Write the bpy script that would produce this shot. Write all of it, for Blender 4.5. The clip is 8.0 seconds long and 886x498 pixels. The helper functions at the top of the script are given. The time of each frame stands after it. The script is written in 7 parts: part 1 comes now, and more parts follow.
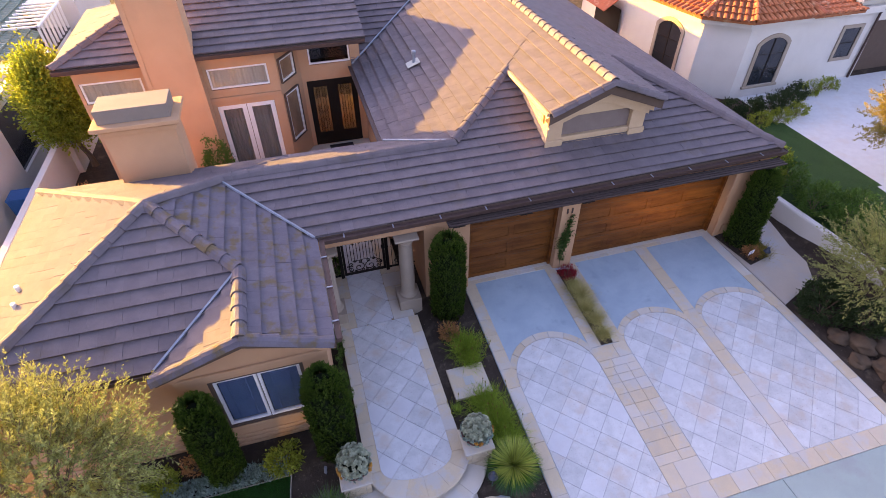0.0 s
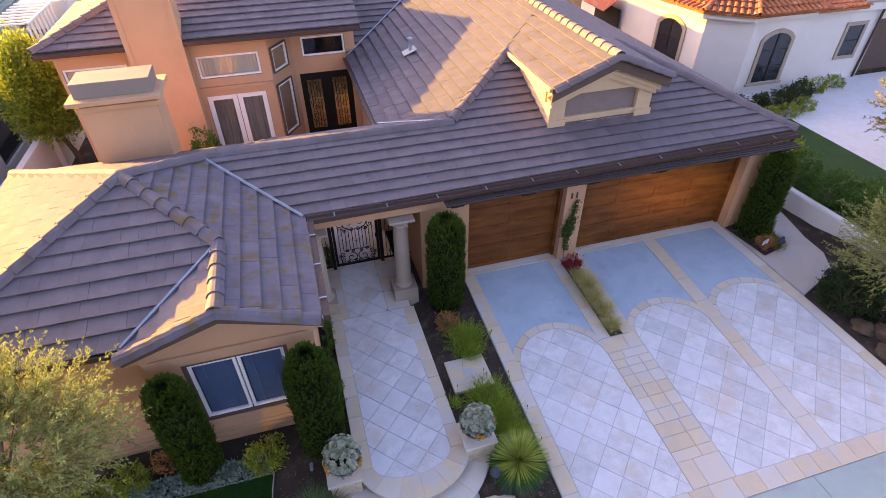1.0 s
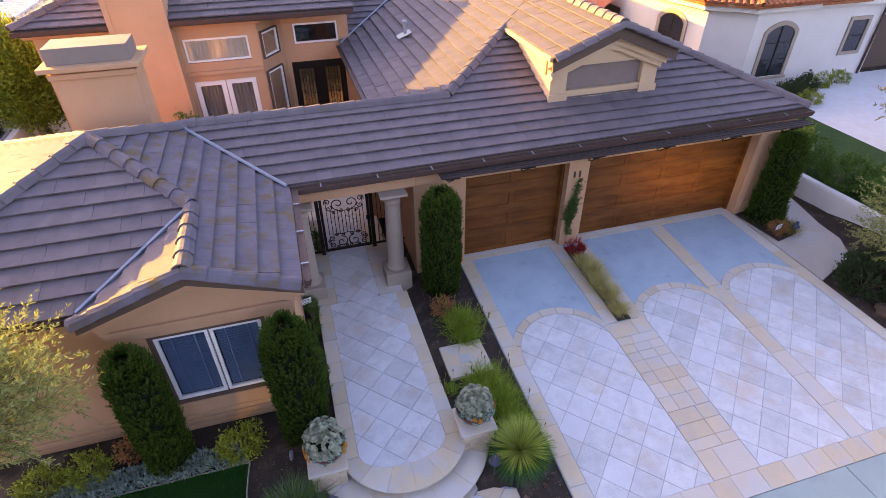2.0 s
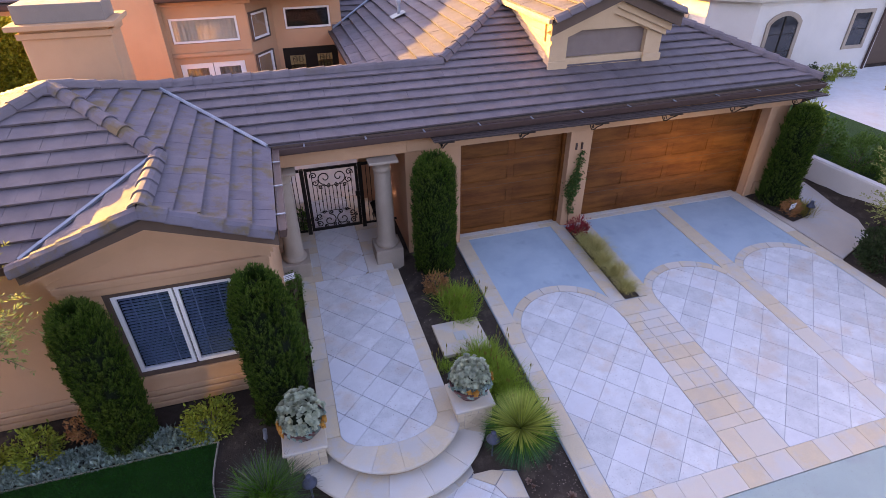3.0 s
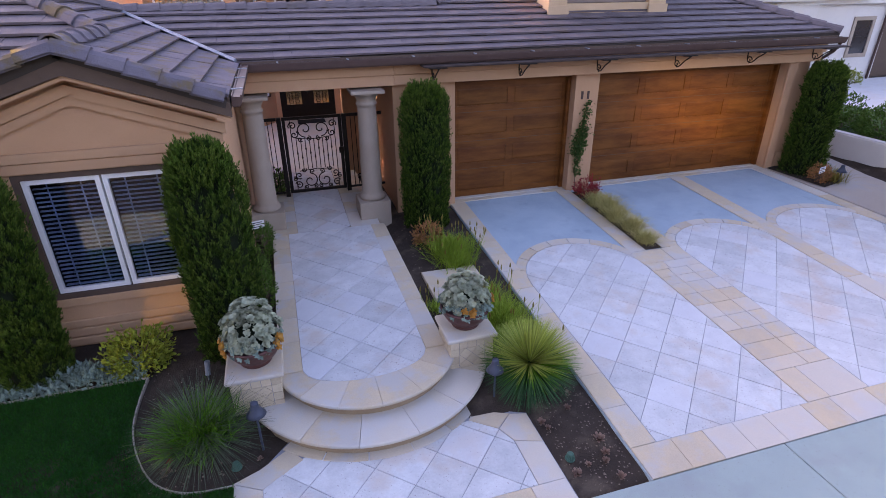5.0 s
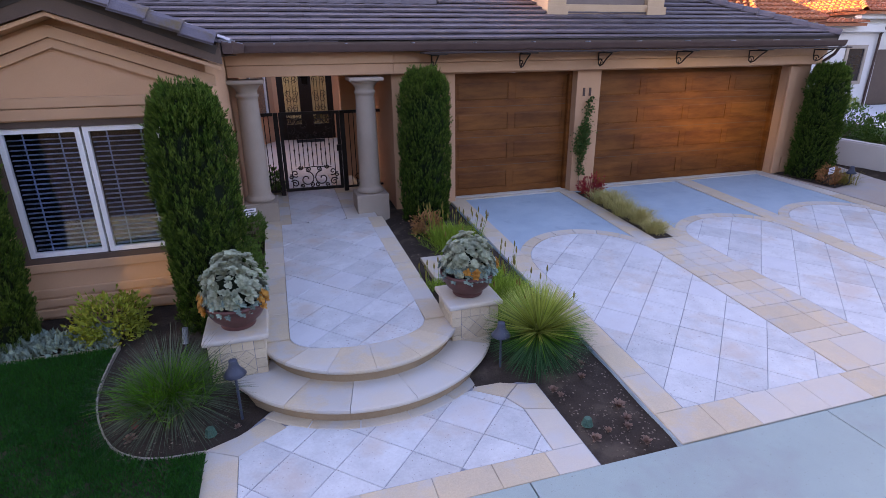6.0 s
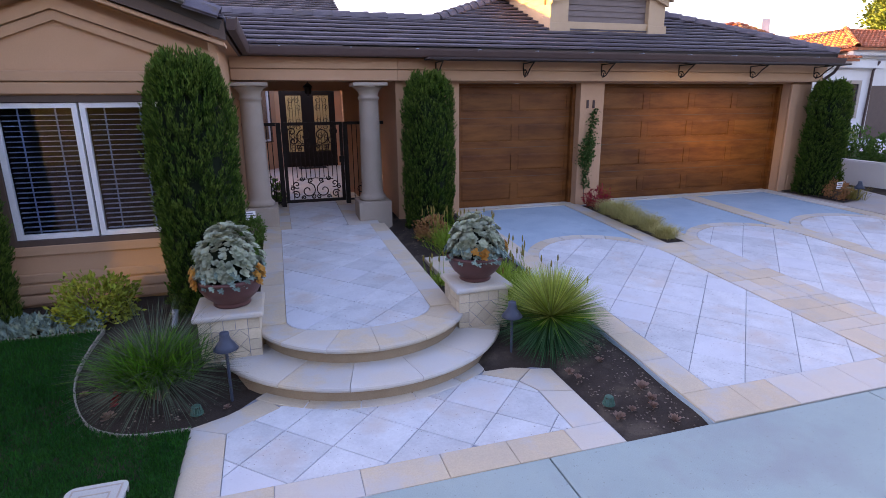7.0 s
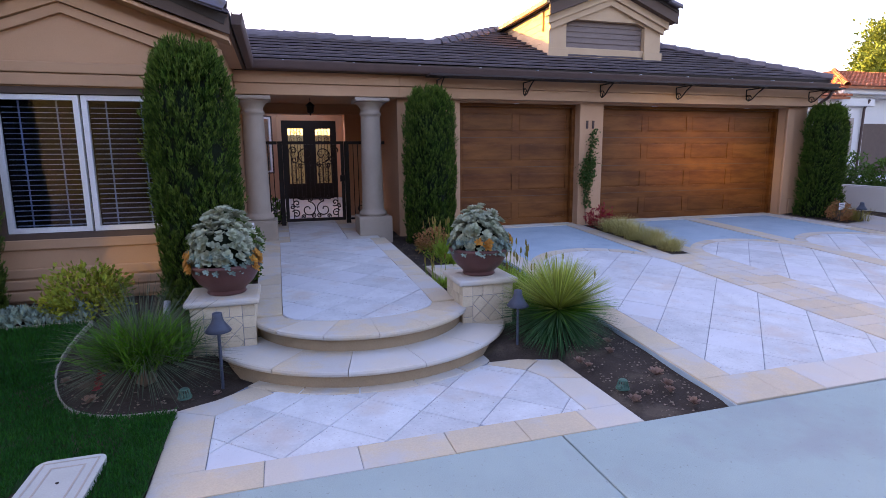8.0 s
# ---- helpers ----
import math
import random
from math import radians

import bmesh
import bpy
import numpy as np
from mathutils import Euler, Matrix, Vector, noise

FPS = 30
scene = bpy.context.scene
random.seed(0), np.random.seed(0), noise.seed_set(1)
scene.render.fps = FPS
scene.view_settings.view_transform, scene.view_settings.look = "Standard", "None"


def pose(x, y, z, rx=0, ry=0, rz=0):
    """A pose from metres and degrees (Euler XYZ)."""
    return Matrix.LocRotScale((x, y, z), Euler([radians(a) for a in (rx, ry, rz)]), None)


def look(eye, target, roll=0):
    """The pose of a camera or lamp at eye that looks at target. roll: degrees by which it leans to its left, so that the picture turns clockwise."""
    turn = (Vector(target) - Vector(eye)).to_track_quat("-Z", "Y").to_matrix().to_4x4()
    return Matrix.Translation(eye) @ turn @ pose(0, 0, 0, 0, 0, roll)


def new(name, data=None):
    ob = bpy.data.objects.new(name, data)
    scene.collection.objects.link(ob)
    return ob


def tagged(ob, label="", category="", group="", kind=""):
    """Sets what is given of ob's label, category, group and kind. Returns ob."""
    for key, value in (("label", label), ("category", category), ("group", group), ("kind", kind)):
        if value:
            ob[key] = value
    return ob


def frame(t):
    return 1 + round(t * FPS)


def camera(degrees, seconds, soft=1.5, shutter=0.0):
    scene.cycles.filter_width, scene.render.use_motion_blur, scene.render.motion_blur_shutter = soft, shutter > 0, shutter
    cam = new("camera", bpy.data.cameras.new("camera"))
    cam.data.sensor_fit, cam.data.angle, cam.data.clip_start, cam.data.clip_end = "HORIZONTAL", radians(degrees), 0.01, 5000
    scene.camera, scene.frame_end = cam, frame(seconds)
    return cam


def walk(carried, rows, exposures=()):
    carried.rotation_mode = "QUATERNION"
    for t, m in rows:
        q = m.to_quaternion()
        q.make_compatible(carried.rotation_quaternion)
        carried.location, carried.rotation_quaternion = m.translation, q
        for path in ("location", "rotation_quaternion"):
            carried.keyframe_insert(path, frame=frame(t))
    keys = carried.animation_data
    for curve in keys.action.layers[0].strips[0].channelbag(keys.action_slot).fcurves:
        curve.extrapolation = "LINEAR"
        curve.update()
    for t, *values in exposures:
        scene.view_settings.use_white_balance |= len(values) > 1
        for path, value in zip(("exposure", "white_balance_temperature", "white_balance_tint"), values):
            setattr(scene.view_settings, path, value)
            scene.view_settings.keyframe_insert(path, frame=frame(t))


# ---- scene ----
cam = camera(78.7, 8.0, soft=0.85)
EXPO = 2.62
PATH = [
    (0, (0.098, -10.505, 10.859), (0.509, -9.057, 9.542), -0.5),
    (0.5, (0.087, -10.495, 10.221), (0.51, -9.021, 8.938), -0.4),
    (1, (0.113, -10.516, 9.568), (0.546, -9.012, 8.323), -0.5),
    (1.5, (0.149, -10.512, 8.926), (0.591, -8.983, 7.715), -0.5),
    (3, (0.331, -10.499, 6.865), (0.799, -8.895, 5.766), -0.5),
    (3.5, (0.371, -10.485, 6.155), (0.847, -8.858, 5.094), -0.6),
    (4, (0.433, -10.473, 5.462), (0.914, -8.823, 4.438), -0.6),
    (4.5, (0.471, -10.46, 4.77), (0.964, -8.773, 3.815), -0.6),
    (6, (0.446, -10.463, 2.879), (0.977, -8.663, 2.189), -0.7),
    (6.5, (0.421, -10.423, 2.428), (0.963, -8.594, 1.828), -0.7),
    (7, (0.378, -10.395, 2.047), (0.928, -8.542, 1.535), -0.6),
    (7.5, (0.347, -10.367, 1.702), (0.906, -8.494, 1.28), -0.6),
    (8, (0.343, -10.36, 1.403), (0.909, -8.471, 1.071), -0.6),
]
walk(cam, [(t, look(eye, target, roll)) for t, eye, target, roll in PATH], [(0, EXPO - 0.02, 7300, 45), (4, EXPO + 0.07, 7300, 45), (8, EXPO + 0.07, 6850, 41)])

# ---- light: low evening sun from behind and beside the house, clear sky ----
SUN_DIR = Vector((-0.72, 0.69, 0.21)).normalized()
world = bpy.data.worlds.new("sky")
scene.world = world
world.use_nodes = True
wn = world.node_tree.nodes
sky = wn.new("ShaderNodeTexSky")
sky.sky_type = "NISHITA"
sky.sun_disc = False
sky.sun_elevation = math.asin(SUN_DIR.z)
sky.sun_rotation = math.atan2(SUN_DIR.x, SUN_DIR.y)
sky.air_density, sky.dust_density, sky.ozone_density = 1.0, 2.2, 1.4
wn["Background"].inputs["Strength"].default_value = 0.15
world.node_tree.links.new(sky.outputs["Color"], wn["Background"].inputs["Color"])
sun = new("sun", bpy.data.lights.new("sun", "SUN"))
sun.data.energy, sun.data.angle, sun.data.color = 5.0, radians(0.5), (1.0, 0.68, 0.08)
sun.matrix_world = look(SUN_DIR * 60, (0, 0, 0))


def glint(name, target, away, width, height, power):
    """Low sun thrown back by an upper window across the street: a narrow beam, mirrored in that window."""
    d = Vector((SUN_DIR.x, -SUN_DIR.y, SUN_DIR.z))
    ob = new(name, bpy.data.lights.new(name, "AREA"))
    ob.data.shape, ob.data.size, ob.data.size_y = "RECTANGLE", width, height
    ob.data.spread, ob.data.energy, ob.data.color = radians(5.0), power, (1.0, 0.82, 0.12)
    ob.matrix_world = look(Vector(target) + d * away, target)


glint("window_glint", (9.75, 0.0, 1.35), 26, 1.9, 0.9, 2.0)
glint("window_glint", (-1.15, -3.45, 0.1), 26, 0.5, 0.25, 0.3)


# ---- materials ----
def mat(name, colour, rough=0.8, second=None, scale=6.0, fine=60.0, bump=0.15, metal=0.0, vary=0.0, island=False, mix=0.6, stain=None, stain_scale=1.2, stain_at=0.58, spec=0.2, stretch=(1, 1, 1), sheen_leaf=0.0, pit=None, alt=None, alt_at=0.6, alt_most=0.8):
    """A procedural surface: two noises mix two colours, a third adds stains, a fine one gives relief."""
    m = bpy.data.materials.new(name)
    m.use_nodes = True
    nt = m.node_tree
    n, ln = nt.nodes, nt.links
    b = n["Principled BSDF"]
    b.inputs["Roughness"].default_value = rough
    b.inputs["Metallic"].default_value = metal
    b.inputs["Specular IOR Level"].default_value = spec
    co = n.new("ShaderNodeTexCoord")
    geo = n.new("ShaderNodeNewGeometry")
    mp = n.new("ShaderNodeMapping")
    mp.inputs["Scale"].default_value = stretch
    ln.new(geo.outputs["Position"], mp.inputs["Vector"])
    second = second or tuple(c * 0.75 for c in colour)

    def tex(s, detail):
        t = n.new("ShaderNodeTexNoise")
        t.inputs["Scale"].default_value = s
        t.inputs["Detail"].default_value = detail
        t.inputs["Roughness"].default_value = 0.6
        ln.new(mp.outputs["Vector"], t.inputs["Vector"])
        return t

    def blend(kind, fac, a, c):
        x = n.new("ShaderNodeMix")
        x.data_type, x.blend_type = "RGBA", kind
        for socket, value in ((x.inputs[0], fac), (x.inputs[6], a), (x.inputs[7], c)):
            if isinstance(value, bpy.types.NodeSocket):
                ln.new(value, socket)
            elif isinstance(value, tuple):
                socket.default_value = (*value, 1)
            else:
                socket.default_value = value
        return x.outputs[2]

    def ramp(source, lo, hi, top=1.0):
        r = n.new("ShaderNodeMapRange")
        ln.new(source, r.inputs["Value"])
        for k, v in (("From Min", lo), ("From Max", hi), ("To Min", 0.0), ("To Max", top)):
            r.inputs[k].default_value = v
        return r.outputs["Result"]

    big, small = tex(scale, 4), tex(fine, 3)
    c = blend("MIX", ramp(big.outputs["Fac"], 0.35, 0.65, mix), colour, second)
    c = blend("MULTIPLY", 0.24, c, blend("MIX", ramp(small.outputs["Fac"], 0.3, 0.7), (0.55, 0.55, 0.55), (1.0, 1.0, 1.0)))
    if stain:
        st = tex(stain_scale, 6)
        c = blend("MIX", ramp(st.outputs["Fac"], stain_at, stain_at + 0.14, 0.75), c, stain)
    if pit:
        pt = tex(38.0, 2)
        c = blend("MIX", ramp(pt.outputs["Fac"], 0.665, 0.7, 0.7), c, pit)
    if vary:
        if island:
            rnd = geo.outputs["Random Per Island"]
        else:
            rnd = n.new("ShaderNodeObjectInfo").outputs["Random"]
        if alt:
            c = blend("MIX", ramp(rnd, alt_at, min(1.0, alt_at + 0.4), alt_most), c, alt)
        hsv = n.new("ShaderNodeHueSaturation")
        ln.new(c, hsv.inputs["Color"])
        v = n.new("ShaderNodeMapRange")
        ln.new(rnd, v.inputs["Value"])
        v.inputs["To Min"].default_value, v.inputs["To Max"].default_value = 1 - vary, 1 + vary
        ln.new(v.outputs["Result"], hsv.inputs["Value"])
        w = n.new("ShaderNodeMath")
        w.operation = "MULTIPLY_ADD"
        frac = n.new("ShaderNodeMath")
        frac.operation = "FRACT"
        mul = n.new("ShaderNodeMath")
        mul.operation = "MULTIPLY"
        mul.inputs[1].default_value = 7.31
        ln.new(rnd, mul.inputs[0])
        ln.new(mul.outputs[0], frac.inputs[0])
        ln.new(frac.outputs[0], w.inputs[0])
        w.inputs[1].default_value, w.inputs[2].default_value = vary * 0.06, 0.5 - vary * 0.03
        ln.new(w.outputs[0], hsv.inputs["Hue"])
        c = hsv.outputs["Color"]
    ln.new(c, b.inputs["Base Color"])
    if bump:
        bp = n.new("ShaderNodeBump")
        bp.inputs["Strength"].default_value = bump
        bp.inputs["Distance"].default_value = 0.02
        ln.new(small.outputs["Fac"], bp.inputs["Height"])
        ln.new(bp.outputs["Normal"], b.inputs["Normal"])
    if sheen_leaf:
        tr = n.new("ShaderNodeBsdfTranslucent")
        ln.new(c, tr.inputs["Color"])
        mx = n.new("ShaderNodeMixShader")
        mx.inputs[0].default_value = sheen_leaf
        ln.new(b.outputs[0], mx.inputs[1])
        ln.new(tr.outputs[0], mx.inputs[2])
        ln.new(mx.outputs[0], n["Material Output"].inputs["Surface"])
    return m


M = dict(
    stucco=mat("stucco", (0.52, 0.302, 0.178), 0.9, (0.46, 0.265, 0.155), 1.3, 160, 0.25, stain=(0.42, 0.248, 0.15), stain_scale=0.7),
    stucco_trim=mat("stucco_trim", (0.5, 0.295, 0.175), 0.9, (0.445, 0.26, 0.154), 2, 160, 0.2),
    column=mat("cast_stone", (0.35, 0.29, 0.235), 0.85, (0.3, 0.245, 0.195), 3, 120, 0.2),
    roof=mat("roof_tile", (0.142, 0.121, 0.133), 0.72, (0.096, 0.084, 0.097), 3.0, 70, 0.3, vary=0.08, spec=0.18, stain=(0.11, 0.088, 0.075), stain_scale=1.6, stain_at=0.58),
    roof_moss=mat("roof_tile_lichen", (0.138, 0.124, 0.148), 0.8, (0.09, 0.084, 0.108), 3.0, 70, 0.35, vary=0.08, spec=0.12, stain=(0.125, 0.09, 0.035), stain_scale=3.2, stain_at=0.5),
    roof_under=mat("roof_felt", (0.06, 0.05, 0.045), 0.95),
    flashing=mat("flashing", (0.3, 0.34, 0.4), 0.45, metal=0.5, scale=8),
    bronze=mat("gutter_bronze", (0.085, 0.052, 0.046), 0.5, (0.066, 0.042, 0.037), 5, 80, 0.05),
    trim_light=mat("pale_trim", (0.52, 0.37, 0.24), 0.85, (0.46, 0.32, 0.2), 2, 140, 0.15),
    louvre=mat("louvre_board", (0.2, 0.155, 0.14), 0.7, (0.17, 0.13, 0.118), 4, 80, 0.08),
    edging=mat("edging_strip", (0.36, 0.33, 0.28), 0.8, scale=8),
    cap_metal=mat("chimney_cap", (0.22, 0.185, 0.165), 0.7, (0.19, 0.16, 0.145), 3, 60, 0.08),
    fascia=mat("fascia_brown", (0.11, 0.075, 0.058), 0.7, (0.09, 0.06, 0.05), 5, 80, 0.1),
    slat=mat("canopy_slat", (0.045, 0.032, 0.03), 0.6, (0.035, 0.026, 0.024), 6, 80, 0.08),
    iron=mat("wrought_iron", (0.02, 0.016, 0.014), 0.5, metal=0.4, scale=20),
    wood=mat("garage_wood", (0.19, 0.066, 0.015), 0.5, (0.085, 0.026, 0.006), 3.0, 26, 0.1, vary=0.1, stretch=(0.35, 1, 1.8), mix=0.85),
    white=mat("white_frame", (0.78, 0.78, 0.78), 0.45, (0.72, 0.72, 0.72), 4, 90, 0.03),
    blind=mat("blind_slat", (0.22, 0.31, 0.47), 0.4, scale=4, bump=0.0),
    dark=mat("unlit_room_black", (0.012, 0.011, 0.013), 0.9),
    curtain=mat("curtain_cloth", (0.62, 0.55, 0.45), 0.9, (0.45, 0.38, 0.3), 3.0, 40, 0.1, stretch=(6, 6, 0.3)),
    curtain_dim=mat("curtain_cloth_dim", (0.3, 0.27, 0.235), 0.9, (0.12, 0.105, 0.09), 3.0, 40, 0.1, stretch=(6, 6, 0.3)),
    concrete=mat("driveway_concrete", (0.32, 0.42, 0.485), 0.85, (0.235, 0.33, 0.4), 1.6, 90, 0.15, stain=(0.2, 0.28, 0.325), stain_scale=1.7, stain_at=0.6),
    road=mat("road_concrete", (0.305, 0.385, 0.365), 0.9, (0.255, 0.325, 0.315), 1.3, 140, 0.3, stain=(0.255, 0.285, 0.285), stain_scale=0.9, stain_at=0.55, pit=(0.2, 0.22, 0.21)),
    tile=mat("travertine", (0.535, 0.56, 0.57), 0.6, (0.39, 0.41, 0.425), 4.0, 45, 0.12, vary=0.11, stain=(0.46, 0.395, 0.34), stain_scale=1.4, stain_at=0.53, pit=(0.2, 0.17, 0.16), alt=(0.42, 0.44, 0.47), alt_at=0.8),
    grout=mat("grout", (0.24, 0.26, 0.3), 0.95, scale=5),
    border=mat("limestone", (0.55, 0.45, 0.315), 0.8, (0.46, 0.4, 0.315), 3.5, 70, 0.25, vary=0.07, stain=(0.42, 0.425, 0.42), stain_scale=2.0, stain_at=0.48, alt=(0.43, 0.43, 0.42), alt_at=0.5, alt_most=0.55),
    riser=mat("step_riser", (0.34, 0.25, 0.16), 0.85, (0.27, 0.2, 0.13), 4, 80, 0.3, stain=(0.2, 0.15, 0.1)),
    soil=mat("soil", (0.05, 0.037, 0.029), 0.98, (0.024, 0.018, 0.015), 5, 45, 1.0, stain=(0.105, 0.08, 0.06), stain_scale=2.5, stain_at=0.52),
    lawn=mat("lawn_turf", (0.016, 0.06, 0.016), 0.9, (0.01, 0.04, 0.012), 3, 120, 0.8),
    lawn_light=mat("lawn_turf_light", (0.025, 0.07, 0.016), 0.9, (0.017, 0.048, 0.012), 1.5, 120, 0.8),
    whitewall=mat("white_stucco", (0.62, 0.6, 0.57), 0.9, (0.56, 0.54, 0.51), 1.2, 140, 0.2),
    redtile=mat("clay_tile", (0.42, 0.14, 0.065), 0.8, (0.3, 0.1, 0.05), 5, 60, 0.25, vary=0.3, stain=(0.5, 0.3, 0.19), stain_scale=4, stain_at=0.56),
    greentile=mat("green_tile", (0.2, 0.25, 0.2), 0.6, (0.15, 0.2, 0.155), 5, 60, 0.2, vary=0.15),
    pot=mat("pot_clay", (0.115, 0.052, 0.047), 0.42, (0.085, 0.038, 0.036), 6, 80, 0.08),
    bark=mat("bark", (0.17, 0.125, 0.09), 0.95, (0.09, 0.065, 0.05), 12, 50, 0.8, stretch=(1, 1, 0.3)),
    rock=mat("boulder", (0.1, 0.07, 0.048), 0.95, (0.055, 0.04, 0.03), 5, 40, 0.7),
    plastic=mat("dark_lamp", (0.05, 0.062, 0.09), 0.4, scale=10, bump=0.03),
    path_concrete=mat("path_concrete", (0.43, 0.37, 0.315), 0.88, (0.36, 0.315, 0.275), 1.1, 120, 0.2, stain=(0.33, 0.34, 0.35), stain_scale=0.8, stain_at=0.52),
    asphalt=mat("asphalt", (0.05, 0.05, 0.052), 0.9, (0.038, 0.038, 0.04), 2, 120, 0.4),
    rubber=mat("mat_black", (0.02, 0.02, 0.022), 0.9),
    lid=mat("box_lid", (0.4, 0.42, 0.4), 0.8, (0.34, 0.36, 0.34), 3, 90, 0.15),
)


def leafmat(name, colour, second, vary=0.25, rough=0.55, through_light=0.25):
    return mat(name, colour, rough, second, 4, 40, 0, vary=vary, island=True, spec=0.12, sheen_leaf=through_light)


L = dict(
    cypress=leafmat("cypress_leaf", (0.016, 0.045, 0.007), (0.045, 0.085, 0.012), 0.5, through_light=0.12),
    cypress_tip=leafmat("cypress_spray_tip", (0.055, 0.12, 0.016), (0.11, 0.16, 0.03), 0.45, through_light=0.15),
    olive=leafmat("olive_leaf", (0.24, 0.28, 0.095), (0.33, 0.33, 0.1), 0.35),
    yellowgreen=leafmat("shrub_leaf_yellow", (0.27, 0.32, 0.045), (0.13, 0.2, 0.03), 0.4),
    green=leafmat("shrub_leaf", (0.06, 0.14, 0.025), (0.1, 0.18, 0.035), 0.3),
    darkgreen=leafmat("bush_leaf", (0.03, 0.055, 0.022), (0.05, 0.075, 0.028), 0.3),
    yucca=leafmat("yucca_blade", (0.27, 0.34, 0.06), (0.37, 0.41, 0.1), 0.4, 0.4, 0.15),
    yucca_shaded=leafmat("yucca_blade_shaded", (0.025, 0.085, 0.035), (0.06, 0.135, 0.06), 0.5, 0.4, 0.1),
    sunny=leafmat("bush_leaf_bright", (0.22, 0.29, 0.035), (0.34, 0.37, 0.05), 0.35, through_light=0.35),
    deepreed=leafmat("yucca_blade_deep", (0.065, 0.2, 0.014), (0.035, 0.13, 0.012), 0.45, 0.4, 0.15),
    fartree=leafmat("tree_leaf", (0.1, 0.15, 0.03), (0.16, 0.19, 0.04), 0.35, through_light=0.12),
    vineleaf=leafmat("vine_leaf", (0.045, 0.1, 0.025), (0.07, 0.12, 0.03), 0.35),
    silver=leafmat("silver_leaf", (0.4, 0.43, 0.31), (0.24, 0.3, 0.22), 0.25, 0.6, 0.08),
    dusty=leafmat("dusty_leaf", (0.2, 0.28, 0.24), (0.12, 0.19, 0.16), 0.35, 0.8, 0.1),
    orange=leafmat("orange_rosette", (0.55, 0.3, 0.06), (0.45, 0.2, 0.05), 0.3),
    red=leafmat("red_leaf", (0.34, 0.03, 0.035), (0.2, 0.02, 0.03), 0.3),
    rust=leafmat("rust_leaf", (0.42, 0.2, 0.08), (0.28, 0.14, 0.06), 0.3),
    straw=leafmat("grass_straw", (0.5, 0.43, 0.17), (0.3, 0.29, 0.09), 0.35),
    reed=leafmat("reed_green", (0.24, 0.36, 0.04), (0.16, 0.28, 0.03), 0.35),
    greyblade=leafmat("yucca_blade_grey", (0.09, 0.12, 0.08), (0.06, 0.09, 0.055), 0.4, 0.45),
    grass=leafmat("grass_blade", (0.005, 0.075, 0.011), (0.014, 0.115, 0.016), 0.5),
    pinkish=leafmat("dry_rosette", (0.23, 0.15, 0.115), (0.3, 0.21, 0.16), 0.4),
    gold=leafmat("gold_leaf", (0.3, 0.23, 0.05), (0.2, 0.2, 0.05), 0.3),
)


def glass_mat(name, tint):
    m = bpy.data.materials.new(name)
    m.use_nodes = True
    n, ln = m.node_tree.nodes, m.node_tree.links
    t, g, mx, lw = n.new("ShaderNodeBsdfTransparent"), n.new("ShaderNodeBsdfGlossy"), n.new("ShaderNodeMixShader"), n.new("ShaderNodeLayerWeight")
    g.inputs["Roughness"].default_value = 0.02
    t.inputs["Color"].default_value = (*tint, 1)
    lw.inputs["Blend"].default_value = 0.5
    p, a = n.new("ShaderNodeMath"), n.new("ShaderNodeMath")
    p.operation, a.operation = "POWER", "MULTIPLY_ADD"
    p.inputs[1].default_value = 4.0
    a.inputs[1].default_value, a.inputs[2].default_value = 0.8, 0.05
    ln.new(lw.outputs["Facing"], p.inputs[0])
    ln.new(p.outputs[0], a.inputs[0])
    ln.new(a.outputs[0], mx.inputs[0])
    ln.new(t.outputs[0], mx.inputs[1])
    ln.new(g.outputs[0], mx.inputs[2])
    ln.new(mx.outputs[0], n["Material Output"].inputs["Surface"])
    return m


M["glass"] = glass_mat("window_glass", (0.88, 0.9, 0.92))
M["amber_glass"] = glass_mat("amber_glass", (0.92, 0.87, 0.62))


# ---- mesh helpers ----
def mesh_of(name, bm, material, smooth=False):
    me = bpy.data.meshes.new(name)
    bmesh.ops.recalc_face_normals(bm, faces=bm.faces)
    bm.to_mesh(me)
    bm.free()
    for p in me.polygons:
        p.use_smooth = smooth
    me.materials.append(material)
    return me


def raw_mesh(name, verts, faces, material, smooth=False):
    me = bpy.data.meshes.new(name)
    me.from_pydata([tuple(v) for v in verts], [], faces)
    if smooth:
        me.polygons.foreach_set("use_smooth", [True] * len(me.polygons))
    me.materials.append(material)
    return me


def thing(name, loc, label, category, group="", kind=""):
    ob = new(name)
    ob.location = loc
    ob.empty_display_size = 0.2
    return tagged(ob, label, category, group, kind)


def part(name, bm, material, parent, label="", smooth=False):
    ob = new(name, bm if isinstance(bm, bpy.types.Mesh) else mesh_of(name, bm, material, smooth))
    ob.parent = parent
    return tagged(ob, label)


def solo(name, bm, material, label, category, loc=(0, 0, 0), group="", kind="", smooth=False):
    ob = new(name, bm if isinstance(bm, bpy.types.Mesh) else mesh_of(name, bm, material, smooth))
    ob.location = loc
    return tagged(ob, label, category, group, kind)


def box(x0, x1, y0, y1, z0, z1, bevel=0.0, bm=None):
    bm = bm or bmesh.new()
    m = Matrix.LocRotScale(((x0 + x1) / 2, (y0 + y1) / 2, (z0 + z1) / 2), None, (abs(x1 - x0), abs(y1 - y0), abs(z1 - z0)))
    r = bmesh.ops.create_cube(bm, size=1, matrix=m)
    if bevel:
        es = {e for v in r["verts"] for e in v.link_edges}
        bmesh.ops.bevel(bm, geom=list(es), offset=bevel, segments=2, affect="EDGES", profile=0.5)
    return bm


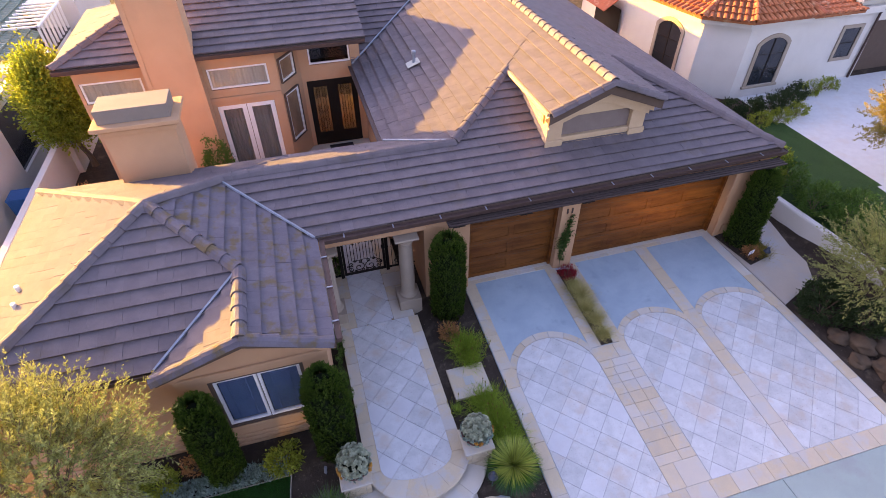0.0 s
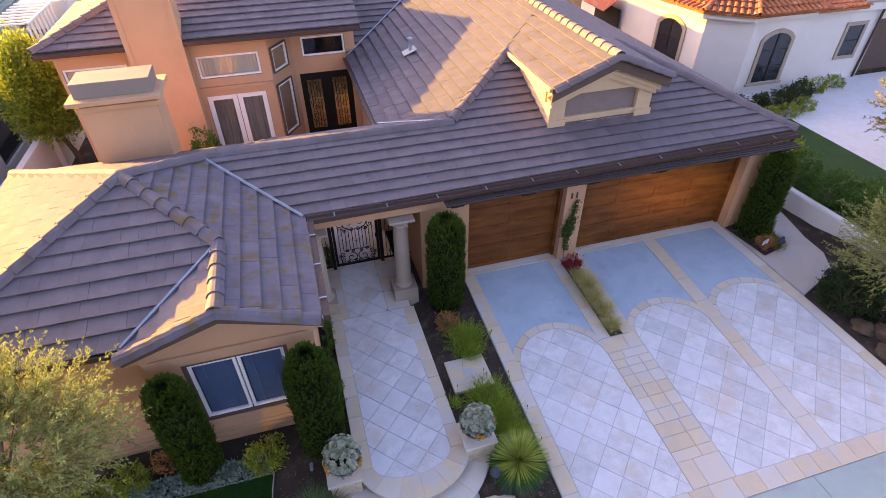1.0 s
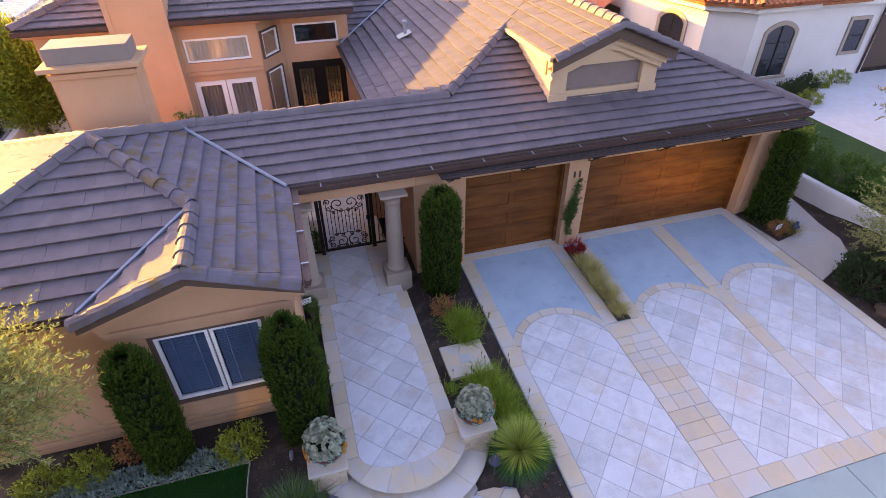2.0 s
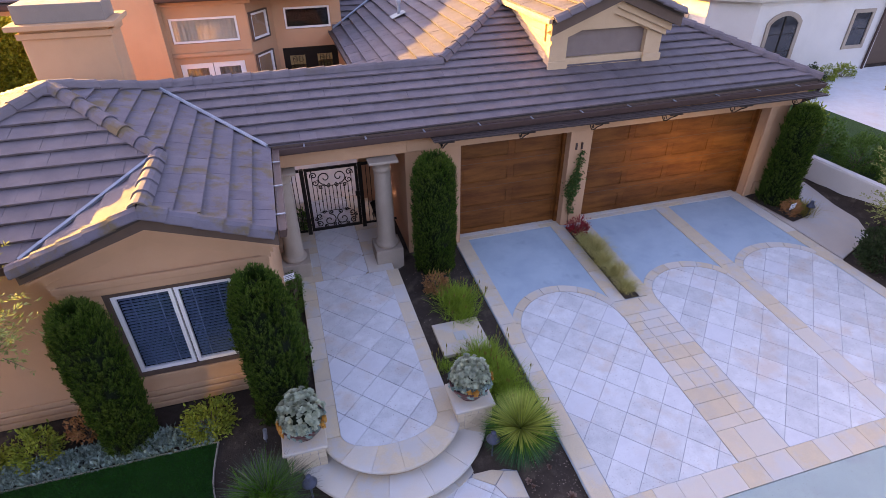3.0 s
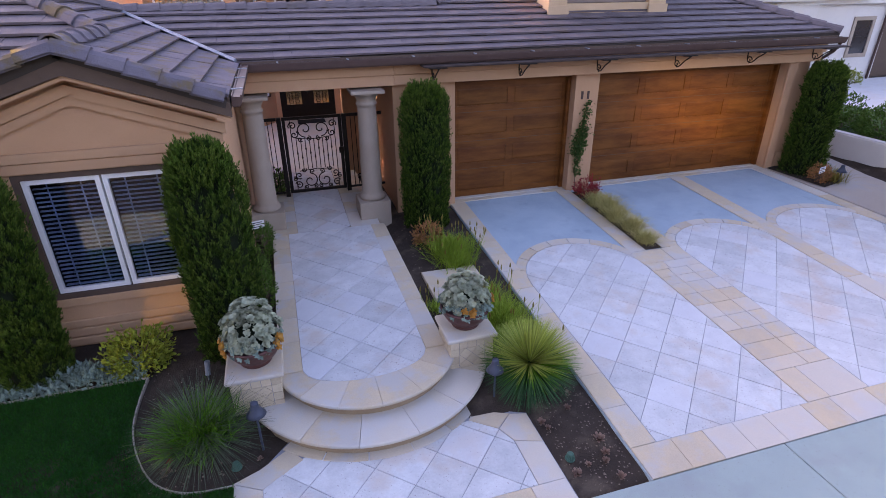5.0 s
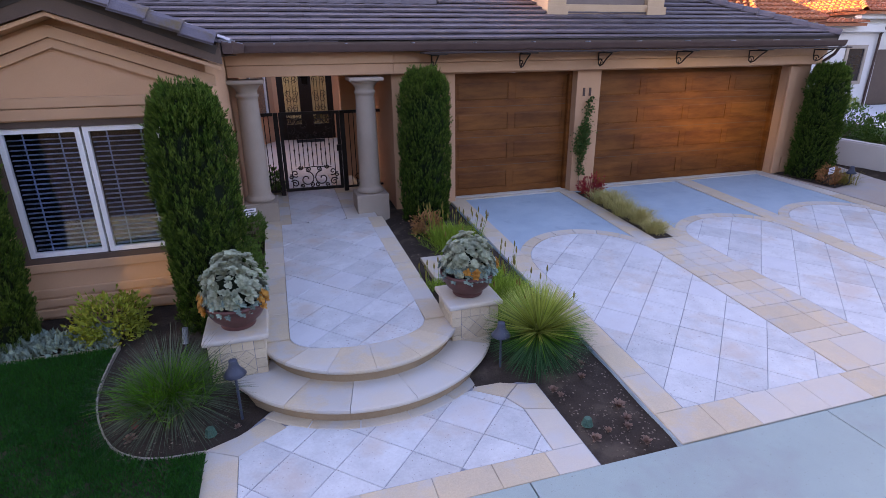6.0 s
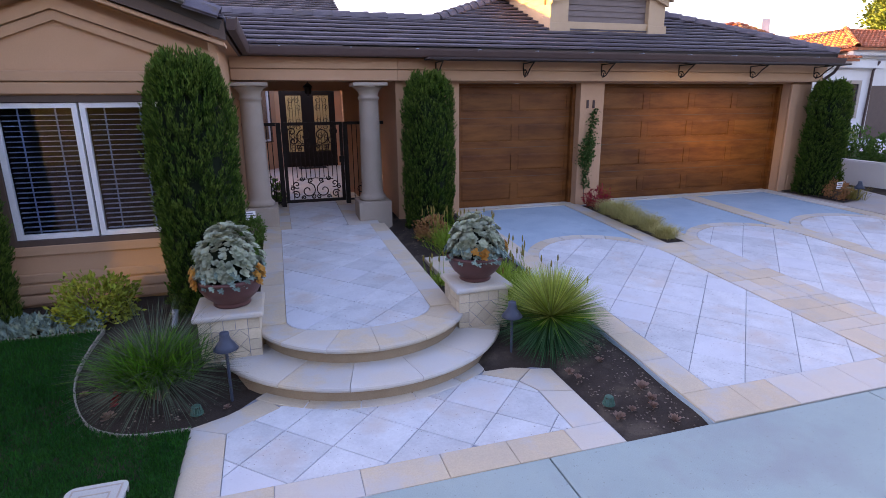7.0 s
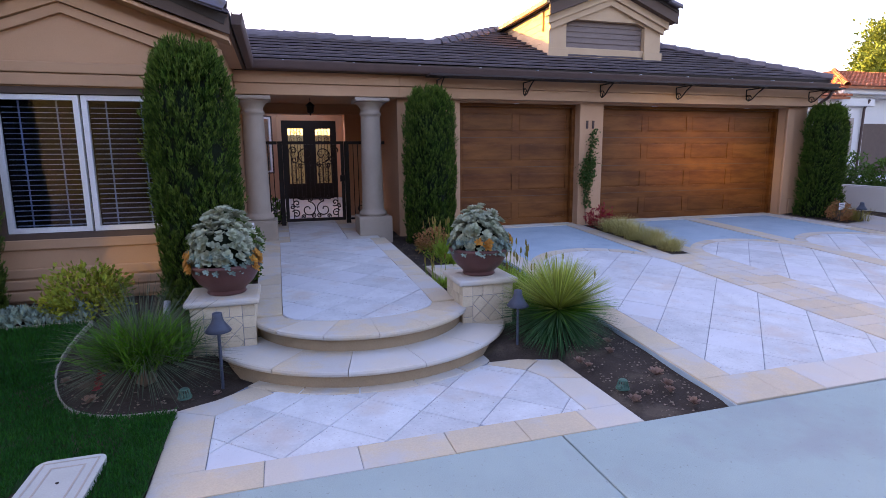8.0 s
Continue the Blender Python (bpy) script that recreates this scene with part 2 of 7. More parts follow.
def prism(points, vec, bm=None):
    """A solid from a planar outline pushed along vec."""
    bm = bm or bmesh.new()
    vec = Vector(vec)
    a = [bm.verts.new(p) for p in points]
    b = [bm.verts.new(Vector(p) + vec) for p in points]
    k = len(a)
    bm.faces.new(a)
    bm.faces.new(b[::-1])
    for i in range(k):
        bm.faces.new((a[i], a[(i + 1) % k], b[(i + 1) % k], b[i]))
    return bm


def lathe(profile, seg=24, centre=(0, 0, 0), bm=None, scale=1.0):
    bm = bm or bmesh.new()
    profile = [(r * scale, z * scale) for r, z in profile]
    rings = []
    for r, z in profile:
        rings.append([bm.verts.new((centre[0] + r * math.cos(2 * math.pi * i / seg), centre[1] + r * math.sin(2 * math.pi * i / seg), centre[2] + z)) for i in range(seg)])
    for a, b in zip(rings, rings[1:]):
        for i in range(seg):
            bm.faces.new((a[i], a[(i + 1) % seg], b[(i + 1) % seg], b[i]))
    bm.faces.new(rings[0][::-1])
    bm.faces.new(rings[-1])
    return bm


def tube(path, radius, seg=6, bm=None):
    """A round bar along a path; radius may be a list."""
    bm = bm or bmesh.new()
    pts = [Vector(p) for p in path]
    rad = radius if isinstance(radius, (list, tuple)) else [radius] * len(pts)
    rings = []
    for i, p in enumerate(pts):
        d = (pts[min(i + 1, len(pts) - 1)] - pts[max(i - 1, 0)]).normalized()
        s = d.cross(Vector((0, 1, 0)) if abs(d.y) < 0.9 else Vector((1, 0, 0))).normalized()
        u = s.cross(d)
        rings.append([bm.verts.new(p + rad[i] * (s * math.cos(2 * math.pi * k / seg) + u * math.sin(2 * math.pi * k / seg))) for k in range(seg)])
    for a, b in zip(rings, rings[1:]):
        for k in range(seg):
            bm.faces.new((a[k], a[(k + 1) % seg], b[(k + 1) % seg], b[k]))
    bm.faces.new(rings[0][::-1])
    bm.faces.new(rings[-1])
    return bm


def sweep(profile, path, bm=None, closed=False):
    """A profile of (out, up) points carried along a level path of (x, y, z), mitred; out is to the right of travel."""
    bm = bm or bmesh.new()
    pts = [Vector(p) for p in path]
    rings = []
    k = len(pts)
    for i, p in enumerate(pts):
        a = (p - pts[i - 1]) if (i > 0 or closed) else (pts[1] - p)
        b = (pts[(i + 1) % k] - p) if (i < k - 1 or closed) else (p - pts[i - 1])
        a, b = Vector((a.x, a.y)).normalized(), Vector((b.x, b.y)).normalized()
        na, nb = Vector((a.y, -a.x)), Vector((b.y, -b.x))
        m = (na + nb).normalized()
        m = m / max(0.3, m.dot(na))
        rings.append([bm.verts.new((p.x + m.x * o, p.y + m.y * o, p.z + h)) for o, h in profile])
    q = len(profile)
    for i in range(k if closed else k - 1):
        a, b = rings[i], rings[(i + 1) % k]
        for j in range(q):
            bm.faces.new((a[j], a[(j + 1) % q], b[(j + 1) % q], b[j]))
    if not closed:
        bm.faces.new(rings[0][::-1])
        bm.faces.new(rings[-1])
    return bm


def clip(poly, region):
    """A polygon cut to a convex region (both lists of (x, y), region counter-clockwise)."""
    out = poly
    for i in range(len(region)):
        ax, ay = region[i]
        bx, by = region[(i + 1) % len(region)]
        side = lambda p: (bx - ax) * (p[1] - ay) - (by - ay) * (p[0] - ax)
        src, out = out, []
        for j in range(len(src)):
            p, q = src[j], src[(j + 1) % len(src)]
            sp, sq = side(p), side(q)
            if sp >= 0:
                out.append(p)
            if sp * sq < 0:
                t = sp / (sp - sq)
                out.append((p[0] + t * (q[0] - p[0]), p[1] + t * (q[1] - p[1])))
        if len(out) < 3:
            return []
    return out


def area(poly):
    return 0.5 * sum(p[0] * q[1] - q[0] * p[1] for p, q in zip(poly, poly[1:] + poly[:1]))


def ccw(poly):
    return poly if area(poly) > 0 else poly[::-1]


# ---- heights of the ground ----
def drive_z(y):
    d = max(0.0, -y)
    return -0.053 * d - 0.002 * d * d if y > -7.3 else -0.494


def walk_z(y):
    return 0.06 + 0.039 * min(y, 1.0)


def smooth(a, b, v):
    t = max(0.0, min(1.0, (v - a) / (b - a)))
    return t * t * (3 - 2 * t)


def soil_z(x, y):
    """The planted ground round the house, falling to the street."""
    left = -0.16 - 0.32 * smooth(-4.0, -5.8, y)
    mid = drive_z(y) - 0.05
    z = left + (mid - left) * smooth(0.5, 2.0, x)
    if -0.6 < x < 2.85 and y < -5.2:
        z = min(z, -0.53) if y < -5.7 or x < 2.3 else z
    if 0.0 < x < 2.1:
        z = min(z, -0.2)
    rise = 0.5 * smooth(14.2, 14.6, x) * smooth(-7.0, -1.5, y)
    z = z + rise
    return z + (-0.58 - z) * smooth(-7.25, -7.32, y)


# ---- ground, street and planting beds ----
def ground_sheet():
    def lines(lo, hi, step, far):
        mid = list(np.arange(lo, hi + 1e-6, step))
        return [-f for f in reversed(far) if -f < lo] + mid + [f for f in far if f > hi]
    far = [12, 16, 22, 30, 45, 70, 120, 250, 600, 1500]
    xs, ys = lines(-8.0, 15.6, 0.24, far), lines(-7.6, 4.0, 0.24, far)
    verts, faces = [], []
    for y in ys:
        for x in xs:
            rough = 0.018 * noise.noise((x * 2.3, y * 2.3, 0.0)) + 0.012 * noise.noise((x * 7, y * 7, 4.0))
            verts.append((x, y, soil_z(x, y) + (rough if -7.2 < y < 4 else 0)))
    w = len(xs)
    for j in range(len(ys) - 1):
        for i in range(w - 1):
            a = j * w + i
            faces.append((a, a + 1, a + w + 1, a + w))
    return raw_mesh("ground", verts, faces, M["soil"], True)


tagged(new("ground", ground_sheet()), "dark brown bare soil of the planting beds and yard", "ground", kind="structure")

road = tagged(new("road", mesh_of("road", box(-160, 160, -40, -9.305, -0.8, -0.5), M["asphalt"])), "dark grey asphalt street surface", "road", kind="structure")
gutter_pan = thing("pavement", (0, 0, 0), "pale blue-grey concrete apron slabs with straight joints", "pavement", kind="structure")
for k in range(-8, 14):
    x0 = 2.12 + 3.2 * k
    part("slab", box(x0 + 0.006, x0 + 3.194, -9.3, -7.264, -0.7, -0.5, 0.006), M["road"], gutter_pan)
for x0, x1 in ((-160, -23.5), (46.93, 160)):
    part("slab", box(x0, x1, -9.3, -7.264, -0.7, -0.5), M["road"], gutter_pan)


def sheet(outline, zf, thick=0.03, step=0.3, lift=0.0):
    """A flat-ish patch over the ground: the outline cut into strips that follow the height zf."""
    bm = bmesh.new()
    xs = [p[0] for p in outline]
    ys = [p[1] for p in outline]
    region = ccw(outline)
    x = min(xs)
    while x < max(xs):
        y = min(ys)
        while y < max(ys):
            # the patch may be concave, so cut the cell out of triangles of the outline
            cell = [(x, y), (x + step, y), (x + step, y + step), (x, y + step)]
            for tri in fan(region):
                c = clip(cell, tri)
                if len(c) > 2 and abs(area(c)) > 1e-5:
                    bm.faces.new([bm.verts.new((px, py, zf(px, py) + lift)) for px, py in c])
            y += step
        x += step
    bmesh.ops.remove_doubles(bm, verts=bm.verts, dist=0.0008)
    return bm


def fan(poly):
    """Ear clipping of a simple polygon."""
    pts = list(poly)
    tris = []
    guard = 0
    while len(pts) > 3 and guard < 500:
        guard += 1
        for i in range(len(pts)):
            a, b, c = pts[i - 1], pts[i], pts[(i + 1) % len(pts)]
            if area([a, b, c]) <= 1e-9:
                continue
            inside = False
            for p in pts:
                if p in (a, b, c):
                    continue
                if all((q[0] - o[0]) * (p[1] - o[1]) - (q[1] - o[1]) * (p[0] - o[0]) >= 0 for o, q in ((a, b), (b, c), (c, a))):
                    inside = True
                    break
            if not inside:
                tris.append([a, b, c])
                pts.pop(i)
                break
    tris.append(pts)
    return tris


def rounded(pts, n=4):
    """A smooth curve through plan points."""
    out = []
    for i in range(len(pts) - 1):
        p0, p1, p2, p3 = (Vector(pts[max(0, min(len(pts) - 1, i + k))]) for k in (-1, 0, 1, 2))
        for j in range(n):
            t = j / n
            q = 0.5 * (2 * p1 + (p2 - p0) * t + (2 * p0 - 5 * p1 + 4 * p2 - p3) * t * t + (3 * p1 - p0 - 3 * p2 + p3) * t ** 3)
            out.append((q.x, q.y))
    return out + [tuple(pts[-1])]


LAWN = [(-11, -4.4), (-11, -7.27), (-0.5, -7.27)] + rounded([(-0.5, -6.1), (-0.94, -6.06), (-1.27, -5.85), (-1.5, -5.45), (-1.6, -5.0), (-1.52, -4.4)])
lawn_z = lambda x, y: -0.13 - 0.35 * smooth(-4.0, -5.8, y)
tagged(new("lawn", mesh_of("lawn", sheet(LAWN, lawn_z, step=0.4), M["lawn"])), "short dark green lawn turf in shade", "lawn", kind="structure")
edge = LAWN[3:] + [(-11, -4.4)]
solo("lawn_edging", sweep([(-0.008, -0.08), (0.008, -0.08), (0.008, 0.025), (-0.008, 0.025)], [(x, y, lawn_z(x, y)) for x, y in edge]), M["edging"], "thin grey plastic edging strip between lawn and bed", "edging", kind="structure")

# ---- driveway: base slab, then the things on it ----
DX0, DX1 = 3.62, 12.22


def drive_right(y):
    return 11.72 + (-y) * 0.07


bm = bmesh.new()
rows = [0.3 - 0.25 * k for k in range(31)]
rows = [y for y in rows if y > -7.26] + [-7.26]
top = [(bm.verts.new((DX0, y, drive_z(y) - 0.012)), bm.verts.new((drive_right(y), y, drive_z(y) - 0.012))) for y in rows]
low = [(bm.verts.new((DX0, y, drive_z(y) - 0.25)), bm.verts.new((drive_right(y), y, drive_z(y) - 0.25))) for y in rows]
for (a, b), (c, d), (e, f), (g, h) in zip(top, top[1:], low, low[1:]):
    for q in ((a, b, d, c), (e, g, h, f), (a, c, g, e), (b, f, h, d)):
        bm.faces.new(q)
bm.faces.new((top[0][0], low[0][0], low[0][1], top[0][1]))
bm.faces.new((top[-1][0], top[-1][1], low[-1][1], low[-1][0]))
driveway = tagged(new("driveway", mesh_of("driveway", bm, M["concrete"])), "driveway of blue-grey concrete panels, pale tiles and tan stone bands", "driveway", kind="structure")

bm = sheet([(11.75, -0.36), (12.35, -0.2), (13.75, 0.4), (14.05, 0.4), (13.9, -0.6), (13.75, -1.4), (13.75, -2.1), (13.4, -2.75), (11.97, -3.3)], lambda x, y: drive_z(y) + 0.012, step=0.5)
bmesh.ops.solidify(bm, geom=bm.faces[:], thickness=0.08)
side_path = tagged(new("side_path", mesh_of("side_path", bm, M["path_concrete"])), "smooth tan concrete side path curving beside the garage", "path", kind="structure")
bm = sheet([(11.74, -0.42), (12.3, -0.28), (12.95, -0.55), (13.0, -1.3), (12.75, -1.62), (12.02, -1.78)], lambda x, y: drive_z(y) + 0.03, step=0.3)
tagged(new("bed", mesh_of("bed", bm, M["soil"])), "small dark soil bed at the garage corner", "planting bed", kind="structure")
bm = sheet([(6.4, -0.42), (6.74, -0.42), (6.74, -3.14), (6.4, -3.14)], lambda x, y: drive_z(y) + 0.001, step=0.3)
tagged(new("bed", mesh_of("bed", bm, M["soil"])), "narrow dark soil strip between two driveway lanes", "planting bed", kind="structure")

# ---- walkway, steps and lower landing ----
CX, CY = 1.13, -4.52


def arc(r, a0, a1, n, c=(CX, CY)):
    return [(c[0] + r * math.cos(radians(a0 + (a1 - a0) * i / n)), c[1] + r * math.sin(radians(a0 + (a1 - a0) * i / n))) for i in range(n + 1)]


def slab_of(outline, zf, depth):
    bm = bmesh.new()
    a = [bm.verts.new((x, y, zf(y))) for x, y in outline]
    b = [bm.verts.new((x, y, -depth)) for x, y in outline]
    bm.faces.new(a)
    bm.faces.new(b[::-1])
    for i in range(len(a)):
        bm.faces.new((a[i], b[i], b[(i + 1) % len(a)], a[(i + 1) % len(a)]))
    return bm


walk_outline = [(0.0, 2.6), (0.02, -4.9)] + arc(1.12, 200, 340, 24) + [(2.15, -4.85), (2.02, -0.8), (2.02, 2.6)]
walkway = tagged(new("walkway", mesh_of("walkway", slab_of(walk_outline, lambda y: walk_z(y) - 0.02, 0.7), M["riser"])), "entry walkway of diagonal pale travertine tiles with tan stone borders", "walkway", kind="structure")
step_low = tagged(new("curved_step", mesh_of("curved_step", slab_of(arc(1.53, 165, 375, 36), lambda y: -0.375, 0.7), M["riser"])), "low curved step of tan stone slabs with rounded nosing", "step", kind="structure")
LAND = [(-0.5, -7.265), (2.8, -7.265), (2.8, -5.97), (2.55, -5.86), (2.19, -5.5), (1.6, -5.2), (0.6, -5.2), (0.15, -5.5), (-0.2, -5.9), (-0.52, -6.05)]
landing = tagged(new("landing", mesh_of("landing", slab_of(LAND, lambda y: -0.509, 0.75), M["grout"])), "lower landing of pale diagonal tiles framed by tan stone", "landing", kind="structure")
tagged(new("courtyard_floor", mesh_of("courtyard_floor", box(-0.3, 2.62, 2.62, 8.7, -0.2, 0.1), M["border"])), "plain tan stone floor of the entry courtyard", "floor", kind="structure")
tagged(new("courtyard_floor", mesh_of("courtyard_floor", box(-6.2, -0.32, 3.3, 7.5, -0.2, 0.09), M["border"])), "plain tan stone floor of the inner courtyard", "floor", kind="structure")


# ---- the house ----
house = thing("house", (0, 0, 0), "tan stucco single-storey house with grey-brown flat tile roof", "house")


def wall_x(x0, x1, y0, y1, z0, z1, holes=(), bm=None):
    """A wall along x as one closed mesh, with rectangular openings (xa, xb, za, zb)."""
    bm = bm or bmesh.new()
    xs = sorted({x0, x1} | {v for h in holes for v in h[:2] if x0 < v < x1})
    zs = sorted({z0, z1} | {v for h in holes for v in h[2:] if z0 < v < z1})
    solid = lambda i, j: 0 <= i < len(xs) - 1 and 0 <= j < len(zs) - 1 and not any(
        a < (xs[i] + xs[i + 1]) / 2 < b and c < (zs[j] + zs[j + 1]) / 2 < d for a, b, c, d in holes)
    seen = {}

    def v(i, k, j):
        if (i, k, j) not in seen:
            seen[i, k, j] = bm.verts.new((xs[i], (y0, y1)[k], zs[j]))
        return seen[i, k, j]

    for i in range(len(xs) - 1):
        for j in range(len(zs) - 1):
            if not solid(i, j):
                continue
            bm.faces.new((v(i, 0, j), v(i + 1, 0, j), v(i + 1, 0, j + 1), v(i, 0, j + 1)))
            bm.faces.new((v(i, 1, j), v(i, 1, j + 1), v(i + 1, 1, j + 1), v(i + 1, 1, j)))
            for di, dj, p, q in ((-1, 0, (i, j), (i, j + 1)), (1, 0, (i + 1, j), (i + 1, j + 1)), (0, -1, (i, j), (i + 1, j)), (0, 1, (i, j + 1), (i + 1, j + 1))):
                if not solid(i + di, j + dj):
                    bm.faces.new((v(p[0], 0, p[1]), v(p[0], 1, p[1]), v(q[0], 1, q[1]), v(q[0], 0, q[1])))
    return bm


def wall_y(x0, x1, y0, y1, z0, z1, holes=()):
    bm = wall_x(y0, y1, x0, x1, z0, z1, holes)
    bmesh.ops.transform(bm, matrix=Matrix(((0, 1, 0, 0), (1, 0, 0, 0), (0, 0, 1, 0), (0, 0, 0, 1))), verts=bm.verts)
    return bm


APEX = (-3.35, -0.13, 4.24)
EZ = 2.96
# wing walls and projecting bay with its gable
part("wall", wall_x(-6.3, -3.12, -3.2, -3.0, -0.4, 2.95), M["stucco"], house)
bay = wall_x(-3.12, -0.3, -3.41, -3.21, -0.4, 2.62, [(-2.6, -0.8, 0.55, 2.2)])
part("wall", bay, M["stucco"], house)
part("gable", prism([(-3.12, -3.41, 2.62), (-0.3, -3.41, 2.62), (-0.3, -3.41, 2.92), (-1.7, -3.41, 3.42), (-3.12, -3.41, 2.9)], (0, 0.2, 0)), M["stucco"], house)
part("wall", wall_y(-0.5, -0.3, -3.2, 3.0, -0.4, 2.95, [(1.3, 2.4, 0.9, 2.2)]), M["stucco"], house)
part("wall", wall_y(-6.3, -6.1, -3.0, 2.9, -0.4, 2.95), M["stucco"], house)
part("wall", wall_x(-6.3, -0.5, 2.9, 3.1, -0.4, 2.95), M["stucco"], house)

# base courses of the bay
part("sill_band", box(-3.14, -0.28, -3.445, -3.411, 0.45, 0.56, 0.012), M["stucco_trim"], house)
for z, out in ((0.24, 0.03), (0.115, 0.045), (-0.01, 0.06)):
    part("base_course", box(-3.12 - out, -0.3 + out, -3.41 - out, -3.411, z - 0.11, z, 0.015), M["stucco_trim"], house)
    part("base_course", box(-6.3, -3.13 - out, -3.2 - out, -3.201, z - 0.11, z, 0.015), M["stucco_trim"], house)
# window head cornice and raking bands
part("cornice", box(-3.14, -0.28, -3.47, -3.411, 2.34, 2.45, 0.012), M["stucco_trim"], house)
part("cornice", box(-3.13, -0.29, -3.45, -3.411, 2.21, 2.335, 0.012), M["stucco_trim"], house)


def rake_band(z_off, depth, thick, y, span):
    bm = bmesh.new()
    xl, xr, xm = span
    zr = 2.62 + z_off
    zp = 3.16 + z_off
    prism([(xl, y, zr), (xm, y, zp), (xr, y, zr), (xr, y, zr - thick), (xm, y, zp - thick), (xl, y, zr - thick)], (0, depth, 0), bm)
    return bm


part("rake_band", rake_band(0.02, 0.09, 0.12, -3.5, (-3.2, -0.2, -1.76)), M["stucco_trim"], house)
part("rake_band", rake_band(-0.105, 0.05, 0.1, -3.46, (-3.16, -0.25, -1.76)), M["stucco_trim"], house)
part("rake_fascia", rake_band(0.3, 0.05, 0.16, -3.74, (-3.28, -0.08, -1.68)), M["fascia"], house, "dark brown fascia board")
bm = prism([(-3.25, -3.7, 2.74), (-1.68, -3.7, 3.29), (-0.1, -3.7, 2.74), (-0.1, -3.7, 2.7), (-1.68, -3.7, 3.25), (-3.25, -3.7, 2.7)], (0, 0.3, 0))
part("soffit", bm, M["stucco_trim"], house)


# ---- windows ----
def window(parent, x0, x1, z0, z1, y, panes=2, depth=0.12, blinds=True, frame_w=0.055, cloth=False, casing=True, rows=1, room=0.5, colour="white", edge=0.033, cloth_kind="curtain"):
    """A framed window in a wall facing -y, with glass, and slatted blinds or cloth behind it."""
    w = thing("window", (0, 0, 0), "", "")
    w.parent = parent
    del_tags(w)
    if casing:
        c = wall_x(x0 - edge, x1 + edge, y + 0.004, y + depth, z0 - edge, z1 + edge, [(x0, x1, z0, z1)])
        part("casing", c, M["fascia"], w, "dark brown casing")
    step = (x1 - x0) / panes
    for i in range(panes):
        a, b = x0 + i * step + (0.012 if i else 0.008), x0 + (i + 1) * step - (0.012 if i < panes - 1 else 0.008)
        fy0, fy1 = y + 0.03, y + 0.09
        za, zb = z0 + 0.008 + frame_w, z1 - 0.008 - frame_w
        cuts = [za + (zb - za) * r / rows for r in range(rows + 1)]
        f = wall_x(a, b, fy0, fy1, z0 + 0.008, z1 - 0.008, [(a + frame_w, b - frame_w, p + (0.012 if k else 0), q - (0.012 if k < rows - 1 else 0)) for k, (p, q) in enumerate(zip(cuts, cuts[1:]))])
        part("window_frame", f, M[colour], w)
        g = part("pane", box(a + frame_w - 0.01, b - frame_w + 0.01, y + 0.058, y + 0.064, z0 + frame_w, z1 - frame_w), M["glass"], w)
        g.visible_shadow = False
        if blinds:
            slat = mesh_of("slat", prism([(0, -0.024, -0.003), (0, 0.0, 0.004), (0, 0.024, 0.003), (0, 0.024, 0.0), (0, 0.0, 0.001), (0, -0.024, -0.006)], (b - a - 2 * frame_w - 0.02, 0, 0)), M["blind"])
            k = int((z1 - z0 - 2 * frame_w) / 0.056)
            for j in range(k):
                s = part("slat", slat, None, w)
                s.location = (a + frame_w + 0.01, y + 0.115, z0 + frame_w + 0.03 + j * 0.056)
            tape = bmesh.new()
            for q in (0.28, 0.72):
                xx = a + (b - a) * q
                box(xx - 0.008, xx + 0.008, y + 0.087, y + 0.089, z0 + frame_w, z1 - frame_w, bm=tape)
            part("ladder_tape", tape, M["blind"], w)
    if cloth:
        bm = bmesh.new()
        n = int((x1 - x0) / 0.03)
        cols = []
        for i in range(n + 1):
            xx = x0 + (x1 - x0) * i / n
            yy = y + 0.13 + 0.02 * math.sin(i * 1.7) + 0.012 * math.sin(i * 0.6)
            cols.append((bm.verts.new((xx, yy, z0)), bm.verts.new((xx, yy, z1))))
        for (p, q), (r, s) in zip(cols, cols[1:]):
            bm.faces.new((p, r, s, q))
        part("curtain", bm, M[cloth_kind], w, "gathered curtain", True)
    # near-black box: the darkness of the room is put into its colour
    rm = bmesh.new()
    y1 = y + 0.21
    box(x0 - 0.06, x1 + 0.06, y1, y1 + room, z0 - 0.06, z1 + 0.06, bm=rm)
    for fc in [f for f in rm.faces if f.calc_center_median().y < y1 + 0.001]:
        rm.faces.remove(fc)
    part("room_recess", rm, M["dark"], w, "box painted near-black as an unlit room")
    return w


def del_tags(ob):
    for key in ("label", "category", "group", "kind"):
        if key in ob:
            del ob[key]


window(house, -2.53, -0.87, 0.62, 2.13, -3.41, edge=0.07)

# ---- porch: columns, beam, ceiling ----


def column(x, y):
    z = walk_z(y) - 0.03
    c = part("column", lathe([(0.0, 0.36), (0.24, 0.36), (0.255, 0.39), (0.245, 0.43), (0.215, 0.46), (0.2, 0.49), (0.195, 0.6), (0.19, 1.2), (0.172, 2.1), (0.17, 2.15), (0.19, 2.16), (0.19, 2.2), (0.172, 2.21), (0.172, 2.25), (0.185, 2.29), (0.225, 2.34), (0.265, 2.36), (0.275, 2.38), (0.0, 2.38)], 28, (x, y, z)), M["column"], house, "smooth grey-tan round column", True)
    part("plinth", box(x - 0.3, x + 0.3, y - 0.3, y + 0.3, z - 0.2, z + 0.36, 0.012), M["column"], c)
    part("abacus", box(x - 0.3, x + 0.3, y - 0.3, y + 0.3, z + 2.38, z + 2.44, 0.012), M["column"], c)


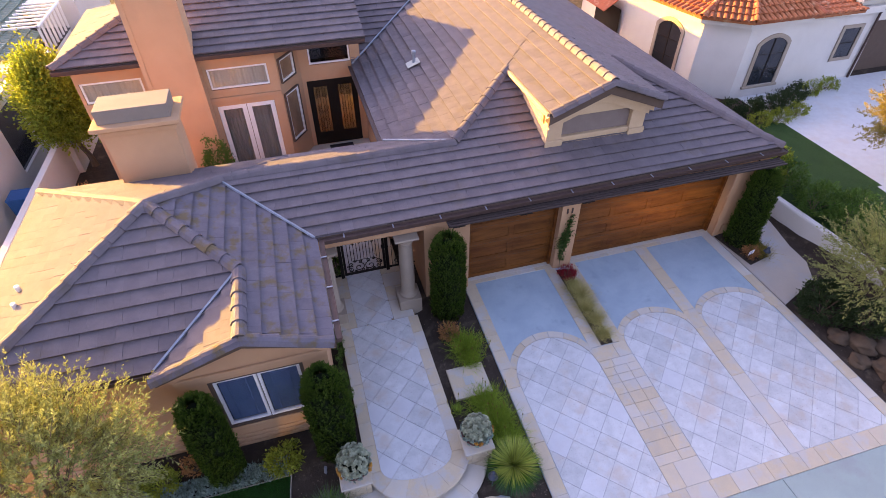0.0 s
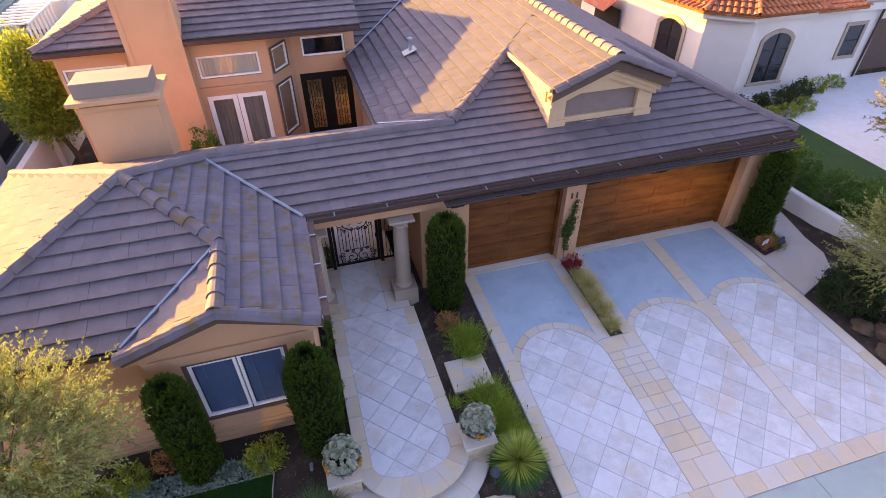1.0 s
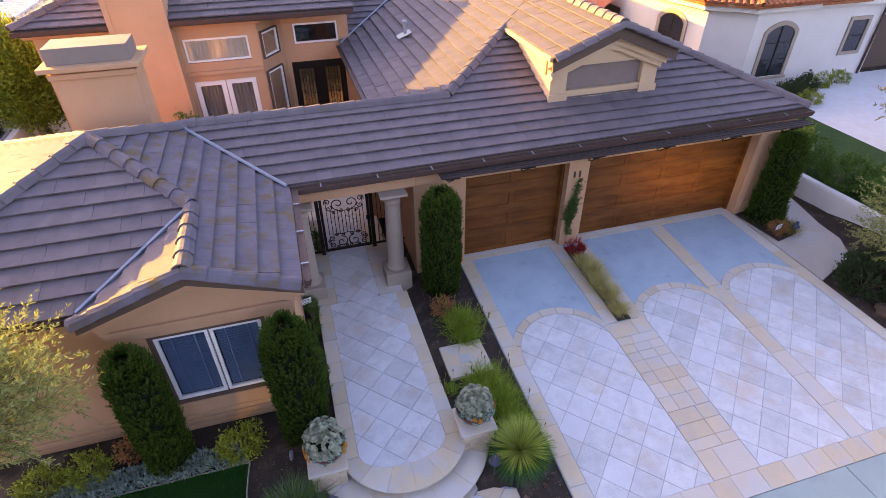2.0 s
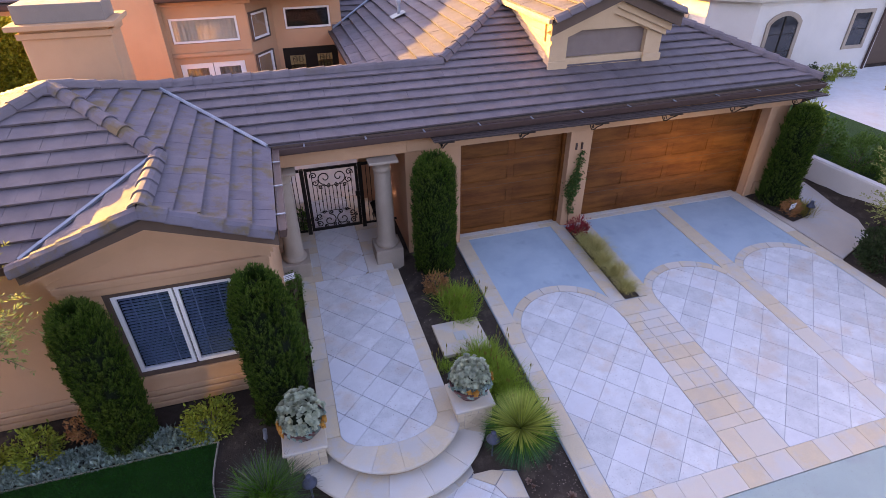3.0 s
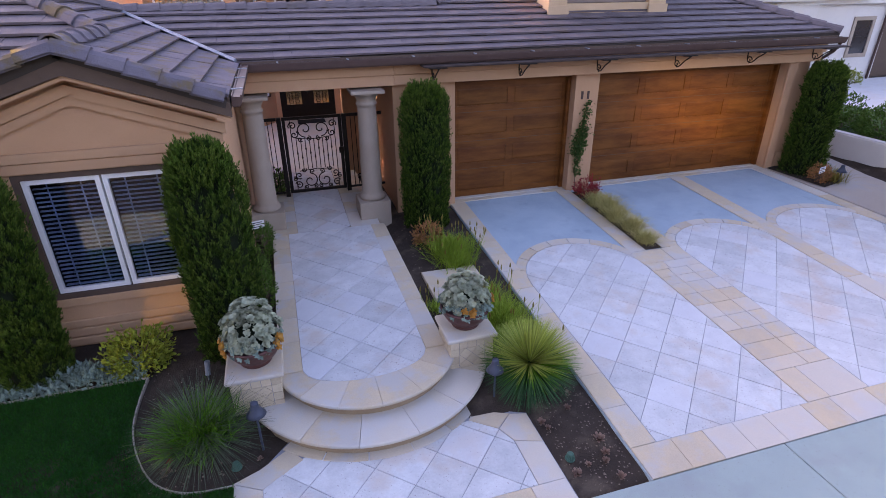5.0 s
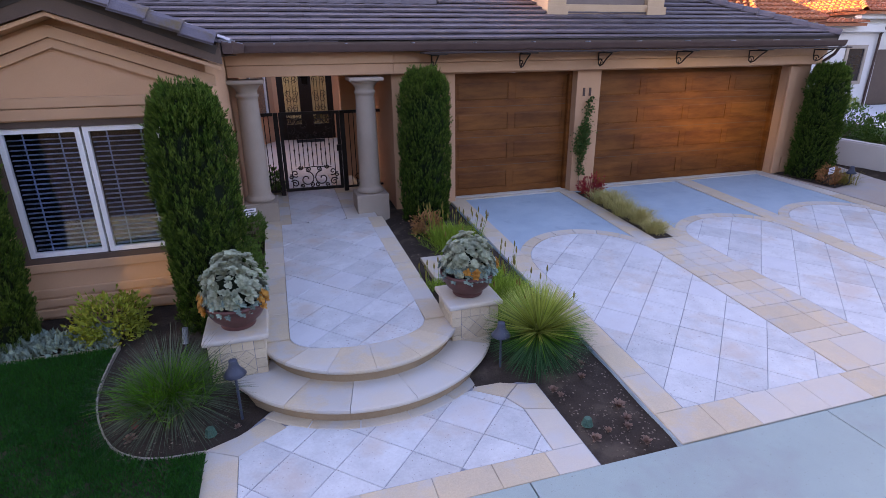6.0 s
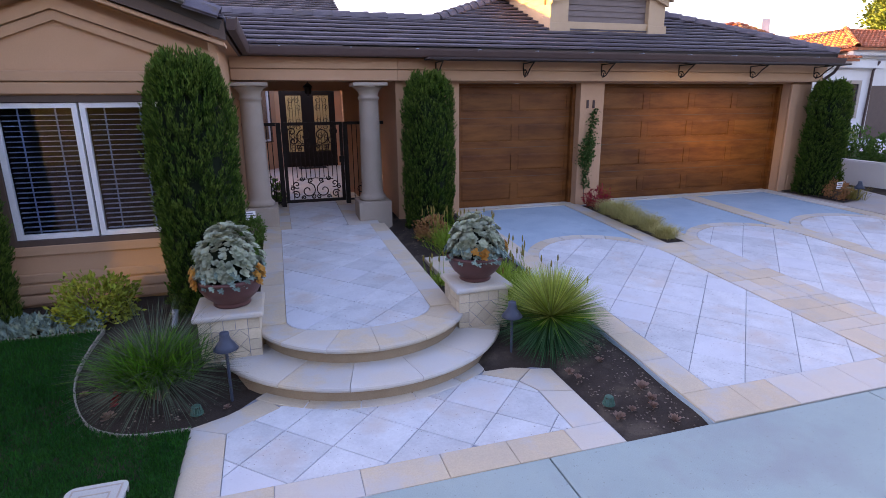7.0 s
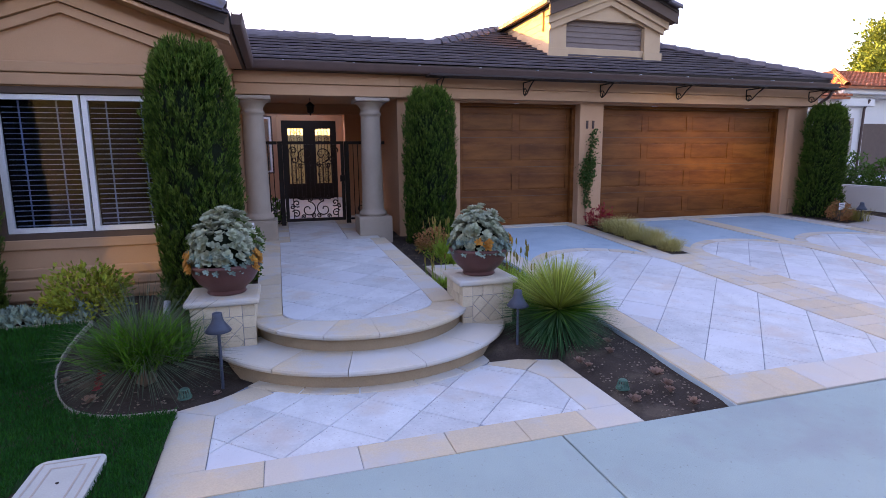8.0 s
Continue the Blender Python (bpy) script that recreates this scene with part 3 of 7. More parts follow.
column(-0.02, -0.42)
column(1.98, -0.42)
part("beam", box(-0.29, 2.499, -0.505, -0.12, 2.49, 2.676, 0.01), M["stucco_trim"], house)
part("beam", box(-0.29, 2.499, -0.545, -0.1, 2.68, 2.868, 0.01), M["stucco_trim"], house)
part("porch_ceiling", box(-0.3, 2.5, -0.1, 2.6, 2.62, 2.72), M["stucco"], house)
part("beam", box(-0.3, 2.5, 2.3, 2.6, 2.4, 2.618), M["stucco_trim"], house)
part("wall", box(1.84, 2.498, 2.35, 2.6, 0.0, 2.398), M["stucco"], house)

# ---- garage front ----
garage_wall = wall_x(2.5, 12.36, -0.3, 0.1, -0.3, 3.0, [(3.72, 6.32, -0.4, 2.46), (6.86, 11.72, -0.4, 2.46)])
part("wall", garage_wall, M["stucco"], house)
part("wall", box(12.16, 12.36, 0.1, 13, -0.3, 2.95), M["stucco"], house)
part("wall", wall_y(2.5, 2.68, 0.1, 8.7, -0.3, 3.2, [(5.2, 6.3, 0.95, 2.5)]), M["stucco"], house)
part("pier", box(11.72, 11.95, -0.36, -0.302, -0.05, 2.46, 0.02), M["stucco"], house)
part("pier_base", box(11.98, 12.4, -0.36, -0.302, -0.1, 0.36, 0.015), M["stucco_trim"], house)
part("cornice", box(2.5, 12.42, -0.5, -0.302, 2.49, 2.676, 0.012), M["stucco_trim"], house)
part("cornice", box(2.5, 12.46, -0.54, -0.302, 2.68, 2.868, 0.012), M["stucco_trim"], house)
part("soffit", prism([(-0.1, -0.68, 2.872), (12.7, -0.47, 2.872), (12.7, -0.303, 2.872), (-0.1, -0.303, 2.872)], (0, 0, 0.03)), M["fascia"], house, "brown boarded soffit")
for x0, x1 in ((3.72, 6.32), (6.86, 11.72)):
    jamb = wall_x(x0 + 0.001, x1 - 0.001, -0.1, 0.02, 0, 2.459, [(x0 + 0.07, x1 - 0.07, -0.1, 2.4)])
    part("door_jamb", jamb, M["wood"], house)
    part("threshold", box(x0, x1, -0.12, 0.1, -0.04, 0.008), M["border"], house)


def garage_door(x0, x1, cols):
    z0, z1, rows_n = 0.012, 2.4, 4
    h = (z1 - z0) / rows_n
    w = (x1 - x0) / cols
    rails = wall_x(x0, x1, 0.0, 0.06, z0, z1, [(x0 + c * w + 0.075, x0 + (c + 1) * w - 0.075, z0 + r * h + 0.13, z0 + (r + 1) * h - 0.13) for c in range(cols) for r in range(rows_n)])
    door = part("garage_door", rails, M["wood"], house, "stained wood garage door with recessed panels")
    pw, ph = w - 0.15, h - 0.26
    p = bmesh.new()
    outer = [p.verts.new(v) for v in ((-pw / 2, 0.014, -ph / 2), (pw / 2, 0.014, -ph / 2), (pw / 2, 0.014, ph / 2), (-pw / 2, 0.014, ph / 2))]
    k = 0.03
    inner = [p.verts.new(v) for v in ((-pw / 2 + k, 0.007, -ph / 2 + k), (pw / 2 - k, 0.007, -ph / 2 + k), (pw / 2 - k, 0.007, ph / 2 - k), (-pw / 2 + k, 0.007, ph / 2 - k))]
    for i in range(4):
        p.faces.new((outer[i], outer[(i + 1) % 4], inner[(i + 1) % 4], inner[i]))
    p.faces.new(inner)
    me = mesh_of("door_panel", p, M["wood"])
    for r in range(rows_n):
        if r:
            part("section_seam", box(x0, x1, -0.0015, 0.0, z0 + r * h - 0.004, z0 + r * h + 0.004), M["fascia"], door)
        for c in range(cols):
            o = part("door_panel", me, None, door)
            o.location = (x0 + (c + 0.5) * w, 0, z0 + (r + 0.5) * h)


garage_door(3.79, 6.25, 2)
garage_door(6.93, 11.65, 4)

# slatted canopy on iron brackets above the garage doors
for y in (-0.7, -0.79, -0.88, -0.97):
    part("canopy_rail", box(2.95, 12.58, y - 0.032, y + 0.032, 2.825, 2.858, 0.005), M["slat"], house, "long dark brown canopy rail")


def bracket(x):
    b = part("bracket", tube([(x, -0.56, 2.66), (x, -0.56, 2.81)], 0.012), M["iron"], house, "wrought iron scroll bracket")
    part("arm", tube([(x, -0.56, 2.8), (x, -1.02, 2.8)], 0.012), M["iron"], b)
    part("strut", tube([(x, -0.62, 2.56), (x, -0.72, 2.59), (x, -0.85, 2.7), (x, -1.0, 2.79)], 0.012), M["iron"], b)
    part("plate", box(x - 0.16, x + 0.16, -1.02, -0.92, 2.806, 2.823, 0.004), M["iron"], b)
    spiral = [(x, -0.62 - 0.08 * math.cos(a) * (1 - a / 9), 2.62 + 0.08 * math.sin(a) * (1 - a / 9)) for a in np.linspace(0, 7.5, 18)]
    part("scroll", tube(spiral, 0.011, 5), M["iron"], b)


for x in (3.2, 4.92, 6.6, 8.42, 10.26, 12.05):
    bracket(x)

# number plaque drawn as bars on the pillar
for x in (6.46, 6.6):
    part("plaque_bar", box(x, x + 0.045, -0.318, -0.301, 1.97, 2.13), M["bronze"], house, "small dark bar")
# recessed soffit lamps over the garage doors
for x in (4.95, 8.2, 10.7):
    ring = lathe([(0.0, -0.004), (0.055, -0.004), (0.06, 0.0), (0.0, 0.0)], 16, (x, -0.18, 2.457))
    part("downlight", ring, M["white"], house, "small round recessed lamp")

# ---- dormer over the garage ----
DY = 0.65
for x0 in (6.06, 8.47):
    p = part("dormer_post", box(x0, x0 + 0.42, DY, DY + 0.3, 3.5, 4.1), M["trim_light"], house, "pale dormer post")
    part("post_shoe", box(x0 - 0.03, x0 + 0.45, DY - 0.05, DY - 0.001, 3.5, 3.72, 0.01), M["trim_light"], p)
gable_pts = [(6.48, 4.25), (6.68, 4.34), (8.27, 4.34), (8.47, 4.25), (8.47, 4.1), (8.89, 4.1), (8.89, 4.6), (7.53, 5.13), (6.06, 4.56), (6.06, 4.1), (6.48, 4.1)]
part("dormer_gable", prism([(x, DY, z) for x, z in gable_pts], (0, 0.2, 0)), M["trim_light"], house)
part("dormer_sill", box(6.481, 8.469, DY + 0.02, DY + 0.24, 3.55, 3.76, 0.012), M["trim_light"], house)
part("dormer_back", box(6.481, 8.469, DY + 0.16, DY + 0.19, 3.76, 4.36), M["louvre"], house)
louv = mesh_of("louvre", prism([(0, -0.008, -0.06), (0, 0.012, 0.055), (0, 0.022, 0.055), (0, 0.002, -0.06)], (1.98, 0, 0)), M["louvre"])
for k in range(5):
    o = part("louvre", louv, None, house)
    o.location = (6.485, DY + 0.12, 3.83 + 0.115 * k)
for x0, x1 in ((6.06, 6.16), (8.79, 8.89)):
    ck = part("dormer_cheek", prism([(x0, 0.951, 3.65), (x0, 0.951, 4.56), (x0, 3.1, 4.56)], (x1 - x0, 0, 0)), M["trim_light"], house, "pale dormer side wall")
    xo = x0 - 0.008 if x0 < 7 else x1
    for z in (3.88, 4.02, 4.16, 4.3, 4.44):
        part("lap_board", box(xo, xo + 0.008, 0.96, 3.1 - (4.56 - z) / 0.4235 - 0.05, z - 0.012, z + 0.004), M["trim_light"], ck)


def dormer_band(zp, dep, th, y, xl, xr):
    xm = 7.53
    za, zb = zp - (xm - xl) * 0.388, zp - (xr - xm) * 0.388
    return prism([(xl, y, za), (xm, y, zp), (xr, y, zb), (xr, y, zb - th), (xm, y, zp - th), (xl, y, za - th)], (0, dep, 0))


part("rake_band", dormer_band(4.94, 0.14, 0.15, DY - 0.141, 5.98, 9.0), M["trim_light"], house)
part("rake_band", dormer_band(4.788, 0.08, 0.13, DY - 0.081, 6.05, 8.92), M["trim_light"], house)
part("rake_fascia", dormer_band(5.2, 0.05, 0.26, 0.37, 5.94, 9.13), M["fascia"], house)
part("rake_soffit", dormer_band(4.97, 0.22, 0.025, 0.42, 5.95, 9.1), M["fascia"], house)
part("dormer_gutter", box(5.85, 5.94, 0.38, 3.2, 4.56, 4.66, 0.015), M["trim_light"], house, "pale gutter along the dormer eave")
part("dormer_fascia", box(9.1, 9.15, 0.38, 2.9, 4.5, 4.63), M["fascia"], house)

# ---- great room behind the courtyard ----
part("wall", wall_x(-6.3, -0.38, 7.5, 7.7, -0.3, 4.455, [(-6.2, -4.45, 3.25, 3.92), (-2.52, -0.68, 0.1, 2.66), (-2.54, -0.68, 3.23, 3.93)]), M["stucco"], house)
part("wall", prism([(-0.38, 7.5, -0.3), (0.36, 8.6, -0.3), (0.22, 8.75, -0.3), (-0.5, 7.68, -0.3)], (0, 0, 4.755)), M["stucco"], house)
part("wall", wall_x(0.36, 2.5, 8.6, 8.8, -0.1, 4.455, [(0.5, 2.28, 0.1, 2.68), (0.7, 2.15, 3.25, 3.9)]), M["stucco"], house)
part("wall", wall_y(-6.3, -6.1, 7.7, 12.3, -0.3, 4.455), M["stucco"], house)
window(house, -6.2, -4.45, 3.25, 3.92, 7.5, 1, blinds=False, cloth=True)
window(house, -2.54, -0.68, 3.23, 3.93, 7.5, 1, blinds=False, cloth=True)
window(house, 0.7, 2.15, 3.25, 3.9, 8.6, 1, blinds=False)
window(house, -2.52, -0.68, 0.12, 2.66, 7.5, 2, blinds=False, cloth=True, frame_w=0.14, cloth_kind="curtain_dim")


def angled_window(z0, z1):
    a, b = Vector((-0.3, 7.6, 0)), Vector((0.28, 8.46, 0))
    w = window(house, 0.1, 0.93, z0, z1, -0.07, 1, blinds=False, room=0.02)
    ang = math.atan2(b.y - a.y, b.x - a.x)
    w.matrix_basis = Matrix.Translation((-0.37, 7.49, 0)) @ Matrix.Rotation(ang, 4, "Z") 


angled_window(3.2, 3.95)
angled_window(1.0, 2.75)
part("string_course", box(-2.65, -0.39, 7.42, 7.499, 2.86, 2.98, 0.012), M["stucco_trim"], house)
part("cornice", box(-6.5, -0.2, 7.36, 7.499, 4.26, 4.455, 0.02), M["stucco_trim"], house)

# front double door with iron scrollwork over glass
fd = wall_x(0.5, 2.28, 8.64, 8.7, 0.1, 2.68, [(0.7, 1.19, 0.6, 2.42), (1.59, 2.08, 0.6, 2.42)])
front_door = part("front_door", fd, M["iron"], house, "dark iron double front door with glazed panels")


def spiral_path(cx, y, cz, r, turns, start, flip=1):
    return [(cx + flip * r * (1 - t * 0.85) * math.cos(start + t * turns * 6.283), y, cz + r * (1 - t * 0.85) * math.sin(start + t * turns * 6.283)) for t in np.linspace(0, 1, 18)]


for x0 in (0.7, 1.59):
    g = part("door_glass", box(x0, x0 + 0.49, 8.675, 8.68, 0.6, 2.42), M["amber_glass"], front_door)
    g.visible_shadow = False
    s = bmesh.new()
    for k in range(1, 5):
        tube([(x0 + 0.49 * k / 5, 8.65, 0.6), (x0 + 0.49 * k / 5, 8.65, 2.42)], 0.008, 5, s)
    for zc, fl in ((2.28, 1), (2.05, -1), (0.72, 1), (0.92, -1), (1.12, 1), (1.6, -1), (1.42, 1)):
        for f in (1, -1):
            tube(spiral_path(x0 + 0.245 + f * 0.11, 8.645, zc, 0.11, 1.4, 1.57 * fl, f), 0.009, 5, s)
    part("door_scrollwork", s, M["iron"], front_door)
for x0, x1 in ((0.42, 0.48), (3.3, 3.36)):
    part("foyer_wall", box(x0, x1, 8.82, 13.0, 0.0, 3.0), M["stucco"], house, "side wall of the through hall")
part("foyer_floor", box(0.42, 3.36, 8.82, 13.0, -0.1, 0.0), M["fascia"], house)
part("foyer_ceiling", box(0.42, 3.36, 8.82, 13.0, 3.0, 3.05), M["stucco"], house)
solo("door_mat", box(0.95, 1.85, 7.9, 8.45, 0.1, 0.118, 0.004), M["rubber"], "black rubber door mat before the front door", "mat")

# chimneys
ch = part("chimney", box(-4.2, -2.66, 6.9, 7.9, -0.2, 8.4, 0.02), M["stucco"], house, "tall tan stucco chimney")
for a in ((-4.2, -4.06), (-2.8, -2.66)):
    part("chimney_band", box(a[0], a[1], 6.87, 6.899, 0.4, 8.3), M["stucco_trim"], ch)
ch = part("chimney", box(-4.5, -2.9, 2.62, 3.6, 1.8, 4.68, 0.015), M["stucco"], house, "short broad stucco chimney with flat metal cap")
part("chimney_band", box(-4.56, -2.84, 2.56, 3.66, 4.5, 4.62, 0.015), M["stucco_trim"], ch)
part("chimney_crown", box(-4.68, -2.72, 2.44, 3.78, 4.68, 4.78, 0.01), M["stucco_trim"], ch)
part("chimney_cap", box(-4.52, -2.9, 2.66, 3.5, 4.78, 5.12, 0.01), M["cap_metal"], ch, "pale grey flat-topped metal cap")

# ---- gutters ----
GP = [(0.0, 0.0), (0.0, -0.13), (0.09, -0.13), (0.105, -0.1), (0.12, -0.02), (0.12, 0.0), (0.105, 0.0), (0.1, -0.02), (0.015, -0.02), (0.015, 0.0)]
part("gutter", sweep(GP, [(-0.06, -3.72, 3.0), (-0.06, -0.74, 3.0), (12.74, -0.53, 3.0), (12.74, 9.0, 3.0)]), M["bronze"], house, "dark bronze gutter")
part("fascia", prism([(-0.06, -0.72, 2.87), (12.72, -0.51, 2.87), (12.72, -0.47, 2.87), (-0.06, -0.68, 2.87)], (0, 0, 0.16)), M["fascia"], house)
part("fascia", box(12.68, 12.72, -0.46, 9.0, 2.87, 3.03), M["fascia"], house)
part("fascia", box(-0.12, -0.08, -3.7, -0.74, 2.84, 2.98), M["fascia"], house)
part("fascia", box(-6.5, -3.3, -3.52, -3.48, 2.82, 2.98), M["fascia"], house)
part("soffit", box(-6.5, -3.2, -3.5, -3.2, 2.84, 2.87), M["stucco_trim"], house)
part("soffit", box(-0.3, -0.08, -3.5, -0.75, 2.85, 2.88), M["stucco_trim"], house)
part("gutter", sweep(GP, [(-6.6, -3.5, 2.98), (-3.3, -3.5, 2.98)]), M["bronze"], house, "dark bronze gutter")
part("gutter", sweep(GP, [(2.12, 8.3, 3.2), (2.12, 2.75, 3.2)]), M["bronze"], house, "dark bronze gutter")
part("fascia", box(2.14, 2.18, 2.7, 8.3, 3.02, 3.19), M["fascia"], house)
part("soffit", box(2.14, 2.5, 2.7, 8.6, 3.0, 3.02), M["stucco_trim"], house)
for a, b in ((-6.55, -4.21), (-2.65, 2.5)):
    part("gutter", sweep(GP, [(a, 6.98, 4.58), (b, 6.98, 4.58)]), M["bronze"], house, "dark bronze gutter")
part("soffit", box(-6.55, 2.5, 7.0, 8.62, 4.46, 4.5), M["stucco_trim"], house)
part("fascia", box(-6.54, 2.48, 6.985, 7.02, 4.42, 4.58), M["fascia"], house)
part("downspout", tube([(12.76, -0.58, 2.88), (12.7, -0.52, 2.7), (12.5, -0.38, 2.5), (12.43, -0.34, 2.4), (12.43, -0.34, 0.1)], 0.035, 8), M["bronze"], house)
for k in range(11):
    x = 0.5 + 1.15 * k
    part("gutter_strap", box(x, x + 0.03, -0.86 + 0.0165 * x, -0.7 + 0.0165 * x, 3.002, 3.015), M["flashing"], house, "bright metal strap")
for k in range(3):
    y = -3.3 + 0.95 * k
    part("gutter_strap", box(-0.08, 0.06, y, y + 0.03, 3.002, 3.015), M["flashing"], house, "bright metal strap")


CAPS = {}


def caps(parent, p0, p1, material, step=0.36, wide=0.15, high=0.085):
    """Angled ridge tiles along a line, each lapping the next."""
    p0, p1 = Vector(p0), Vector(p1)
    d = p1 - p0
    n = max(1, round(d.length / step))
    key = material.name
    if key not in CAPS:
        prof = [(-wide, -0.035), (-wide * 0.62, high * 0.6), (-wide * 0.2, high), (wide * 0.2, high), (wide * 0.62, high * 0.6), (wide, -0.035)]
        vs, fs = [], []
        for y, s, h in ((0.0, 1.0, 0.022), (1.06, 0.86, -0.004)):
            for x, z in prof:
                vs.append((x * s, y * step, z + h))
            for x, z in prof:
                vs.append((x * s * 0.86, y * step, z + h - 0.024))
        k = len(prof)
        for a in range(k - 1):
            fs.append((a, a + 1, 2 * k + a + 1, 2 * k + a))
            fs.append((k + a, 3 * k + a, 3 * k + a + 1, k + a + 1))
            fs.append((a, k + a, k + a + 1, a + 1))
        CAPS[key] = raw_mesh("ridge_tile", vs, fs, material)
    y = d.normalized()
    x = y.cross(Vector((0, 0, 1))).normalized()
    z = x.cross(y)
    rot = Matrix((x, y, z)).transposed().to_4x4()
    for i in range(n):
        o = part("ridge_tile", CAPS[key], None, parent)
        o.matrix_basis = Matrix.Translation(p0 + d * (i / n)) @ rot @ Matrix.Diagonal((1, d.length / n / step, 1, 1))


# ---- the houses next door ----
def barrel_slope(parent, plan, origin, along, up, pitch, material, width=0.24, exposure=0.36, label=""):
    """A roof plane of half-round clay tiles over a convex plan outline."""
    U = Vector((along[0], along[1], 0)).normalized()
    D = Vector((up[0], up[1], 0)).normalized()
    run = math.sqrt(1 + pitch * pitch)
    V = (D + Vector((0, 0, pitch))).normalized()
    N = U.cross(V)
    if N.z < 0:
        N = -N
    O = Vector(origin)
    region = ccw([((Vector((x - O.x, y - O.y, 0))).dot(U), (Vector((x - O.x, y - O.y, 0))).dot(D) * run) for x, y in plan])
    base = part("roof_slope", prism([O + U * u + V * v for u, v in region], -N * 0.1), M["redtile"] if material is None else material, parent, label)
    verts, faces = [], []
    us, vs = [p[0] for p in region], [p[1] for p in region]
    c = 0
    rng = random.Random(3)
    while c * exposure < max(vs):
        i = int(min(us) / width) - 1
        while i * width < max(us):
            u, v = (i + 0.5) * width, c * exposure
            i += 1
            mid = (u, v + exposure * 0.5)
            if not all((b[0] - a[0]) * (mid[1] - a[1]) - (b[1] - a[1]) * (mid[0] - a[0]) >= 0 for a, b in zip(region, region[1:] + region[:1])):
                continue
            k = len(verts)
            lift = rng.uniform(0.0, 0.015)
            for vv, s, h in ((v - 0.03, 1.0, 0.035 + lift), (v + exposure, 0.8, 0.0)):
                for a in (0, 36, 72, 108, 144, 180):
                    p = O + U * (u + width * 0.42 * s * math.cos(radians(a))) + V * vv + N * (0.085 * s * math.sin(radians(a)) + h)
                    verts.append(p)
            for a in range(5):
                faces.append((k + a, k + a + 1, k + 7 + a, k + 6 + a))
            faces.append((k + 5, k + 4, k + 3, k + 2, k + 1, k))
        c += 1
    o = part("clay_tiles", raw_mesh("clay_tiles", verts, faces, material), None, base, "rows of half-round tiles")
    o["kind"] = "stuff"
    return base


def arch_outline(x0, x1, z0, z1, rise, n=10):
    pts = [(x0, z0), (x1, z0)]
    for i in range(n + 1):
        t = i / n
        x = x1 + (x0 - x1) * t
        pts.append((x, z1 - rise + rise * math.sin(math.pi * t) ** 0.7 if 0 < t < 1 else z1 - rise))
    return pts


def arch_window(parent, m, w, h, rise=0.3):
    """An arched dark window with a stone surround, standing proud of a wall; m places it (x along the wall, -y out)."""
    g = part("window", place(prism([(x, -0.012, z) for x, z in arch_outline(-w / 2, w / 2, 0, h, rise)], (0, 0.02, 0)), m), M["darkglass"], parent, "dark arched window with thin bars")
    outer, inner = arch_outline(-w / 2 - 0.16, w / 2 + 0.16, -0.02, h + 0.16, rise + 0.08), arch_outline(-w / 2, w / 2, -0.02, h, rise)
    bm = bmesh.new()
    a = [bm.verts.new((x, -0.05, z)) for x, z in outer]
    b = [bm.verts.new((x, -0.05, z)) for x, z in inner]
    c = [bm.verts.new((x, 0.0, z)) for x, z in outer]
    d = [bm.verts.new((x, 0.0, z)) for x, z in inner]
    for i in range(1, len(a)):
        j = (i + 1) % len(a)
        for q in ((a[i], a[j], b[j], b[i]), (a[i], c[i], c[j], a[j]), (b[i], b[j], d[j], d[i])):
            bm.faces.new(q)
    part("surround", place(bm, m), M["column"], g)
    bars = bmesh.new()
    box(-0.03, 0.03, -0.03, -0.013, 0.02, h - 0.03, bm=bars)
    for f in (0.33, 0.66):
        box(-w / 2, -0.03, -0.028, -0.013, h * f - 0.012, h * f + 0.012, bm=bars)
        box(0.03, w / 2, -0.028, -0.013, h * f - 0.012, h * f + 0.012, bm=bars)
    part("glazing_grid", place(bars, m), M["iron"], g)
    part("sill", place(box(-w / 2 - 0.22, w / 2 + 0.22, -0.1, 0.0, -0.12, -0.021, 0.01), m), M["column"], g)


def place(bm, m):
    bmesh.ops.transform(bm, matrix=m, verts=bm.verts)
    return bm


M["darkglass"] = mat("dark_glass", (0.02, 0.024, 0.03), 0.08, (0.03, 0.035, 0.045), 1.0, 20, 0, spec=0.6)

NZ = 0.4
nb = thing("house", (18, 8, NZ), "white stucco house with arched windows and red clay tile roof", "house")
nb.location = (0, 0, 0)
plan = [(15.3, 12.0), (16.15, 7.75), (17.6, 6.75), (20.3, 6.75), (20.3, 7.1), (24.4, 7.1), (24.4, 16), (15.3, 16)]
part("wall", prism([(x, y, NZ - 0.4) for x, y in plan], (0, 0, 3.75)), M["whitewall"], nb)


def facing(p, q, along, z):
    """A pose on the wall from p to q (plan), so that its x runs along the wall and -y looks out."""
    p, q = Vector(p), Vector(q)
    d = (q - p).normalized()
    c = p + d * along
    return Matrix.Translation((c.x, c.y, z)) @ Matrix.Rotation(math.atan2(d.y, d.x), 4, "Z")


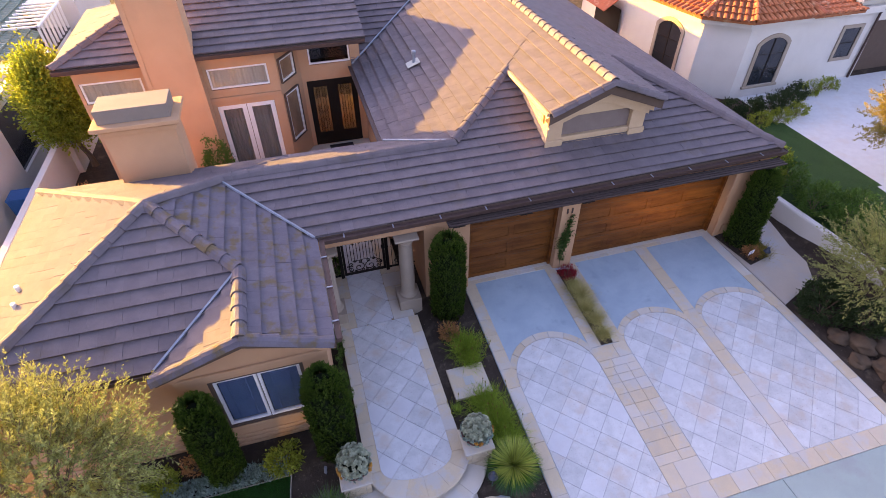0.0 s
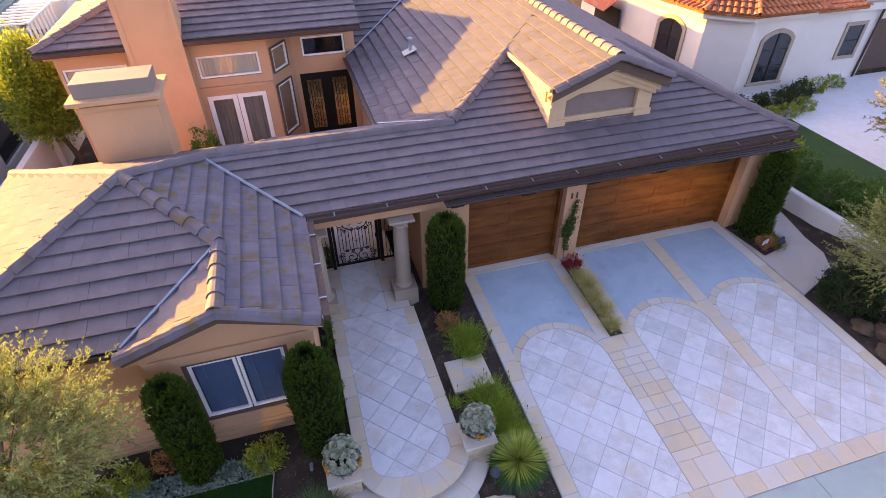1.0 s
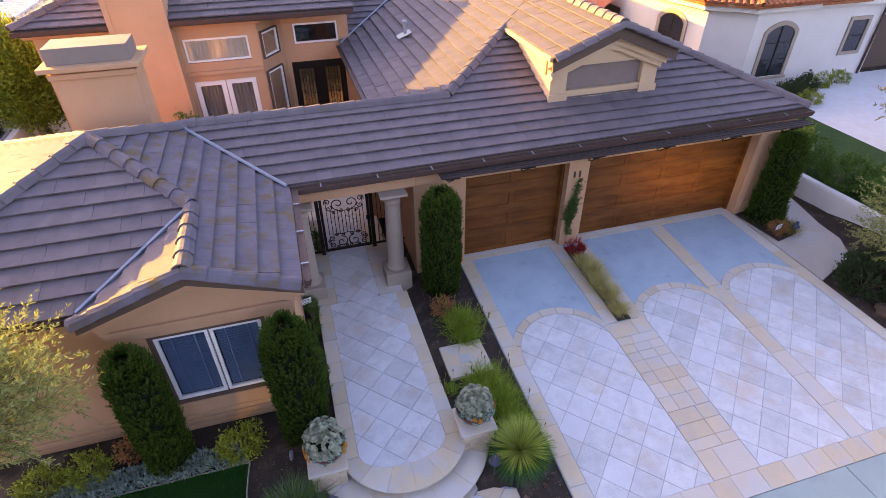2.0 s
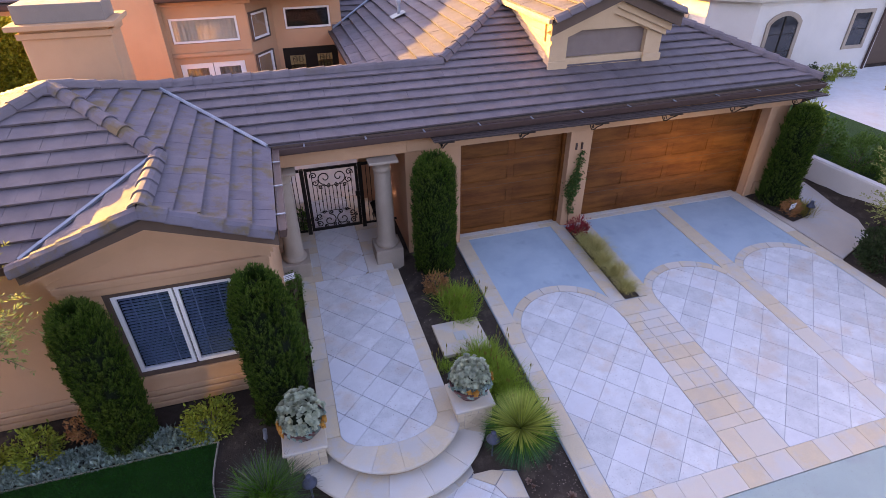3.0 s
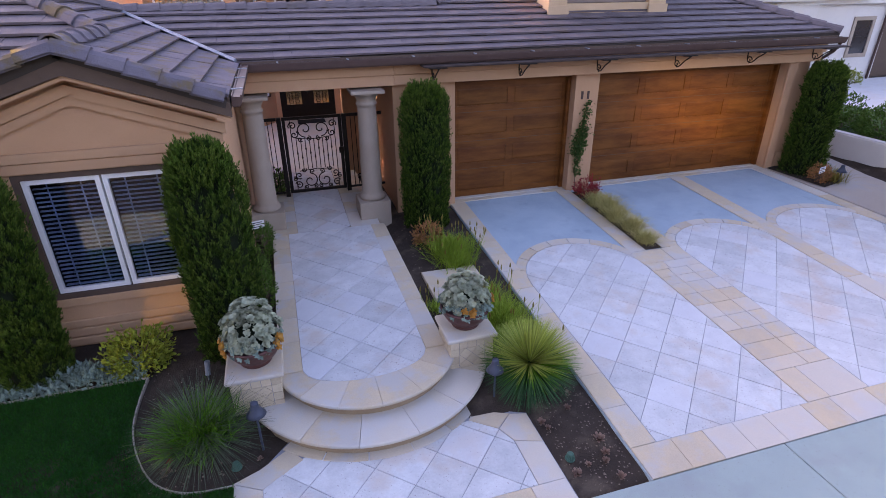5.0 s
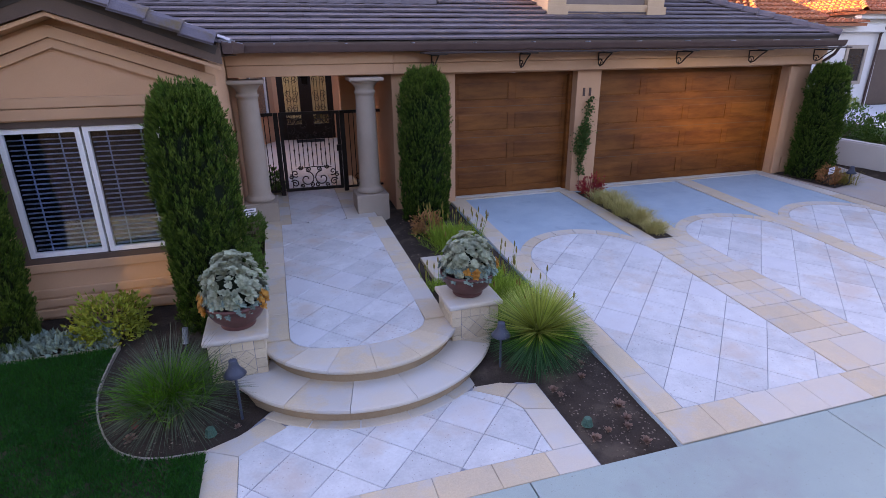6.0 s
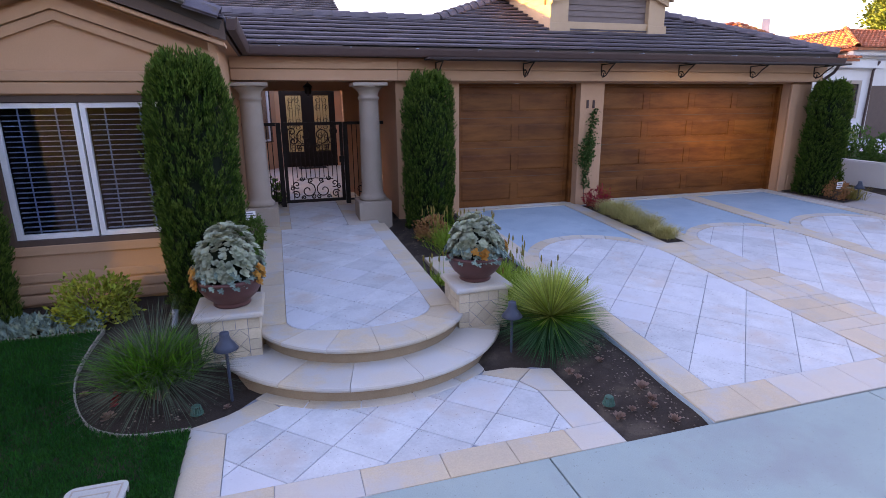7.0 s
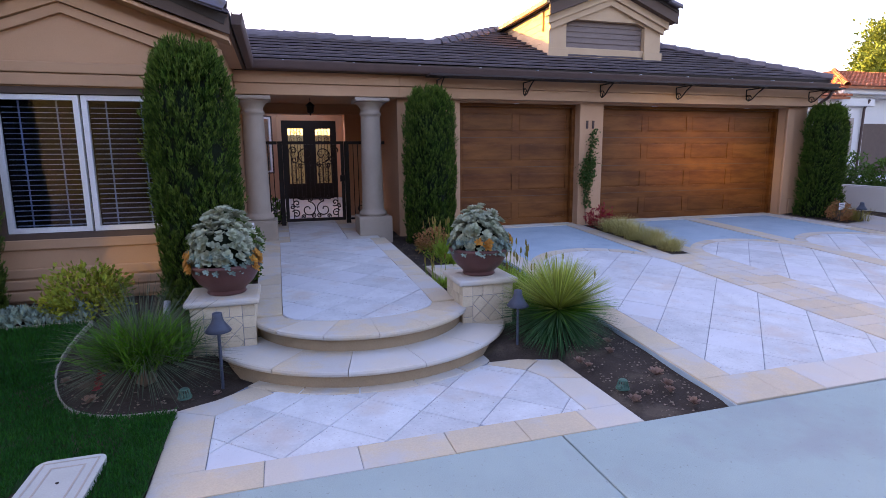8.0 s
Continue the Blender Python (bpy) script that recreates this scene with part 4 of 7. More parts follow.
arch_window(nb, facing((17.6, 6.75), (20.3, 6.75), 1.32, NZ + 0.58), 1.3, 1.95)
arch_window(nb, facing((15.3, 12.0), (16.15, 7.75), 2.75, NZ + 0.55), 1.25, 2.1)
w = part("window", place(box(-0.42, 0.42, -0.012, 0.01, 0, 1.25), facing((20.0, 7.1), (24.4, 7.1), 3.2, NZ + 1.1)), M["darkglass"], nb, "small dark rectangular window")
part("surround", place(wall_x(-0.56, 0.56, -0.05, -0.001, -0.14, 1.39, [(-0.42, 0.42, 0.0, 1.25)]), facing((20.0, 7.1), (24.4, 7.1), 3.2, NZ + 1.1)), M["column"], w)
part("glazing_bar", place(box(-0.42, 0.42, -0.03, -0.012, 0.62, 0.645), facing((20.0, 7.1), (24.4, 7.1), 3.2, NZ + 1.1)), M["iron"], w)
EV = 3.78
eaves = [(14.8, 12.2), (15.68, 7.5), (17.2, 6.3), (20.4, 6.3)]
part("eave_moulding", prism([(14.95, 12.1, EV - 0.28), (15.82, 7.62, EV - 0.28), (17.26, 6.5, EV - 0.28), (20.2, 6.5, EV - 0.28), (20.2, 9, EV - 0.28), (17, 12.1, EV - 0.28)], (0, 0, 0.26)), M["whitewall"], nb)
top = (18.95, 9.0)
for a, b in zip(eaves, eaves[1:]):
    a2, b2 = Vector(a), Vector(b)
    d = (b2 - a2).normalized()
    inn = Vector((-d.y, d.x))
    run = (Vector(top) - a2).dot(inn)
    barrel_slope(nb, [a, b, top], (a[0], a[1], EV), d, inn, 1.35 / run, M["redtile"])
    caps(nb, (b[0], b[1], EV + 0.05), (top[0], top[1], EV + 1.4), M["redtile"], wide=0.14)
barrel_slope(nb, [(19.9, 6.5), (22.7, 6.5), (22.7, 9.3), (19.9, 9.3)], (19.9, 6.5, EV - 0.1), (1, 0), (0, 1), 0.12, M["redtile"])
barrel_slope(nb, [(22.6, 6.6), (33, 6.6), (33, 9.8), (25.8, 9.8)], (22.6, 6.6, 4.12), (1, 0), (0, 1), 0.36, M["redtile"])
barrel_slope(nb, [(22.6, 6.6), (25.8, 9.8), (25.8, 15), (22.6, 15)], (22.6, 6.6, 4.12), (0, 1), (1, 0), 0.36, M["redtile"])
caps(nb, (22.6, 6.6, 4.18), (25.8, 9.8, 5.33), M["redtile"], wide=0.14)
part("wall", box(22.9, 32, 7.08, 14, 3.76, 4.1), M["whitewall"], nb)
part("eave_moulding", box(22.7, 32.1, 6.8, 7.079, 3.85, 4.1, 0.03), M["whitewall"], nb)
barrel_slope(nb, [(14.8, 12.2), (18.95, 9.0), (18.95, 16), (14.8, 16)], (14.8, 12.2, EV), (0, -1), (1, 0), 0.36, M["redtile"])
part("eave_moulding", box(20.2, 24.6, 6.85, 7.099, EV - 0.42, EV - 0.12, 0.03), M["whitewall"], nb)
part("downspout", tube([(24.2, 6.8, EV - 0.15), (24.2, 7.0, EV - 0.5), (24.2, 7.05, NZ)], 0.05, 8), M["bronze"], nb)
part("chimney", box(22.8, 23.3, 11.6, 12.1, 4, 5.9, 0.03), M["whitewall"], nb)
part("awning", prism([(14.3, 12.2, 2.75), (15.0, 12.2, 3.2), (15.0, 12.2, 3.16), (14.3, 12.2, 2.71)], (0.0, 2.2, 0)), M["redtile"], nb, "terracotta coloured awning")
# flat panel coloured near-black to stand for the unlit opening
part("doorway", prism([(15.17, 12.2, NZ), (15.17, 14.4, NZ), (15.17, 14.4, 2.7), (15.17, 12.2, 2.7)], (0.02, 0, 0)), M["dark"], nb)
# far wing of that house with a garage-like opening
part("wall", box(24.6, 32, 7.6, 9.4, NZ - 0.3, 3.75), M["whitewall"], nb)
part("doorway", box(25.0, 28, 7.58, 7.599, NZ, NZ + 2.3), M["fascia"], nb)

tagged(new("neighbour_paving", mesh_of("neighbour_paving", box(18.1, 34, -1.5, 7.1, 0.2, 0.47), M["tile"])), "pale stone paving of the next-door forecourt", "paving", kind="structure")
bm = sheet([(14.6, -5.0), (18.3, -5.0), (18.3, 4.3), (15.9, 5.6), (14.6, 5.6)], lambda x, y: soil_z(x, y) + 0.03, step=0.5)
tagged(new("lawn_strip", mesh_of("lawn_strip", bm, M["lawn_light"])), "narrow green lawn strip beside the white wall", "lawn", kind="structure")

# white garden walls
gw = prism([(14.06, 1.0, -0.3), (14.3, 1.0, -0.3), (14.95, -4.2, -0.7), (14.7, -4.2, -0.7)], (0, 0, 0.98))
for v in gw.verts:
    if v.co.z > 0:
        v.co.z = 0.66 + 0.04 * v.co.y * (1 if v.co.y < 0 else 0)
bmesh.ops.bevel(gw, geom=gw.edges[:], offset=0.03, segments=2, affect="EDGES")
tagged(new("garden_wall", mesh_of("garden_wall", gw, M["whitewall"])), "low white stucco retaining wall with rounded top", "garden wall", kind="structure")
gw = box(-8.42, -8.2, 0.5, 9.6, -0.3, 1.3, 0.02)
tagged(new("garden_wall", mesh_of("garden_wall", gw, M["whitewall"])), "white stucco boundary wall along the side yard", "garden wall", kind="structure")
# made-up pale wall, placed so the front door glass looks bright
gw = box(-3.0, 6.0, 18.0, 18.2, -0.3, 2.6, 0.02)
tagged(new("garden_wall", mesh_of("garden_wall", gw, M["whitewall"])), "plain white wall added behind the hall to brighten the door glass", "garden wall", kind="structure")
gw = box(-8.6, -8.02, 9.6, 14, -0.3, 1.36, 0.02)
tagged(new("garden_wall", mesh_of("garden_wall", gw, M["whitewall"])), "thicker end of the white boundary wall", "garden wall", kind="structure")

lh = thing("house", (0, 0, 0), "white house with green glazed tile roof and roof terrace rail", "house")
part("wall", wall_y(-9.9, -9.7, 5.0, 12.4, -0.3, 2.75, [(9.3, 11.4, 0.3, 2.4)]), M["whitewall"], lh)
part("wall", box(-16, -10.0, 12.4, 16.4, -0.3, 2.72), M["whitewall"], lh)
part("window", box(-9.85, -9.8, 9.3, 11.4, 0.3, 2.4), M["darkglass"], lh, "wide dark sliding window")
part("wall", box(-16, -11.2, 12.4, 24, -0.3, 2.9), M["whitewall"], lh)
barrel_slope(lh, [(-9.6, 4.6), (-9.6, 10.4), (-14, 10.4), (-14, 4.6)], (-9.6, 4.6, 2.75), (0, 1), (-1, 0), 0.36, M["greentile"])
barrel_slope(lh, [(-9.8, 13.4), (-9.8, 16.4), (-15, 16.4), (-15, 13.4)], (-9.8, 13.4, 2.8), (0, 1), (-1, 0), 0.36, M["greentile"])
barrel_slope(lh, [(-11.0, 16.5), (-11.0, 25), (-16, 25), (-16, 16.5)], (-11.0, 16.5, 3.0), (0, 1), (-1, 0), 0.36, M["greentile"])
rail = part("terrace_rail", tube([(-9.5, 15.6, 3.3), (-9.5, 19.1, 3.3)], 0.06), M["white"], lh, "white roof terrace rail")
for k in range(8):
    part("baluster", box(-9.54, -9.46, 15.6 + 0.48 * k, 15.68 + 0.48 * k, 2.2, 3.3), M["white"], rail)
    part("pergola_bar", box(-10.9, -9.5, 15.6 + 0.48 * k, 15.68 + 0.48 * k, 3.3, 3.36), M["white"], rail)
part("terrace_floor", box(-10.9, -9.5, 15.5, 19.2, 2.1, 2.2), M["darkglass"], lh)
part("wall", box(-10.9, -8.9, 19.3, 25, -0.3, 3.3), M["whitewall"], lh)
part("wall", box(-10.9, -9.55, 16.41, 19.2, -0.3, 2.1), M["whitewall"], lh)

# the street's far side, unseen behind the viewpoint, added to block front light
M["farleaf"] = mat("far_trees", (0.02, 0.022, 0.012), 0.95, (0.035, 0.027, 0.016), 0.6, 6, 0.5)
bm = bmesh.new()
pts = []
for i in range(90):
    x = -70 + i * 1.7
    pts.append((x, -27 + 2 * math.sin(i * 0.9), -0.7, 7.0 + 2.6 * noise.noise((i * 0.23, 2, 0)) + 1.1 * noise.noise((i * 0.9, 5, 0))))
prev = None
for x, y, z0, z1 in pts:
    col = [bm.verts.new((x, y, z0)), bm.verts.new((x, y - 0.8, z0 + (z1 - z0) * 0.6)), bm.verts.new((x, y - 3, z1)), bm.verts.new((x, y - 8, z0))]
    if prev:
        for a in range(3):
            bm.faces.new((prev[a], col[a], col[a + 1], prev[a + 1]))
    prev = col
tagged(new("backdrop", mesh_of("backdrop", bm, M["farleaf"], True)), "unseen dark tree belt added to cut front light and reflections", "trees", kind="structure")


# ---- plants ----
def rng_of(seed):
    return np.random.RandomState(seed)


def leaves(name, pts, dirs, length, width, material, seed=1, fold=0.25, spread=0.15, tip=0.55):
    """Many single leaves, each a folded four-point blade from pts along dirs."""
    r = rng_of(seed)
    n = len(pts)
    d = dirs / np.maximum(np.linalg.norm(dirs, axis=1, keepdims=True), 1e-6)
    s = np.cross(d, r.normal(size=(n, 3)))
    s /= np.maximum(np.linalg.norm(s, axis=1, keepdims=True), 1e-6)
    u = np.cross(s, d)
    L_ = length * r.uniform(1 - spread * 2, 1 + spread * 2, (n, 1))
    W_ = width * r.uniform(1 - spread, 1 + spread, (n, 1))
    mid = pts + d * L_ * tip
    v = np.empty((n, 4, 3))
    v[:, 0] = pts
    v[:, 1] = mid + s * W_ / 2 + u * W_ * fold
    v[:, 2] = pts + d * L_
    v[:, 3] = mid - s * W_ / 2 + u * W_ * fold
    verts = v.reshape(-1, 3)
    idx = np.arange(n) * 4
    me = bpy.data.meshes.new(name)
    tri = np.stack([np.stack([idx, idx + 1, idx + 2], 1), np.stack([idx, idx + 2, idx + 3], 1)], 1).reshape(-1, 3)
    me.from_pydata(verts.tolist(), [], tri.tolist())
    me.materials.append(material)
    return me


def blades(name, roots, dirs, length, width, droop, material, seed=1, seg=3, uneven=0.18):
    """Long narrow blades that taper and bend down."""
    r = rng_of(seed)
    n = len(roots)
    d = dirs / np.linalg.norm(dirs, axis=1, keepdims=True)
    s = np.cross(d, np.tile(np.array([[0, 0, 1.0]]), (n, 1)) + r.normal(scale=0.25, size=(n, 3)))
    s /= np.maximum(np.linalg.norm(s, axis=1, keepdims=True), 1e-6)
    L_ = (length if isinstance(length, np.ndarray) else np.full(n, length)) * r.uniform(1 - uneven, 1 + uneven * 0.8, n)
    rows = []
    for k in range(seg + 1):
        t = k / seg
        c = roots + d * (L_ * t)[:, None]
        c[:, 2] -= droop * L_ * t * t
        w = width * (1 - t ** 1.5) * 0.5 + 0.0006
        rows.append(c + s * w)
        rows.append(c - s * w)
    v = np.stack(rows, 1)
    q = 2 * (seg + 1)
    base = np.arange(n) * q
    f = []
    for k in range(seg):
        f.append(np.stack([base + 2 * k, base + 2 * k + 1, base + 2 * k + 3, base + 2 * k + 2], 1))
    me = bpy.data.meshes.new(name)
    me.from_pydata(v.reshape(-1, 3).tolist(), [], np.concatenate(f).tolist())
    me.materials.append(material)
    return me


def sphere_dirs(n, seed, zmin=-1.0):
    r = rng_of(seed)
    z = r.uniform(zmin, 1, n)
    a = r.uniform(0, 2 * np.pi, n)
    q = np.sqrt(np.maximum(0, 1 - z * z))
    return np.stack([q * np.cos(a), q * np.sin(a), z], 1)


def lumps(d, seed, k=3.0, amp=0.12):
    return np.array([1 + amp * noise.noise((p[0] * k + seed, p[1] * k, p[2] * k)) + amp * 0.6 * noise.noise((p[0] * k * 2.5, p[1] * k * 2.5 + seed, p[2] * k * 2.5)) for p in d])


def cypress(loc, rx, ry, h, seed, square=0.55, label="", n=2300, waist=0.12, loose=1.0):
    """A clipped columnar conifer: upright feathery sprays over a body painted near-black as inner shade."""
    t = thing("column_shrub", loc, label, "shrub", "clipped columnar shrubs")
    r = rng_of(seed)

    def prof(z):
        low = 1 - waist * np.clip(1 - z / 0.35, 0, 1) ** 1.5
        top_ = np.sqrt(np.clip(1 - np.clip((z - square) / (1 - square), 0, 1) ** 2.2, 0.0, 1))
        return low * top_

    z = np.concatenate([r.uniform(0.0, 0.97, n), r.uniform(0.86, 0.985, n // 7)])
    k = len(z)
    a = r.uniform(0, 2 * np.pi, k)
    lump = np.array([1 + 0.13 * noise.noise((math.cos(b) * 1.6 + seed, math.sin(b) * 1.6, q * h * 1.6)) + 0.1 * noise.noise((math.cos(b) * 4, math.sin(b) * 4 + seed, q * h * 3.2)) for b, q in zip(a, z)])
    rad = prof(z) * lump * r.uniform(0.82, 0.98, k)
    foot = np.stack([rx * rad * np.cos(a), ry * rad * np.sin(a), z * h - 0.06], 1)
    lean = np.stack([np.cos(a), np.sin(a), np.zeros(k)], 1)
    way = np.array([0, 0, 1.0]) + lean * r.uniform(0.1, 0.5, (k, 1)) * loose + r.normal(scale=0.13 * loose, size=(k, 3))
    way /= np.linalg.norm(way, axis=1, keepdims=True)
    size = r.uniform(0.09, 0.17, (k, 1))
    m = 26
    which = np.repeat(np.arange(k), m)
    u = r.uniform(0, 1, (k * m, 1))
    side = r.normal(size=(k * m, 3))
    side -= way[which] * np.sum(side * way[which], axis=1, keepdims=True)
    side /= np.maximum(np.linalg.norm(side, axis=1, keepdims=True), 1e-6)
    pts = foot[which] + way[which] * size[which] * u + side * 0.03 * (1 - u) * r.uniform(0.2, 1, (k * m, 1))
    dirs = way[which] + side * (0.65 - 0.4 * u)
    tip = u[:, 0] > 0.55
    part("foliage", leaves("foliage", pts[~tip], dirs[~tip], 0.045, 0.013, L["cypress"], seed, spread=0.25), None, t)
    part("tip_foliage", leaves("tip_foliage", pts[tip], dirs[tip], 0.04, 0.011, L["cypress_tip"], seed + 1, spread=0.25), None, t)
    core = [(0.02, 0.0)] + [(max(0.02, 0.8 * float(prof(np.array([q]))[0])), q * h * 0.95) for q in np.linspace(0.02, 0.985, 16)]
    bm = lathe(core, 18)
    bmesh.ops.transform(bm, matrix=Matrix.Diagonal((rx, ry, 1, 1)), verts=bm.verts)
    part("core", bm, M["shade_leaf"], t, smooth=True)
    return t


# near-black filler colour: paints the shade between leaves
M["shade_leaf"] = mat("core_shade", (0.008, 0.015, 0.006), 0.95, (0.006, 0.011, 0.005), 12, 60, 0.6)


def shrub(name, loc, rad, n, size, material, label, seed, category="shrub", stems=True, zmin=-0.3, wide=0.5, up=0.35, group=""):
    """A loose leafy bush: clumps of leaves on short stems."""
    t = thing(name, loc, label, category, group)
    r = rng_of(seed)
    k = max(6, n // 22)
    cd = sphere_dirs(k, seed, zmin)
    cr = r.uniform(0.35, 1.0, (k, 1)) ** 0.6 * lumps(cd, seed, 2.2, 0.3)[:, None]
    centre = cd * cr * np.array(rad)
    centre[:, 2] += rad[2] * (-zmin) + 0.03
    which = r.randint(0, k, n)
    pts = centre[which] + r.normal(scale=size * 0.75, size=(n, 3))
    pts[:, 2] = np.maximum(pts[:, 2], 0.01)
    dirs = cd[which] + r.normal(scale=0.6, size=(n, 3)) + np.array([0, 0, up])
    part("foliage", leaves("foliage", pts, dirs, size, size * wide, material, seed), None, t)
    if stems:
        bm = bmesh.new()
        for i in range(0, k, max(1, k // 14)):
            c = centre[i]
            tube([(0, 0, -0.05), tuple(c * np.array([0.45, 0.45, 0.55])), tuple(c)], [0.012, 0.008, 0.004], 5, bm)
        part("branchwork", bm, M["bark"], t)
    return t


def tree(name, loc, trunk_h, rad, crown_z, n, size, material, label, seed, lean=(0, 0), wide=0.35, limbs=9, thick=0.11, twig=0.0):
    t = thing(name, loc, label, "tree")
    r = rng_of(seed)
    bm = bmesh.new()
    mid = Vector((lean[0] * 0.4 + 0.08, lean[1] * 0.4, trunk_h * 0.5))
    fork = Vector((lean[0] * 0.7, lean[1] * 0.7, trunk_h))
    tube([(0, 0, -0.15), (0.02, 0.0, 0.15), mid, fork], [thick * 1.4, thick * 1.05, thick * 0.85, thick * 0.7], 9, bm)
    tips = []
    for i in range(limbs):
        d = Vector(sphere_dirs(limbs, seed + 3, -0.15)[i])
        e = Vector((lean[0] + d.x * rad[0] * 0.72, lean[1] + d.y * rad[1] * 0.72, crown_z + d.z * rad[2] * 0.7))
        m_ = fork.lerp(e, 0.5) + Vector((0, 0, 0.12))
        tube([fork - Vector((0, 0, 0.08)), m_, e], [thick * 0.45, thick * 0.25, thick * 0.08], 6, bm)
        for j in range(3):
            f = e + Vector(r.normal(scale=0.25, size=3)) * max(rad) * 0.6
            tube([m_.lerp(e, 0.4), f], [thick * 0.12, thick * 0.03], 4, bm)
    part("trunk", bm, M["bark"], t, smooth=True)
    k = max(30, n // 60)
    cd = sphere_dirs(k, seed, -0.75)
    cr = r.uniform(0.25, 1.0, (k, 1)) ** 0.45 * lumps(cd, seed, 2.0, 0.35)[:, None]
    centre = cd * cr * np.array(rad) + np.array([lean[0], lean[1], crown_z])
    which = r.randint(0, k, n)
    tw = cd[which] + r.normal(scale=0.5, size=(n, 3)) + np.array([0, 0, 0.25])
    pts = centre[which] + r.normal(scale=0.12 * max(rad), size=(n, 3))
    if twig:
        m_ = n // 26
        base = sphere_dirs(m_, seed + 5, -0.7)
        rr = r.uniform(0.3, 0.95, (m_, 1)) ** 0.6 * lumps(base, seed, 2.4, 0.4)[:, None]
        root = base * rr * np.array(rad) + np.array([lean[0], lean[1], crown_z])
        way = base + np.array([0, 0, 0.6]) + r.normal(scale=0.45, size=(m_, 3))
        way /= np.linalg.norm(way, axis=1, keepdims=True)
        which = r.randint(0, m_, n)
        u = r.uniform(0, 1, (n, 1))
        ln = twig * r.uniform(0.6, 1.2, (m_, 1))
        pts = root[which] + way[which] * ln[which] * u + np.array([0, 0, -0.12]) * (ln[which] * u) ** 2
        side = r.normal(size=(n, 3))
        side -= way[which] * np.sum(side * way[which], axis=1, keepdims=True)
        side /= np.maximum(np.linalg.norm(side, axis=1, keepdims=True), 1e-6)
        tw = way[which] * 0.75 + side * 0.7
        part("branchwork", blades("branchwork", root, way, ln[:, 0], 0.008, 0.02, M["bark"], seed, 2), None, t)
    part("crown", leaves("crown", pts, tw, size, size * wide, material, seed), None, t)
    return t


def pincushion(loc, rad, n, label, seed):
    """A ball of stiff narrow blades from one heart: pale lit top, vivid green middle, dark shaded underside, all by
    colour.
    """
    t = thing("yucca", loc, label, "plant", "spiky blade plants")
    d = sphere_dirs(n, seed, -0.75)
    roots = d * 0.07 + np.array([0, 0, 0.53 * rad])
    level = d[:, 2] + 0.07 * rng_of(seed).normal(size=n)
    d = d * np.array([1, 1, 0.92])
    # two-tone blades, with lit top and shaded underside painted in by height
    for name, pick, m_ in (("upper_foliage", level > 0.33, L["yucca"]), ("middle_foliage", (level > 0.12) & (level <= 0.33), L["deepreed"]), ("lower_foliage", level <= 0.12, L["yucca_shaded"])):
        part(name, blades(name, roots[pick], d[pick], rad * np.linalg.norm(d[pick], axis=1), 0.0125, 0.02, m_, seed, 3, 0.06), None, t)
    part("heart", lathe([(0.02, 0.0), (0.09, 0.05), (0.1, 0.2 * rad + 0.1), (0.03, 0.45 * rad)], 12), M["bark"], t)
    return t


def grass_lily(loc, rad, label, seed):
    """Long dark thin blades spreading wide round a short bright green tuft."""
    t = thing("yucca", loc, label, "plant", "spiky blade plants")
    n = 1000
    d = sphere_dirs(n, seed, -0.3) * np.array([1, 1, 0.75])
    part("outer_foliage", blades("outer_foliage", d * 0.04 + np.array([0, 0, 0.4 * rad]), d, np.full(n, rad), 0.0065, 0.12, L["greyblade"], seed, 4, 0.2), None, t)
    n = 1500
    r = rng_of(seed + 1)
    root = np.stack([r.normal(scale=0.13, size=n), r.normal(scale=0.13, size=n), np.full(n, 0.36 * rad)], 1)
    d = np.stack([r.normal(scale=0.75, size=n), r.normal(scale=0.75, size=n), np.ones(n)], 1) + root * 2.5
    part("inner_foliage", blades("inner_foliage", root, d, np.full(n, rad * 0.72), 0.011, 0.3, L["deepreed"], seed + 2, 4, 0.35), None, t)
    part("heart", lathe([(0.02, 0.0), (0.08, 0.04), (0.08, 0.18), (0.03, 0.3 * rad)], 12), M["bark"], t)
    return t


def tuft(loc, h, n, spread, material, label, seed, name="grass_tuft", group="", droop=0.35, width=0.005, stalks=None):
    t = thing(name, loc, label, "grass", group)
    r = rng_of(seed)
    roots = np.stack([r.normal(scale=spread * 0.35, size=n), r.normal(scale=spread * 0.35, size=n), np.zeros(n)], 1)
    d = np.stack([r.normal(scale=0.45, size=n), r.normal(scale=0.45, size=n), np.ones(n)], 1) + roots * 1.4
    part("foliage", blades("foliage", roots, d, np.full(n, h), width, droop, material, seed, 3), None, t)
    if stalks:
        for i in range(stalks):
            a = Vector((r.uniform(-spread, spread), r.uniform(-spread, spread), 0))
            b = a * 1.25 + Vector((r.uniform(-0.06, 0.06), r.uniform(-0.06, 0.06), h * r.uniform(1.15, 1.5)))
            st = part("stalk", tube([a, a.lerp(b, 0.5), b], [0.004, 0.003, 0.0025], 4), L["reed"], t)
            part("flower_head", lathe([(0.003, 0.0), (0.011, 0.02), (0.012, 0.05), (0.004, 0.09)], 6, b), L["gold"], st, "small yellow flower spike")
    return t


